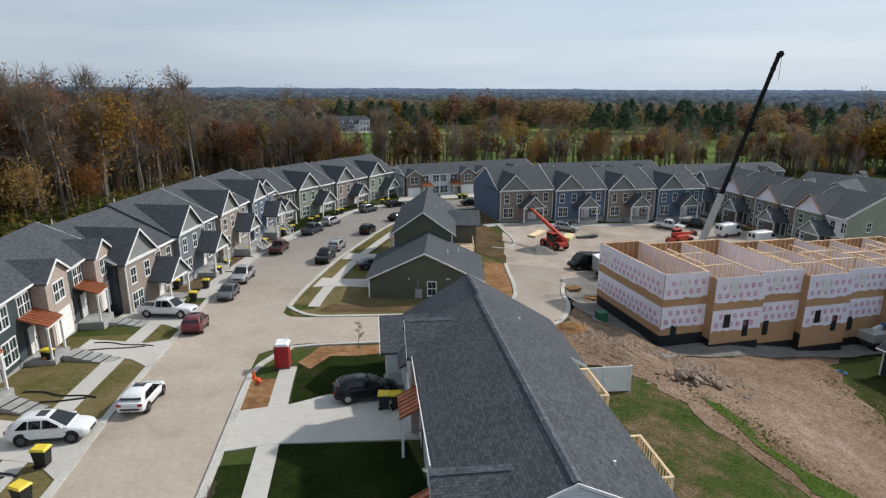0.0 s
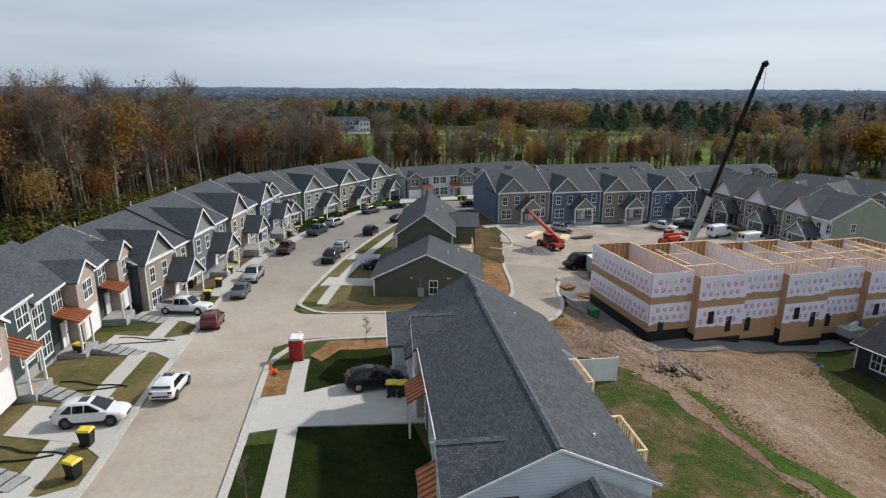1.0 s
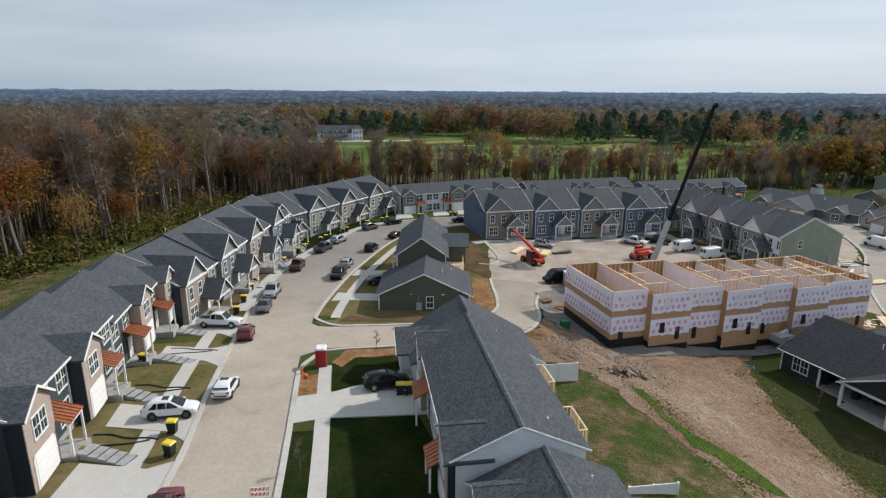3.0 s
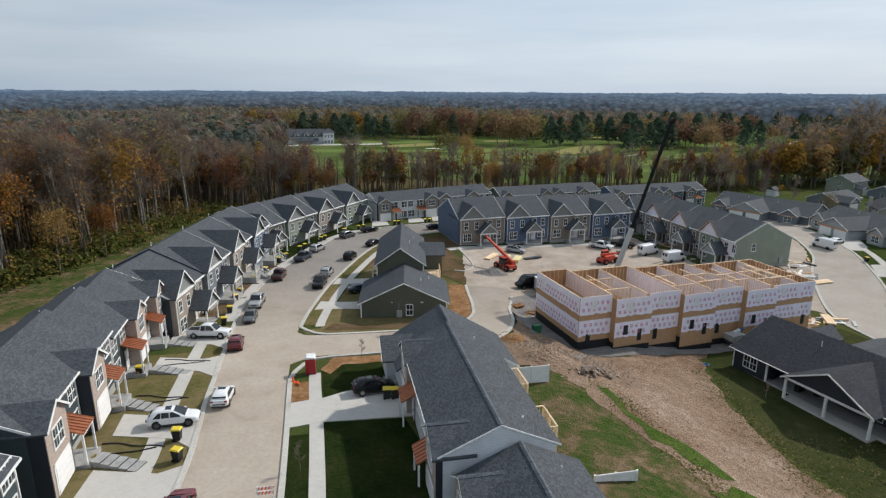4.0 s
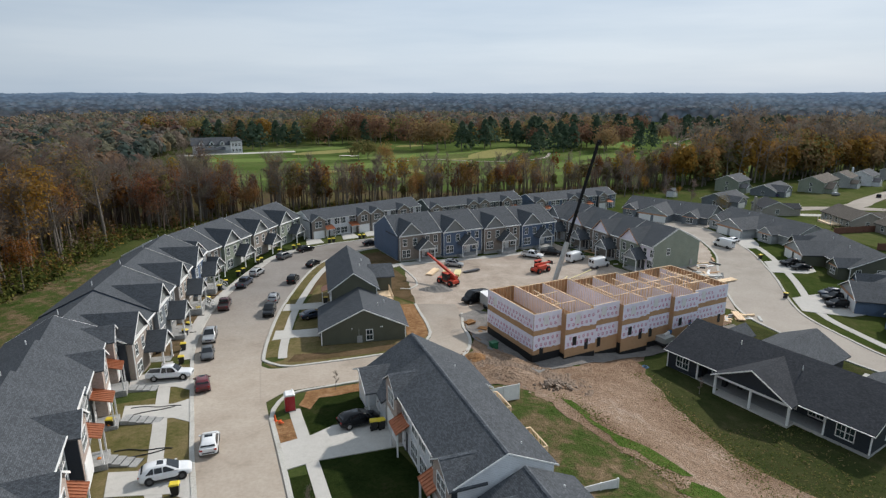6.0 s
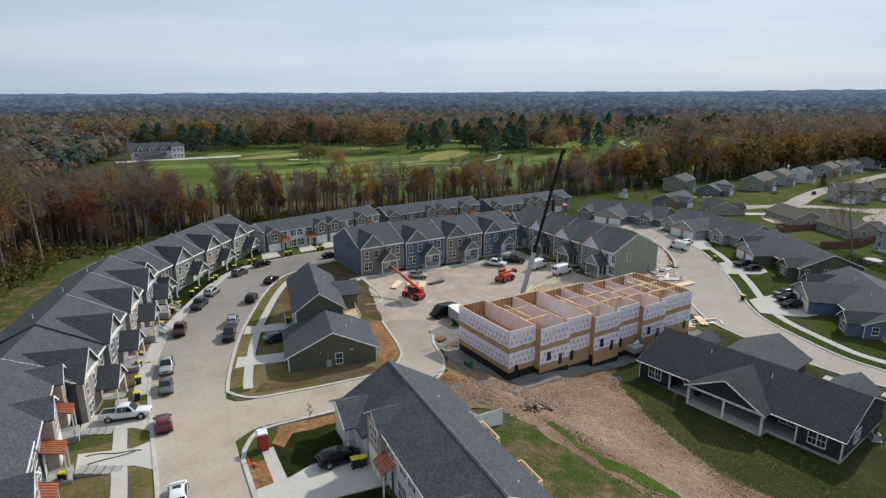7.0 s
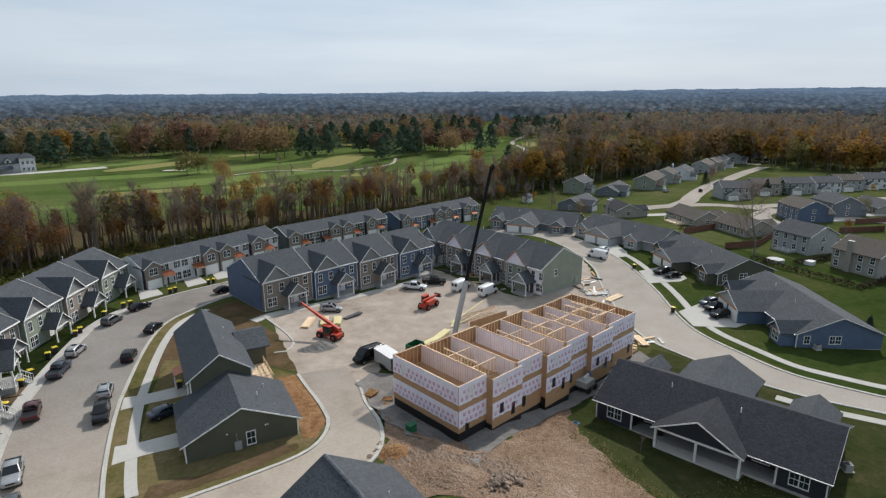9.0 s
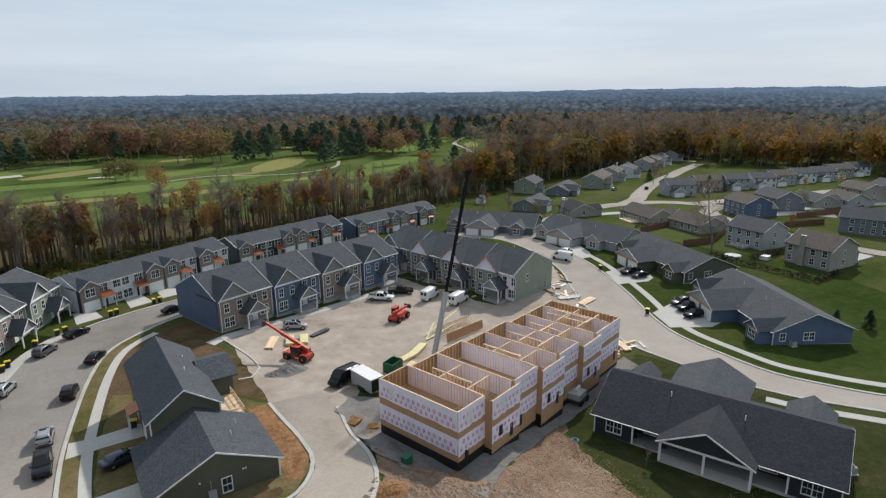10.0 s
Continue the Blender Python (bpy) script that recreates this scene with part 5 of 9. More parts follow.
def far_house(m, siding, roofs, storeys, w, d, wing, label):
    """Plain suburban house with windows and a front wing."""
    t = thing("house", m, label, "house", "far houses")
    E = 2.4 * storeys + 0.2
    R = E + d * 0.24
    part("wall", Shape().extrude([(0, 0, -1), (0, 0, E), (0, d / 2, R - 0.15), (0, d, E), (0, d, -1)], (w, 0, 0)), siding, t)
    part("roof", Shape().gable(-0.4, w + 0.4, -0.4, d + 0.4, E - 0.1, R, 0.2), roofs["X"], t)
    rake(t, [(-0.4, E - 0.1), (d / 2, R), (d + 0.4, E - 0.1)], -0.38, 0.2, axis="x")
    rake(t, [(-0.4, E - 0.1), (d / 2, R), (d + 0.4, E - 0.1)], w + 0.42, 0.2, axis="x")
    x0, x1 = wing
    e2 = 2.5
    part("wing_wall", Shape().box(x0, -3.0, -1, x1, 0.1, e2), siding, t)
    part("wing_roof", Shape().gable(x0 - 0.3, x1 + 0.3, -3.3, d * 0.4, e2, e2 + (x1 - x0) * 0.3, 0.16, "y"), roofs["Y"], t)
    part("wing_gable", Shape().extrude([(x0, -3.0, e2), ((x0 + x1) / 2, -3.0, e2 + (x1 - x0) * 0.26), (x1, -3.0, e2)], (0, 0.2, 0)), S_LIGHT, t)
    rake(t, [(x0 - 0.3, e2), ((x0 + x1) / 2, e2 + (x1 - x0) * 0.3), (x1 + 0.3, e2)], -3.31, 0.2)
    garage_door(t, (x0 + x1) / 2, -3.0, 0, min(4.5, x1 - x0 - 0.8), 2.1)
    for s_ in range(storeys):
        for x in np.arange(1.4, w - 1, 2.8):
            if s_ or not (x0 - 0.6 < x < x1 + 0.6):
                window(t, float(x), 0, 0.75 + 2.4 * s_, 1.0, 1.4)
            window(t, float(x), d, 0.75 + 2.4 * s_, 1.0, 1.4, turn=180)
        window(t, w, d * 0.5, 0.75 + 2.4 * s_, 1.0, 1.3, turn=90)
        window(t, 0, d * 0.5, 0.75 + 2.4 * s_, 1.0, 1.3, turn=-90)
    return t


fh = [(171, 209, 30, S_SAGE, ROOF, 2, 12, 10, "sage"), (139, 171, 25, S_SLATE, ROOF, 1, 14, 10, "grey"), (180, 196, 30, S_SLATE, ROOF, 1, 18, 10, "slate"), (211, 204, 30, S_SAGE, ROOF_B, 2, 20, 10, "sage"), (236, 217, 30, S_LIGHT, ROOF_B, 2, 12, 10, "pale grey"),
      (254, 222, 30, S_WHITE, ROOF, 2, 13, 10, "white"), (294, 241, 28, S_LIGHT, ROOF_B, 2, 15, 10, "pale grey"), (312, 249, 28, S_TAN, ROOF_B, 2, 13, 10, "tan"), (330, 257, 28, S_WHITE, ROOF, 2, 12, 10, "white"), (360, 269, 28, S_LIGHT, ROOF, 2, 14, 10, "pale grey"), (382, 279, 28, S_TAN, ROOF, 2, 14, 10, "tan"), (405, 289, 28, S_WHITE, ROOF, 2, 14, 10, "white"), (446, 305, 28, S_LIGHT, ROOF, 2, 15, 10, "pale grey"), (505, 324, 28, S_WHITE, ROOF, 2, 16, 10, "white"),
      (143, 152, 70, S_TAN, ROOF_D, 1, 11, 9, "brown"), (153.6, 130.2, 76, S_TAN, ROOF_B, 1, 15, 10, "tan"), (154, 112, 80, S_TAN, ROOF_B, 1, 13, 10, "tan"), (151.5, 91.5, 84, S_LIGHT, ROOF, 2, 11, 10.5, "light grey"), (147.5, 72.6, 86, S_TAN, ROOF_B, 2, 11, 12, "tan"), (197, 82, 108, S_SLATE, ROOF, 2, 13, 11, "slate"),
      (191.2, 116.8, 66, S_BLUE, ROOF_B, 2, 12, 10, "blue"), (211, 117, 66, S_SLATE, ROOF, 2, 12, 10, "slate"), (230, 113, 66, S_TAN, ROOF, 1, 13, 10, "tan"), (243, 107, 66, S_LIGHT, ROOF_B, 1, 12, 10, "pale grey"), (258, 108, 66, S_TAN, ROOF_B, 2, 12, 10, "tan"), (276, 104, 66, S_SLATE, ROOF, 2, 12, 10, "slate"), (296, 103, 66, S_LIGHT, ROOF, 2, 12, 10, "pale grey"),
      (214, 161, -30, S_LIGHT, ROOF, 2, 12, 10, "light grey"), (236, 162, -30, S_TAN, ROOF_B, 2, 12, 9, "tan"), (250, 157, -30, S_LIGHT, ROOF, 2, 11, 9, "pale grey"), (263, 152, -30, S_WHITE, ROOF, 2, 11, 9, "white"), (280, 152, -30, S_LIGHT, ROOF_B, 2, 12, 9, "pale grey"), (296, 150, -30, S_WHITE, ROOF, 2, 11, 9, "white"), (311, 147, -30, S_LIGHT, ROOF, 2, 11, 9, "pale grey"), (330, 148, -30, S_TAN, ROOF_B, 2, 12, 9, "tan"), (348, 147, -30, S_WHITE, ROOF, 2, 11, 9, "white")]
for (x, y, a, side, roofs, st, w, d, word) in fh:
    hm = pose(x, y, gz(x, y) + 0.15, 0, 0, a) @ Matrix.Translation((-w / 2, -d / 2, 0))
    fhs = far_house(hm, side, roofs, st, w, d, (w * 0.08, w * 0.5), "%s suburban house, %s, with garage wing" % (word, "two storeys" if st == 2 else "one storey"))
    part("driveway", Shape().box(w * 0.12, -12.0, -0.5, w * 0.46, -3.0, 0.02), CONC, fhs)
    if (x, y) in ((143, 152), (147.5, 72.6), (254, 222), (330, 257), (405, 289)):
        part("chimney", Shape().box(w * 0.55, d + 0.02, -0.5, w * 0.55 + 1.3, d + 0.7, 2.4 * st + 2.9), side, fhs, "pale chimney stack")
    if (x, y) in ((211, 117), (151.5, 91.5), (153.6, 130.2)):
        pd = part("patio_deck", Shape().box(w * 0.3, d, -0.3, w * 0.75, d + 3.2, 0.5), LUMBER if st == 1 else FOUND, fhs)
        for px in (0.3, 0.45, 0.6, 0.75):
            part("post", Shape().box(w * px - 0.06, d + 3.05, 0.4, w * px + 0.06, d + 3.17, 1.5), TRIM, pd)
# brown board fences and dark hedges between the gardens
FENCE_W = surface("red_brown_fence_boards", (0.11, 0.05, 0.035), (0.17, 0.085, 0.06), 6, 0.8, 0.85, 0.2)


def board_fence(line):
    for (x0, y0), (x1, y1) in zip(line, line[1:]):
        ln = math.dist((x0, y0), (x1, y1))
        a = math.degrees(math.atan2(y1 - y0, x1 - x0))
        t = thing("board_fence", pose(x0, y0, gz(x0, y0), 0, 0, a), "red-brown board fence between gardens", "fence", "garden fences")
        n = max(2, int(ln / 2.4))
        for k in range(n + 1):
            part("post", Shape().box(ln * k / n - 0.07, -0.07, -0.6, ln * k / n + 0.07, 0.07, 2.0), FENCE_W, t)
        for k in range(n):
            dz = gz(x0 + (x1 - x0) * (k + 0.5) / n, y0 + (y1 - y0) * (k + 0.5) / n) - gz(x0, y0)
            part("panel", Shape().box(ln * k / n + 0.07, -0.03, dz - 0.1, ln * (k + 1) / n - 0.07, 0.03, dz + 1.85), FENCE_W, t)


board_fence([(134.8, 117.6), (143, 118.4), (152.7, 118.9)])
board_fence([(131.3, 100.5), (142.5, 98.4), (156.4, 103.6)])
board_fence([(181, 98.4), (197.4, 94)])
board_fence([(200, 104), (216, 100), (236, 98)])
hq = random.Random(31)
HEDGE = islands("dark_hedge_leaves", [(0.035, 0.032, 0.022), (0.05, 0.042, 0.03), (0.065, 0.058, 0.036), (0.085, 0.062, 0.045)], obj=False)
for line in ([(128.7, 90.3), (128.6, 81), (129.5, 71.1), (129.3, 64.7), (140.4, 65.1)], [(134.8, 83.1), (141, 82.6), (148.1, 81.7)], [(140, 124), (146, 119)]):
    hs = Shape()
    for (x0, y0), (x1, y1) in zip(line, line[1:]):
        for k in range(int(math.dist((x0, y0), (x1, y1)) * 26)):
            f = hq.random()
            o = Vector((x0 + (x1 - x0) * f + hq.gauss(0, 0.35), y0 + (y1 - y0) * f + hq.gauss(0, 0.35), 0))
            o.z = gz(o.x, o.y) + 1.35 * hq.random() ** 0.7
            out = Vector((hq.gauss(0, 0.8), hq.gauss(0, 0.8), 0.6)).normalized()
            u = out.cross(Vector((hq.gauss(0, 1), hq.gauss(0, 1), hq.gauss(0, 1)))).normalized() * hq.uniform(0.15, 0.32)
            v = out.cross(u).normalized() * hq.uniform(0.12, 0.26)
            hs.add([tuple(o - u), tuple(o + v), tuple(o + u), tuple(o - v)], [(0, 1, 2, 3)])
    me = hs.mesh("hedge")
    me.materials.append(HEDGE)
    tagged(new("hedge", me), "dark brown-green garden hedge", "hedge", "garden hedges")
pool = thing("round_pool", pose(132.5, 86.7, gz(132.5, 86.7) + 0.02), "small round above-ground garden pool", "pool")
part("wall", Shape().tube((0, 0, -0.2), (0, 0, 0.75), 2.0, 2.0, 24), FOUND, pool)
part("cover", Shape().tube((0, 0, 0.75), (0, 0, 0.8), 1.85, 1.8, 24), S_SLATE, pool, "grey cover")
tub = thing("hot_tub", pose(138.5, 81.6, gz(138.5, 81.6), 0, 0, 10), "white boxed hot tub in a garden", "hot tub")
part("body", Shape().box(-1.1, -1.0, -0.2, 1.1, 1.0, 0.85), TRIM, tub)
part("lid", Shape().box(-1.15, -1.05, 0.85, 1.15, 1.05, 1.0), CRANE_G, tub)
shed = thing("garden_shed", pose(131.2, 192.0, gz(131.2, 192.0), 0, 0, 30), "white garden shed with grey roof at the wood", "shed")
part("wall", Shape().box(0, 0, -0.5, 3.6, 3.0, 2.4), S_WHITE, shed)
part("roof", Shape().gable(-0.2, 3.8, -0.2, 3.2, 2.4, 3.5, 0.12), ROOF["X"], shed)
part("door", Shape().box(1.2, -0.04, 0, 2.4, 0.0, 2.0), DOORW, shed)
FR = smooth_line([(101, 133), (116, 144), (137, 152), (158, 158), (176, 157), (192, 150), (200, 132), (204, 116), (215, 98)])
ribbon("road_far", offset_line(FR, -3.6), offset_line(FR, 3.6), 0.20, ROAD_GREY, "pale suburban road", "road", 3)
FR2 = smooth_line([(176, 157), (190, 163), (202, 171), (224, 184), (249, 197), (275, 208), (310, 224), (350, 240)])
ribbon("road_far_branch", offset_line(FR2, -3.6), offset_line(FR2, 3.6), 0.21, ROAD_GREY, "pale suburban road", "road", 3)
FR4 = smooth_line([(200, 132), (186, 128), (176, 116), (170, 92), (171, 73), (176, 50)])
ribbon("road_far_south", offset_line(FR4, -3.2), offset_line(FR4, 3.2), 0.19, ROAD_GREY, "pale suburban road", "road", 3)
FR3 = smooth_line([(196, 142), (222, 136), (260, 128), (300, 120), (345, 112)])
ribbon("road_far_east", offset_line(FR3, -3.6), offset_line(FR3, 3.6), 0.22, ROAD_GREY, "pale suburban road", "road", 3)
drape("far_lawns", [(120, 140), (140, 166), (170, 190), (215, 196), (270, 226), (350, 258), (370, 236), (366, 100), (300, 84), (220, 60), (150, 66), (136, 92), (130, 126)], 0.06, LAWN_FAR, "mown lawns between the far houses", "lawn", cell=5.0)


# ---- building under construction ----
fb = thing("unfinished_building", pose(20.4, 50.75, 0, 0, 0, 15.8), "two-storey timber-framed building in white wrap, still without roof", "building site")
FD = 11.9
segs = [(0.0, 4.7, 0.0, 3.5), (4.7, 10.2, -1.0, 3.1), (10.2, 15.2, -0.2, 3.1), (15.2, 20.6, -1.0, 2.6), (20.6, 25.8, -0.2, 2.6), (25.8, 31.2, -1.0, 2.1), (31.2, 36.2, -0.2, 2.1), (36.2, 39.0, -0.2, 2.1)]
stud_mesh = Shape().box(-0.025, -0.07, 0, 0.025, 0.07, 2.45).mesh("stud")
stud_mesh.materials.append(LUMBER)
stud_count = 0
loose_studs = Shape()


def stud(x, y, z, turn=0.0):
    global stud_count
    stud_count += 1
    if stud_count <= 300:
        part("stud", stud_mesh, LUMBER, fb, at=pose(x, y, z, 0, 0, turn))
    else:
        w, d = (0.025, 0.07) if abs(turn) < 45 else (0.07, 0.025)
        loose_studs.box(x - w, y - d, z, x + w, y + d, z + 2.45)


def stud_wall(x0, y0, x1, y1, z, step=0.45):
    """Plates and studs of an open stud wall along x or y."""
    ln = math.dist((x0, y0), (x1, y1))
    turn = 0 if abs(x1 - x0) > abs(y1 - y0) else 90
    part("plate", Shape().beam((x0, y0, z + 0.03), (x1, y1, z + 0.03), 0.14, 0.05), LUMBER, fb)
    part("plate", Shape().beam((x0, y0, z + 2.54), (x1, y1, z + 2.54), 0.14, 0.09), LUMBER, fb)
    n = int(ln / step)
    for k in range(n + 1):
        stud(x0 + (x1 - x0) * k / n, y0 + (y1 - y0) * k / n, z + 0.05, turn)


marks = Shape()
mr = random.Random(5)


def logo_rows(ax, a0, a1, plane, zs, out):
    """Printed marks on the wrap: small broken squares in rows."""
    for r_, z in enumerate(zs):
        a = a0 + 0.35 + 0.4 * (r_ % 2)
        while a < a1 - 0.5:
            w, h = 0.36, 0.36
            for (u0, v0, u1, v1) in ((0, 0, w, 0.08), (0, h - 0.08, w, h), (0, 0.08, 0.10, h - 0.08), (w - 0.12, 0.05, w, 0.21), (0.06, -0.10, w - 0.06, -0.05)):
                if ax == "x":
                    marks.box(a + u0, plane - out, z + v0, a + u1, plane - out + 0.003, z + v1)
                else:
                    marks.box(plane - out, a + u0, z + v0, plane - out + 0.003, a + u1, z + v1)
            a += 0.78


def sheet(ax, a0, a1, plane, z0, z1, mat, name, out=0.0, label=""):
    if ax == "x":
        return part(name, Shape().box(a0, plane - 0.02 - out, z0, a1, plane - out, z1), mat, fb, label)
    return part(name, Shape().box(plane - 0.02 - out, a0, z0, plane - out, a1, z1), mat, fb, label)


for (x0, x1, y, top) in segs:
    z2, z1 = top - 2.7, top - 5.75
    part("foundation_wall", Shape().box(x0, y, z1 - 3.0, x1, FD, z1 - 0.35), MEMBRANE, fb, "black coated foundation wall")
    part("floor_deck", Shape().box(x0 + 0.02, y + 0.02, z2 - 0.36, x1 - 0.02, FD - 0.02, z2), OSB, fb, "strand-board floor deck")
    sheet("x", x0, x1, y, z1 - (0.35 if x0 < 4 else 0.9 if x0 < 9 else 1.75), top - 0.1, OSB, "sheathing", label="strand-board sheathing")
    sheet("x", x0, x1, FD + 0.02, z1 - 0.35, top - 0.1, OSB, "sheathing")
    # wrap: two bands, sagging a little unevenly at the hems
    for (a, b) in ((z2 + 0.35, top - 0.06), (z1 + 0.5, z2 - 0.55)):
        s = Shape()
        n = 12
        top_row = [(x0 + (x1 - x0) * k / n, b) for k in range(n + 1)]
        low_row = [(x0 + (x1 - x0) * k / n, a - mr.uniform(0, 0.22)) for k in range(n + 1)]
        pts = [(px, y - 0.035 - mr.uniform(0, 0.02), pz) for px, pz in top_row + low_row]
        s.v, s.f = pts, [(k, k + 1, n + 2 + k, n + 1 + k) for k in range(n)]
        part("house_wrap", s, WRAP, fb, "white printed house wrap")
        logo_rows("x", x0, x1, y, [a + 0.35, a + 1.2] if b - a > 1.7 else [a + 0.3], 0.062)
    if x1 - x0 > 4:
        part("window_opening", Shape().box(x0 + 1.6, y - 0.07, z2 + 0.85, x0 + 2.5, y - 0.02, z2 + 2.2), TRIM, fb, "window opening under pale film")
    # doors and low windows are black panels: dark inside painted, no holes
    if y < -0.5:
        part("return_wall", Shape().box(x0 - 0.02, y, z1 - 0.35, x0, 0.1, top - 0.1), OSB, fb)
        part("door_opening", Shape().box(x0 + 3.5, y - 0.05, z1 - 0.35, x0 + 4.15, y - 0.02, z1 + 1.3), BLACKP, fb)
        part("window_opening", Shape().box(x0 + 1.3, y - 0.065, z1 + 0.7, x0 + 2.0, y - 0.02, z1 + 2.0), BLACKP, fb)
    else:
        part("door_opening", Shape().box(x0 + 1.1, y - 0.05, z1 - 0.9, x0 + 1.75, y - 0.02, z1 + 0.6), BLACKP, fb)
    stud_wall(x0 + 0.05, y + 0.1, x1 - 0.05, y + 0.1, z2)
    stud_wall(x0 + 0.05, FD - 0.12, x1 - 0.05, FD - 0.12, z2, 0.6)
# west end wall
sheet("y", 0, FD, 0.0, -2.6, 3.4, OSB, "sheathing")
for (a, b) in ((1.15, 3.44), (-1.75, 0.25)):
    s = Shape()
    n = 20
    s.v = [(-0.05 - mr.uniform(0, 0.015), FD * k / n, b) for k in range(n + 1)] + [(-0.05, FD * k / n, a - mr.uniform(0, 0.15)) for k in range(n + 1)]
    s.f = [(k, k + 1, n + 2 + k, n + 1 + k) for k in range(n)]
    part("house_wrap", s, WRAP, fb)
    logo_rows("y", 0, FD, 0.0, [a + 0.25, a + 0.95] if b < 1 else [a + 0.3, a + 1.0], 0.075)
part("window_opening", Shape().box(-0.09, FD - 2.6, 1.5, -0.04, FD - 1.7, 3.0), TRIM, fb)
sheet("y", -0.2, FD, 39.02, -4.0, 2.0, OSB, "sheathing")
stud_wall(0.1, 0.2, 0.1, FD - 0.2, 0.8)
stud_wall(38.9, 0.2, 38.9, FD - 0.2, -0.6, 0.6)
part("printed_mark", marks, WRAPLOGO, fb, "red printed squares on the wrap")
# party walls with pale board between studs
for k, (x, top) in enumerate(((4.75, 3.5), (10.2, 3.1), (15.2, 3.1), (20.6, 2.6), (25.8, 2.6), (31.2, 2.1), (36.2, 2.1))):
    z = top - 2.7
    part("party_wall", Shape().box(x - 0.122, 0.15, z, x - 0.105, FD - 0.2, z + 2.55), WRAP, fb, "pale board party wall")
    stud_wall(x + 0.05 - 0.14, 0.2, x + 0.05 - 0.14, FD - 0.2, z, 0.4)
# open joists over the stair wells
for (x0, x1, y0, y1, z) in ((1.0, 4.5, 0.5, 3.2, 0.84), (6.0, 9.8, 0.6, 3.0, 0.44), (11.0, 14.6, 0.6, 2.4, 0.44)):
    for k in range(9):
        y = y0 + (y1 - y0) * k / 8
        part("joist", Shape().box(x0, y, z, x1, y + 0.05, z + 0.2), LUMBER, fb)
pr = random.Random(8)
for (x0, top) in ((4.9, 3.1), (20.8, 2.6), (26.0, 2.1), (31.4, 2.1), (15.4, 2.6), (33.6, 2.1)):
    z = top - 2.7
    for k in range(2):
        y = 3.2 + k * 3.6 + pr.uniform(-0.5, 0.5)
        stud_wall(x0 + 0.2, y, x0 + 4.6, y, z, 0.55)
    xx = x0 + pr.uniform(1.6, 3.2)
    stud_wall(xx, 3.4, xx, 9.5, z, 0.55)
    part("brace", Shape().beam((x0 + 0.4, 1.0, z + 0.1), (x0 + 2.6, 4.5, z + 2.5), 0.04, 0.09), LUMBER, fb)
if loose_studs.v:
    tagged(part("stud_rest", loose_studs, LUMBER, fb, "inner studs"), kind="stuff")


# ---- vehicles ----
PAINT = {"white": plain("white_paint", (0.66, 0.67, 0.68), 0.3, dirt=0.06, coat=0.6), "black": plain("black_car_paint", (0.005, 0.0055, 0.007), 0.16, coat=0.0, dirt=0.03, spec=0.3), "silver": plain("silver_paint", (0.34, 0.35, 0.36), 0.35, 0.4, coat=0.5),
         "grey": plain("grey_car_paint", (0.085, 0.09, 0.095), 0.35, 0.3, coat=0.5), "maroon": plain("maroon_paint", (0.13, 0.012, 0.020), 0.32, 0.15, coat=0.6), "navy": plain("navy_paint", (0.016, 0.026, 0.05), 0.32, 0.2, coat=0.6),
         "darkred": plain("dark_red_paint", (0.06, 0.012, 0.016), 0.35, 0.15, coat=0.5), "blue": plain("blue_paint", (0.03, 0.07, 0.16), 0.32, 0.2, coat=0.6)}


def rounded(line, per):
    """A smooth run through stations of numbers."""
    out = []
    n = len(line)
    for i in range(n - 1):
        p = [np.array(line[max(0, min(n - 1, i + d))], float) for d in (-1, 0, 1, 2)]
        for k in range(per):
            t = k / per
            out.append(0.5 * (2 * p[1] + (p[2] - p[0]) * t + (2 * p[0] - 5 * p[1] + 4 * p[2] - p[3]) * t * t + (3 * p[1] - p[0] - 3 * p[2] + p[3]) * t ** 3))
    return out + [np.array(line[-1], float)]


def loft(stations, per=4):
    """A body from rounded cross-sections along x: (x, z low, z high, half width)."""
    s = Shape()
    ring = ((-0.88, 0.0), (0.88, 0.0), (0.97, 0.10), (1.0, 0.35), (0.995, 0.62), (0.965, 0.82), (0.90, 0.95), (0.76, 1.0), (-0.76, 1.0), (-0.90, 0.95), (-0.965, 0.82), (-0.995, 0.62), (-1.0, 0.35), (-0.97, 0.10))
    st = rounded(stations, per)
    m = len(ring)
    for (x, a, b, w) in st:
        s.v += [(float(x), float(w * u), float(a + (b - a) * v)) for u, v in ring]
    n = len(st)
    s.f = [tuple(range(m - 1, -1, -1)), tuple(range(m * n - m, m * n))]
    s.f += [(m * i + k, m * i + (k + 1) % m, m * i + m + (k + 1) % m, m * i + m + k) for i in range(n - 1) for k in range(m)]
    return s


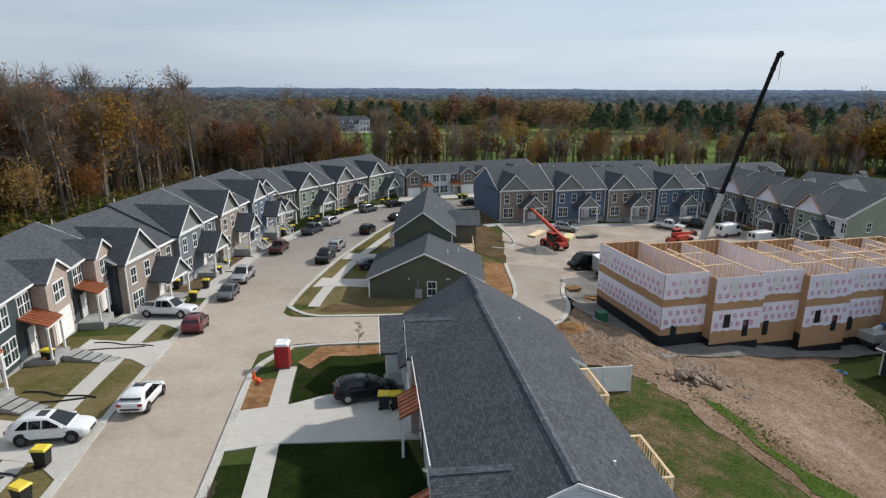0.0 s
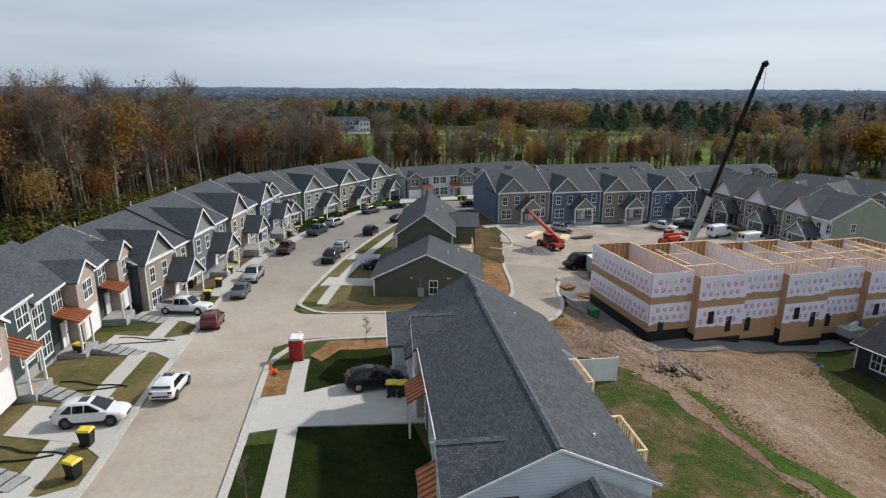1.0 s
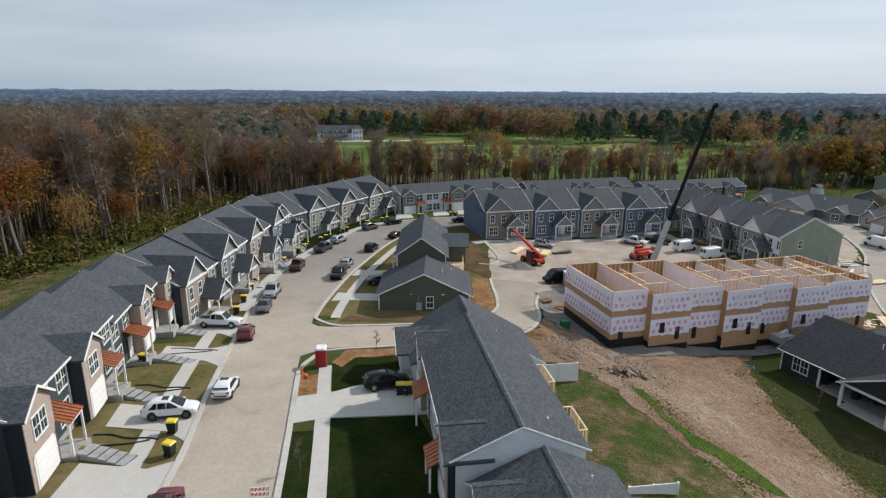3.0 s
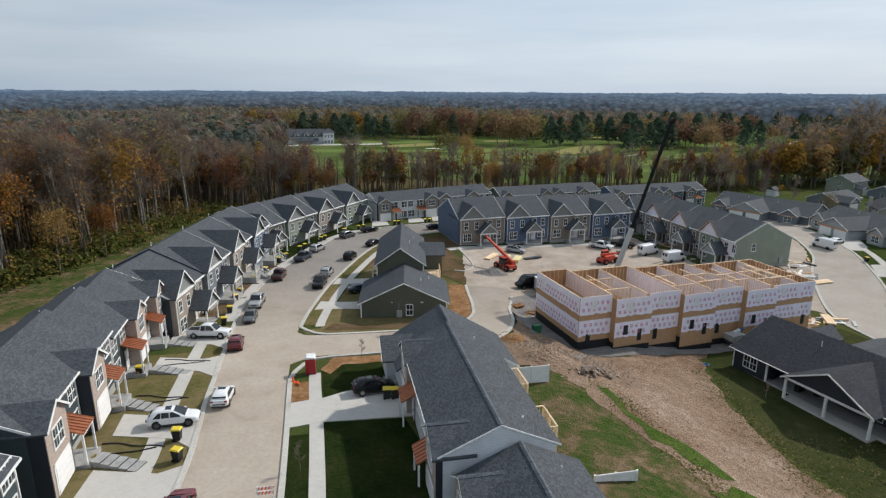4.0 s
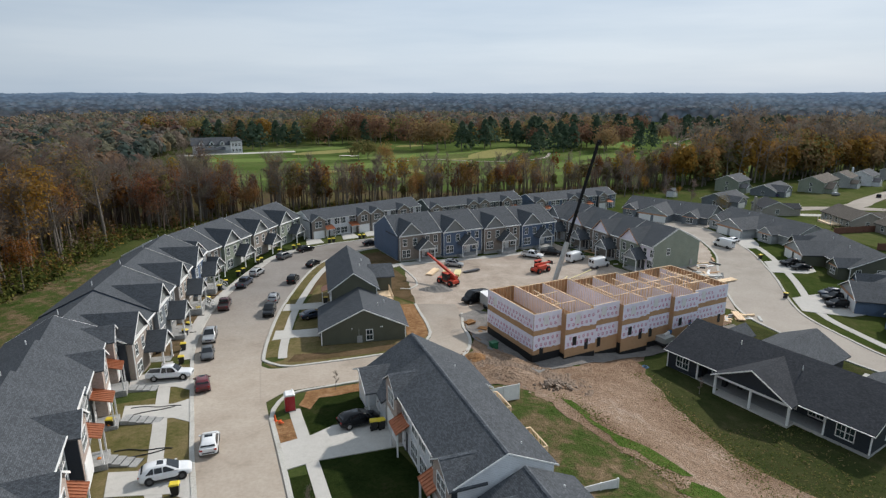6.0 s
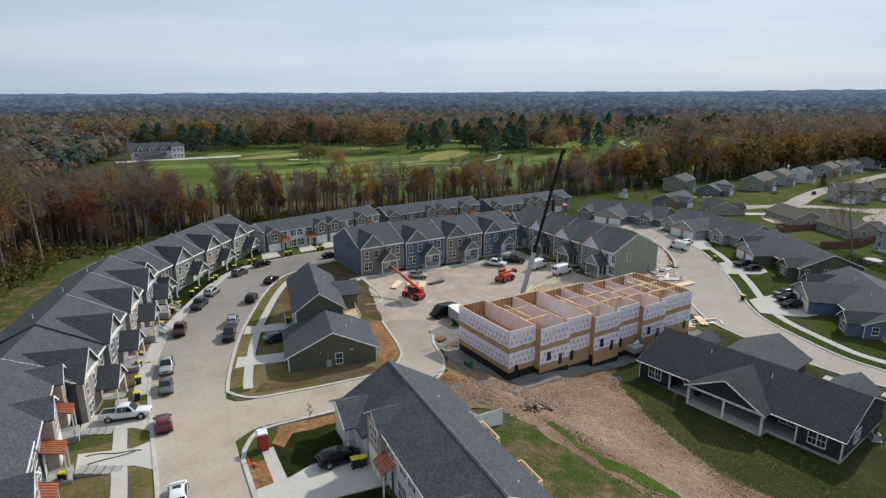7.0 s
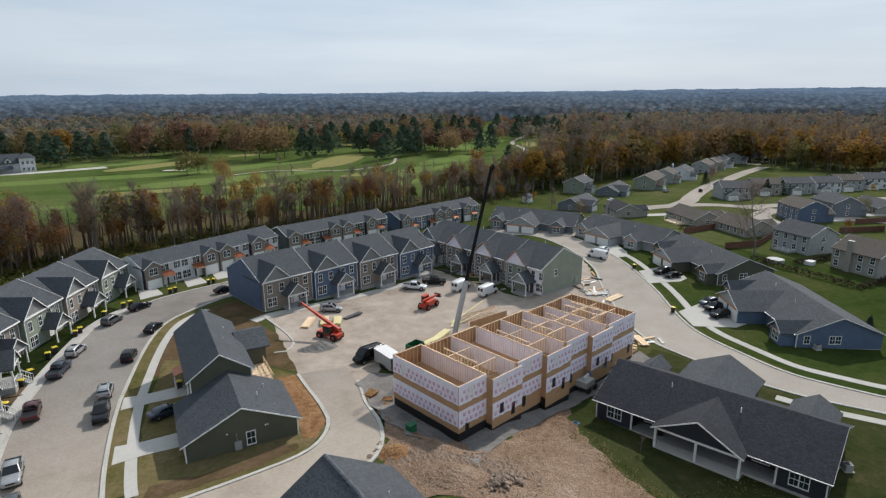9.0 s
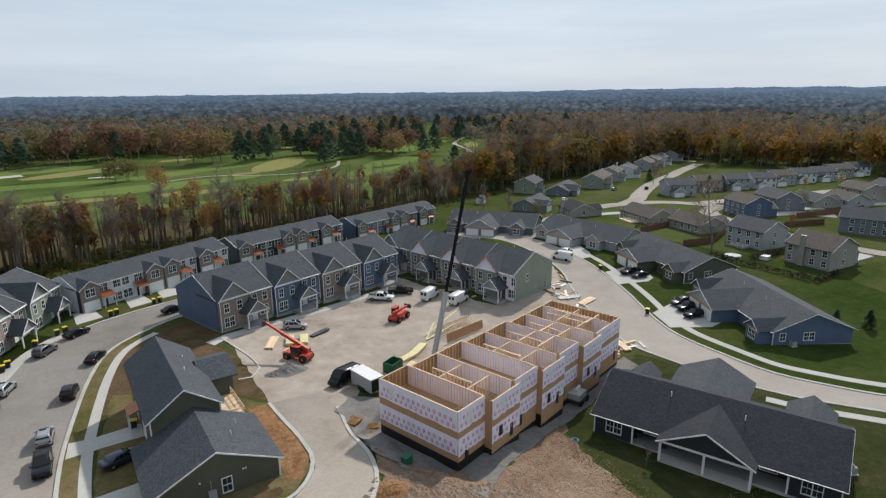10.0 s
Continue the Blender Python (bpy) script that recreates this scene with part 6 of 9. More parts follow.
def cabin(x0, x1, x2, x3, zb, zt, wb, wt):
    """Roof and pillars: rear base, rear top, front top and front base along x."""
    s = Shape()
    rows = []
    for k in range(13):
        f = k / 12
        if f < 0.25:
            g = f / 0.25
            x, z = x0 + (x1 - x0) * g, zb + (zt - 0.03 - zb) * math.sin(g * 1.5708) ** 0.8
        elif f <= 0.7:
            g = (f - 0.25) / 0.45
            x, z = x1 + (x2 - x1) * g, zt - 0.03 + 0.05 * math.sin(g * math.pi)
        else:
            g = (f - 0.7) / 0.3
            x, z = x2 + (x3 - x2) * g, zt - 0.03 + (zb - zt + 0.03) * g ** 1.1
        h = max(0.0, (z - zb) / (zt - zb))
        w = wb + (wt - wb) * h
        rows.append((x, z, w))
    for (x, z, w) in rows:
        s.v += [(x, -wb, zb - 0.06), (x, -w - 0.012, z - 0.10 * (z - zb)), (x, -w * 0.86, z), (x, 0, z + 0.015), (x, w * 0.86, z), (x, w + 0.012, z - 0.10 * (z - zb)), (x, wb, zb - 0.06)]
    n = len(rows)
    s.f = [(7 * i + k, 7 * i + 7 + k, 7 * i + 8 + k, 7 * i + 1 + k) for i in range(n - 1) for k in range(6)]
    return s


KINDS = {  # body stations, cabin, wheels (rear, front, radius, side), length of rear side window
    "suv": dict(body=[(-2.27, 0.55, 0.92, 0.70), (-2.2, 0.40, 1.06, 0.84), (-1.85, 0.30, 1.10, 0.90), (-1.0, 0.26, 1.11, 0.92), (0.5, 0.26, 1.09, 0.92), (1.0, 0.26, 1.07, 0.92), (1.6, 0.27, 1.01, 0.90), (2.05, 0.32, 0.90, 0.83), (2.25, 0.42, 0.76, 0.66)], cab=(-2.16, -1.72, 0.12, 1.05, 1.06, 1.69, 0.87, 0.68), wheels=(-1.36, 1.36, 0.36, 0.87)),
    "crossover": dict(body=[(-2.27, 0.55, 0.93, 0.68), (-2.2, 0.40, 1.01, 0.83), (-1.85, 0.30, 1.05, 0.90), (-1.0, 0.26, 1.05, 0.92), (0.5, 0.26, 1.02, 0.92), (1.05, 0.26, 1.0, 0.92), (1.6, 0.27, 0.95, 0.90), (2.05, 0.32, 0.85, 0.81), (2.27, 0.42, 0.72, 0.60)], cab=(-2.12, -1.32, 0.08, 1.22, 1.0, 1.63, 0.86, 0.63), wheels=(-1.35, 1.37, 0.37, 0.87)),
    "hatchback": dict(body=[(-2.15, 0.5, 0.9, 0.68), (-2.08, 0.36, 0.99, 0.82), (-1.7, 0.28, 1.0, 0.87), (-0.9, 0.22, 0.98, 0.89), (0.6, 0.22, 0.95, 0.89), (1.1, 0.22, 0.92, 0.89), (1.65, 0.25, 0.86, 0.86), (2.0, 0.3, 0.76, 0.76), (2.15, 0.4, 0.64, 0.58)], cab=(-2.02, -1.28, 0.12, 1.18, 0.94, 1.48, 0.83, 0.61), wheels=(-1.3, 1.33, 0.33, 0.85)),
    "sedan": dict(body=[(-2.38, 0.5, 0.88, 0.68), (-2.28, 0.34, 0.98, 0.82), (-1.8, 0.28, 1.0, 0.88), (-1.0, 0.22, 0.98, 0.90), (0.6, 0.22, 0.96, 0.90), (1.2, 0.22, 0.93, 0.90), (1.8, 0.25, 0.86, 0.87), (2.2, 0.30, 0.75, 0.78), (2.37, 0.40, 0.64, 0.62)], cab=(-1.85, -0.95, 0.2, 1.12, 0.94, 1.45, 0.84, 0.63), wheels=(-1.38, 1.42, 0.33, 0.85)),
    "pickup": dict(body=[(-2.87, 0.6, 1.08, 0.86), (-2.8, 0.45, 1.14, 0.94), (-2.2, 0.42, 1.14, 0.97), (-1.0, 0.38, 1.14, 0.97), (0.8, 0.38, 1.14, 0.97), (1.5, 0.38, 1.14, 0.97), (2.3, 0.40, 1.10, 0.95), (2.75, 0.45, 1.02, 0.88), (2.88, 0.52, 0.94, 0.78)], cab=(-1.0, -0.86, 0.5, 1.38, 1.1, 1.88, 0.92, 0.72), wheels=(-1.8, 1.85, 0.41, 0.92), bed=True),
    "van": dict(body=[(-2.92, 0.5, 2.2, 0.86), (-2.86, 0.38, 2.42, 0.96), (-2.4, 0.34, 2.5, 0.99), (0.6, 0.32, 2.52, 1.0), (1.1, 0.32, 2.46, 0.99), (1.55, 0.32, 2.10, 0.98), (2.0, 0.34, 1.45, 0.97), (2.3, 0.36, 1.18, 0.95), (2.7, 0.40, 1.0, 0.88), (2.88, 0.48, 0.84, 0.74)], wheels=(-1.75, 1.8, 0.37, 0.93)),
}


def pane(s, pts, out):
    """A glass panel lying proud of the bodywork along out."""
    o = Vector(out)
    return s.extrude([Vector(p) + o * 0.5 for p in pts], o * 0.5)


def car(kind, paint, label):
    t = thing("car" if kind in ("suv", "sedan", "crossover", "hatchback") else "pickup_truck" if kind == "pickup" else "van", pose(0, 0, 0), label, "car" if kind in ("suv", "sedan", "crossover", "hatchback") else "truck" if kind == "pickup" else "van", "parked vehicles")
    k = KINDS[kind]
    p = PAINT[paint]
    part("body", loft(k["body"]), p, t, smooth=True)
    if kind == "van":
        part("windscreen", Shape().add([(1.32, -0.84, 2.32), (1.32, 0.84, 2.32), (2.04, 0.88, 1.44), (2.04, -0.88, 1.44), (1.36, -0.84, 2.38), (1.36, 0.84, 2.38), (2.1, 0.88, 1.48), (2.1, -0.88, 1.48)], [(0, 1, 2, 3), (7, 6, 5, 4), (0, 4, 5, 1), (1, 5, 6, 2), (2, 6, 7, 3), (3, 7, 4, 0)]), CARGLASS, t, "dark glass")
        for sgn in (-1, 1):
            part("side_window", pane(Shape(), [(0.7, sgn * 0.985, 1.5), (1.75, sgn * 0.96, 1.45), (1.3, sgn * 0.96, 2.1), (0.7, sgn * 0.97, 2.15)], (0, sgn * 0.05, 0)), CARGLASS, t, "dark glass")
            part("rear_window", pane(Shape(), [(-2.9, sgn * 0.12, 1.5), (-2.9, sgn * 0.72, 1.5), (-2.88, sgn * 0.68, 2.15), (-2.88, sgn * 0.12, 2.15)], (-0.05, 0, 0)), CARGLASS, t, "dark glass")
    else:
        x0, x1, x2, x3, zb, zt, wb, wt = k["cab"]
        part("cabin", cabin(*k["cab"]), p, t, smooth=True)
        lift = Vector((0.6, 0, 0.8)) * 0.05
        part("windscreen", pane(Shape(), [(x3 - 0.10, -wb * 0.88, zb + 0.05), (x3 - 0.10, wb * 0.88, zb + 0.05), (x2 + 0.06, wt * 0.88, zt - 0.07), (x2 + 0.06, -wt * 0.88, zt - 0.07)], lift), CARGLASS, t, "dark glass")
        part("rear_window", pane(Shape(), [(x0 + (x1 - x0) * 0.16, -wb * 0.84, zb + (zt - zb) * 0.30), (x0 + (x1 - x0) * 0.16, wb * 0.84, zb + (zt - zb) * 0.30), (x1 - 0.02, wt * 0.86, zt - 0.09), (x1 - 0.02, -wt * 0.86, zt - 0.09)], (-0.06, 0, 0.04)), CARGLASS, t, "dark glass")
        za, zc = zb + 0.04, zt - 0.13
        hb, hc = (za - zb) / (zt - zb), (zc - zb) / (zt - zb)
        yb, yc = wb + (wt - wb) * hb * 0.9, wb + (wt - wb) * hc * 0.94
        xs = [x0 + (x1 - x0) * 0.55, x1 + (x2 - x1) * 0.28, x1 + (x2 - x1) * 0.80, x3 - 0.26] if kind != "pickup" else [x0 + 0.12, x1 + (x2 - x1) * 0.5, x3 - 0.26]
        top = [x1 + 0.12, xs[1], xs[2], x2 + 0.06] if kind != "pickup" else [x1 + 0.1, xs[1], x2 + 0.06]
        for sgn in (-1, 1):
            for q in range(len(xs) - 1):
                part("side_window", pane(Shape(), [(xs[q] + 0.04, sgn * yb, za), (xs[q + 1] - 0.04, sgn * yb, za), (top[q + 1] - 0.04, sgn * yc, zc), (top[q] + 0.04, sgn * yc, zc)], (0, sgn * 0.05, 0.012)), CARGLASS, t, "dark glass")
            part("mirror", Shape().box(x3 - 0.42, sgn * (wb + 0.03), zb + 0.02, x3 - 0.24, sgn * (wb + 0.2), zb + 0.16), p, t)
            part("sill", Shape().box(k["wheels"][0] + 0.42, sgn * (wb + 0.02), 0.24, k["wheels"][1] - 0.42, sgn * (wb + 0.055), 0.42), BLACKP, t)
            if kind == "suv":
                part("roof_rail", Shape().beam((x1 + 0.1, sgn * (wt - 0.09), zt + 0.03), (x2 - 0.05, sgn * (wt - 0.09), zt + 0.03), 0.04, 0.05), DGREY, t)
        if kind in ("suv", "crossover", "hatchback"):
            part("sunroof", Shape().box(x2 - 0.75, -0.38, zt - 0.0, x2 - 0.2, 0.38, zt + 0.035), CARGLASS, t, "dark glass")
    if k.get("bed"):
        # open load bed closed flat, its dark interior drawn as a black panel
        part("bed", Shape().box(-2.74, -0.80, 1.10, -1.05, 0.80, 1.155), BLACKP, t, "flat black panel for the open load bed")
        for y in (-0.9, 0.9):
            part("bed_rail", Shape().box(-2.80, y - 0.06, 1.08, -1.0, y + 0.06, 1.2), p, t)
    x0, x1 = k["body"][0][0], k["body"][-1][0]
    zf, zr = k["body"][-1][2], k["body"][0][2]
    for sgn in (-1, 1):
        part("headlight", Shape().add([(x1 - 0.32, sgn * 0.80, zf + 0.08), (x1 - 0.06, sgn * 0.52, zf + 0.03), (x1 - 0.03, sgn * 0.52, zf - 0.08), (x1 - 0.28, sgn * 0.82, zf - 0.03), (x1 - 0.5, sgn * 0.6, zf)], [(0, 1, 2, 3), (0, 4, 1), (1, 4, 2), (2, 4, 3), (3, 4, 0)]), LAMP_W, t)
        part("tail_light", Shape().box(x0 - 0.01, sgn * 0.52, zr - 0.14, x0 + 0.16, sgn * 0.80, zr + 0.03), LAMP_R, t)
    part("grille", Shape().box(x1 - 0.06, -0.42, zf - 0.24, x1 + 0.015, 0.42, zf - 0.06), BLACKP, t)
    part("bumper_trim", Shape().box(x0 - 0.02, -0.6, 0.5, x0 + 0.1, 0.6, 0.62), BLACKP, t)
    wr, wf, rad, wy = k["wheels"]
    for x in (wr, wf):
        for sgn in (-1, 1):
            part("wheel_arch", Shape().tube((x, sgn * (wy - 0.25), rad + 0.03), (x, sgn * (wy + 0.045), rad + 0.03), rad * 1.2, rad * 1.17, 20), BLACKP, t)
            w = part("wheel", Shape().tube((x, sgn * (wy - 0.2), rad), (x, sgn * (wy + 0.06), rad), rad, rad * 0.97, 20), RUBBER, t, "black tyre")
            part("rim", Shape().tube((x, sgn * wy, rad), (x, sgn * (wy + 0.075), rad), rad * 0.64, rad * 0.58, 12), DGREY if paint == "white" and kind != "pickup" else RIM, w)
    return t


CARS = {}


def park(kind, paint, x, y, heading, label, dz=0.06):
    """heading: degrees, the way the bonnet points, from +x."""
    e, f = 0.9, 0.9
    dx, dy = math.cos(radians(heading)), math.sin(radians(heading))
    slope = math.degrees(math.atan2(gz(x + dx, y + dy) - gz(x - dx, y - dy), 2))
    roll = math.degrees(math.atan2(gz(x - dy, y + dx) - gz(x + dy, y - dx), 2))
    m = pose(x, y, gz(x, y) + dz, roll, -slope, heading)
    if (kind, paint) not in CARS:
        t = car(kind, paint, label)
        t.matrix_basis = m @ Matrix.Scale(0.92, 4)
        CARS[kind, paint] = t
        return t
    return tagged(copy_thing(CARS[kind, paint], m), label)


park("crossover", "white", -21.1, 27.7, 11.7, "white compact suv parked across a driveway", 0.12)
park("hatchback", "white", -18.35, 32.1, 97, "white hatchback parked at the kerb")
park("suv", "maroon", -21.9, 47.4, 103, "maroon suv parked at the kerb")
park("suv", "maroon", -15.8, 15.2, 98, "maroon suv parked at the kerb")
park("pickup", "white", -26.4, 51.4, -3, "white pickup truck with black bed on a driveway", 0.12)
park("sedan", "grey", -23.3, 58.4, -82, "dark grey sedan parked at the kerb")
park("pickup", "silver", -24.2, 65.2, -85, "silver pickup truck parked at the kerb")
park("pickup", "darkred", -24.4, 80.2, 92, "dark red pickup truck parked at the kerb")
park("pickup", "navy", -22.6, 92.6, 76, "dark pickup truck parked at the kerb")
park("suv", "silver", -21.0, 99.4, 70, "silver suv parked at the kerb")
park("suv", "grey", -16.3, 111.6, 55, "grey minivan parked at the kerb")
park("sedan", "black", -11.8, 117.2, 38, "black sedan parked at the kerb")
park("pickup", "black", -16.6, 75.4, -92, "black pickup truck parked at the kerb")
park("suv", "silver", -16.4, 82.0, 86, "silver suv parked at the kerb")
park("suv", "black", -13.6, 93.2, 78, "black suv driving lane parked")
park("sedan", "black", -9.9, 104.2, 62, "black sedan on the street")
park("sedan", "black", 3.8, 120.0, 22, "black sedan at the kerb")
park("crossover", "black", -4.35, 33.5, 16, "black suv parked on a driveway", 0.13)
park("sedan", "navy", -9.4, 71.6, 20, "dark blue sedan parked on a driveway", 0.13)
park("van", "black", 18.9, 76.9, 204, "black cargo van on the building site")
park("suv", "silver", 20.3, 100.6, -20, "silver car on the building site")
park("pickup", "white", 40.7, 107.2, -38, "white pickup truck on the building site")
park("pickup", "black", 46.0, 108.4, -28, "black pickup truck on the building site")
park("van", "white", 49.6, 102.6, 28, "white cargo van on the building site")
park("van", "white", 53.0, 97.2, 22, "white panel van on the building site")
park("suv", "black", 86.2, 66.9, 172, "black suv on a driveway", 0.12)
park("pickup", "black", 88.8, 69.8, 170, "dark pickup truck on a driveway", 0.12)
park("suv", "navy", 90.0, 72.5, 172, "dark suv on a driveway", 0.12)
park("pickup", "black", 97.9, 91.3, 175, "black pickup truck on a driveway", 0.12)
park("sedan", "black", 97.6, 88.4, 172, "black sedan on a driveway", 0.12)
park("van", "white", 92.6, 108.4, 110, "white delivery van on the road")
park("sedan", "white", 98.6, 112.6, 20, "white sedan on a driveway", 0.12)
park("suv", "white", 100.0, 147.0, 60, "white suv on a driveway", 0.12)
park("sedan", "white", 103.0, 143.5, 60, "white sedan on a driveway", 0.12)
park("sedan", "blue", 177, 188, 20, "blue car on a far driveway")
park("suv", "white", 163, 178, 20, "white car on a far driveway")
park("suv", "silver", 205, 188, 20, "silver car on a far driveway")
park("suv", "black", 218, 180, 40, "black car on the far road")


# ---- bins and street things ----
def bin_():
    t = thing("wheelie_bin", pose(0, 0, 0), "black wheeled bin with yellow lid", "bin", "wheeled bins")
    s = Shape().add([(-0.24, -0.26, 0.08), (0.24, -0.26, 0.08), (0.24, 0.26, 0.08), (-0.24, 0.26, 0.08), (-0.31, -0.36, 1.02), (0.31, -0.36, 1.02), (0.31, 0.36, 1.02), (-0.31, 0.36, 1.02)], [(3, 2, 1, 0), (4, 5, 6, 7), (0, 1, 5, 4), (1, 2, 6, 5), (2, 3, 7, 6), (3, 0, 4, 7)])
    part("body", s, BINB, t)
    part("lid", Shape().add([(-0.34, -0.4, 1.02), (0.34, -0.4, 1.02), (0.34, 0.42, 1.02), (-0.34, 0.42, 1.02), (-0.28, -0.3, 1.12), (0.28, -0.3, 1.12), (0.28, 0.36, 1.14), (-0.28, 0.36, 1.14)], [(3, 2, 1, 0), (4, 5, 6, 7), (0, 1, 5, 4), (1, 2, 6, 5), (2, 3, 7, 6), (3, 0, 4, 7)]), YELLOW, t, "yellow lid")
    for x in (-0.26, 0.26):
        part("wheel", Shape().tube((x - 0.03, 0.26, 0.12), (x + 0.03, 0.26, 0.12), 0.12, 0.12, 10), RUBBER, t)
    part("handle", Shape().box(-0.25, 0.42, 0.95, 0.25, 0.46, 1.0), BINB, t)
    return t


first_bin = bin_()
spots = [(-18.5, 21.9), (-19.75, 25.0), (-28.9, 38.4), (-27.0, 61.4), (-26.2, 56.4), (-28.0, 67.2), (-28.1, 70.4), (-28.2, 78.0), (-27.6, 83.4), (-26.8, 90.2), (-26.1, 93.4), (-24.6, 99.2), (-23.9, 101.2), (-21.6, 107.4), (-21.0, 108.8), (-17.6, 115.6), (-14.6, 119.0), (-13.4, 119.8), (-6.2, 124.0), (-5.2, 124.4), (1.4, 126.8), (2.5, 127.2), (-2.2, 32.1), (-2.95, 32.05), (-7.4, 79.0), (-8.0, 62.2), (80.2, 72.7), (94.4, 97.2), (-30.2, 61.0)]
br = random.Random(3)
for k, (x, y) in enumerate(spots):
    m = pose(x, y, gz(x, y) + 0.07, 0, 0, br.uniform(60, 120) if x < 0 else br.uniform(-30, 30))
    if k == 0:
        first_bin.matrix_basis = m
    else:
        copy_thing(first_bin, m)

t = thing("portable_toilet", pose(-11.35, 38.6, gz(-11.35, 38.6) + 0.07, 0, 0, 8) @ Matrix.Scale(0.88, 4), "red portable toilet with white roof on the pavement", "portable toilet")
part("cabin", Shape().box(-0.58, -0.58, 0.1, 0.58, 0.58, 2.05), RED, t)
part("door", Shape().box(-0.45, -0.61, 0.18, 0.45, -0.58, 1.98), RED, t)
for x in (-0.5, -0.25, 0.25, 0.5):
    part("rib", Shape().box(x - 0.03, -0.64, 0.12, x + 0.03, -0.58, 2.02), RED, t)
part("base", Shape().box(-0.64, -0.64, 0, 0.64, 0.64, 0.12), DGREY, t)
part("roof", Shape().extrude([(-0.64, -0.64, 2.05), (-0.45, -0.64, 2.25), (0.45, -0.64, 2.25), (0.64, -0.64, 2.05)], (0, 1.28, 0)), TRIM, t, "white domed roof")
part("vent", Shape().tube((0.4, 0.4, 2.2), (0.4, 0.4, 2.5), 0.06, 0.06, 8), TRIM, t)


def cone_thing(x, y, tip=False):
    m = pose(x, y, gz(x, y) + (0.2 if tip else 0.07), 80 if tip else 0, 0, 40)
    t = thing("traffic_cone", m, "orange traffic cone lying on bare clay" if tip else "orange traffic cone standing at the kerb", "traffic cone", "traffic cones")
    part("cone", Shape().tube((0, 0, 0.03), (0, 0, 0.7), 0.16, 0.03, 12), ORANGE, t)
    part("base", Shape().box(-0.2, -0.2, 0, 0.2, 0.2, 0.03), ORANGE, t)


cone_thing(-12.7, 36.2)
cone_thing(-12.2, 35.6, True)
t = thing("road_barrier", pose(-10.5, 16.9, gz(-10.5, 16.9) + 0.03, 0, 0, 8), "red and white striped road barrier", "barrier")
for z in (0.45, 0.8):
    bd = part("board", Shape().box(-0.6, -0.02, z, 0.6, 0.02, z + 0.25), TRIM, t)
    for k in range(5):
        part("stripe", Shape().extrude([(-0.55 + k * 0.24, -0.026, z), (-0.43 + k * 0.24, -0.026, z), (-0.33 + k * 0.24, -0.026, z + 0.25), (-0.45 + k * 0.24, -0.026, z + 0.25)], (0, 0.003, 0)), ORANGE, bd)
for x in (-0.5, 0.5):
    part("leg", Shape().box(x - 0.03, -0.25, 0, x + 0.03, 0.25, 0.05).box(x - 0.03, -0.03, 0, x + 0.03, 0.03, 1.1), TRIM, t)


# steps beside the driveways and black drain hoses in the west yards
def yard_steps(x, y, n, turn, rise, wide=1.3):
    t = thing("concrete_steps", pose(x, y, gz(x, y) + 0.05, 0, 0, turn), "grey precast concrete steps beside a driveway", "steps", "yard steps")
    for k in range(n):
        part("step", Shape().box(k * 0.75, 0, -0.5, k * 0.75 + 0.8, wide, 0.12 + rise * k / n), STEP, t)
        part("dark_edge", Shape().box(k * 0.75 - 0.03, 0, 0.02 + rise * k / n - 0.12, k * 0.75, wide, 0.1 + rise * k / n), DGREY, t)


yard_steps(-20.8, 21.8, 5, 168, 0.45)
yard_steps(-23.9, 31.3, 4, 168, 0.45)
yard_steps(-24.3, 39.7, 5, 172, 0.5)
yard_steps(-27.2, 49.3, 4, 178, 0.4)


def hose(pts, label):
    cu = bpy.data.curves.new("drain_hose", "CURVE")
    cu.dimensions, cu.bevel_depth, cu.bevel_resolution, cu.resolution_u = "3D", 0.055, 1, 3
    sp = cu.splines.new("NURBS")
    sp.points.add(len(pts) - 1)
    for q, (x, y) in zip(sp.points, pts):
        q.co = (x, y, gz(x, y) + 0.12, 1)
    sp.use_endpoint_u, sp.order_u = True, 3
    dg = bpy.data.objects.new("tmp", cu)
    me = bpy.data.meshes.new_from_object(dg)
    bpy.data.objects.remove(dg)
    me.materials.append(BINB)
    tagged(new("drain_hose", me), label, "hose", "drain hoses")


for k, (x, y) in enumerate(((-25.6, 24.5), (-27.0, 33.2), (-28.4, 43.0))):
    hose([(x, y), (x + 1.2, y + 0.3), (x + 2.8, y - 0.5), (x + 4.4, y - 0.2), (x + 5.2, y - 0.5)], "black corrugated drain hose across the yard")
    hose([(x + 0.6, y - 1.9), (x + 2.0, y - 1.3), (x + 3.4, y - 1.2), (x + 4.6, y - 0.6)], "black corrugated drain hose across the yard")
for (x, y) in ((-28.4, 68.4), (-28.6, 76.4), (-28.0, 87.0)):
    hose([(x - 1.6, y), (x - 0.4, y + 0.4), (x + 0.6, y + 0.1), (x + 1.6, y + 0.3)], "black drain hose on bare soil")


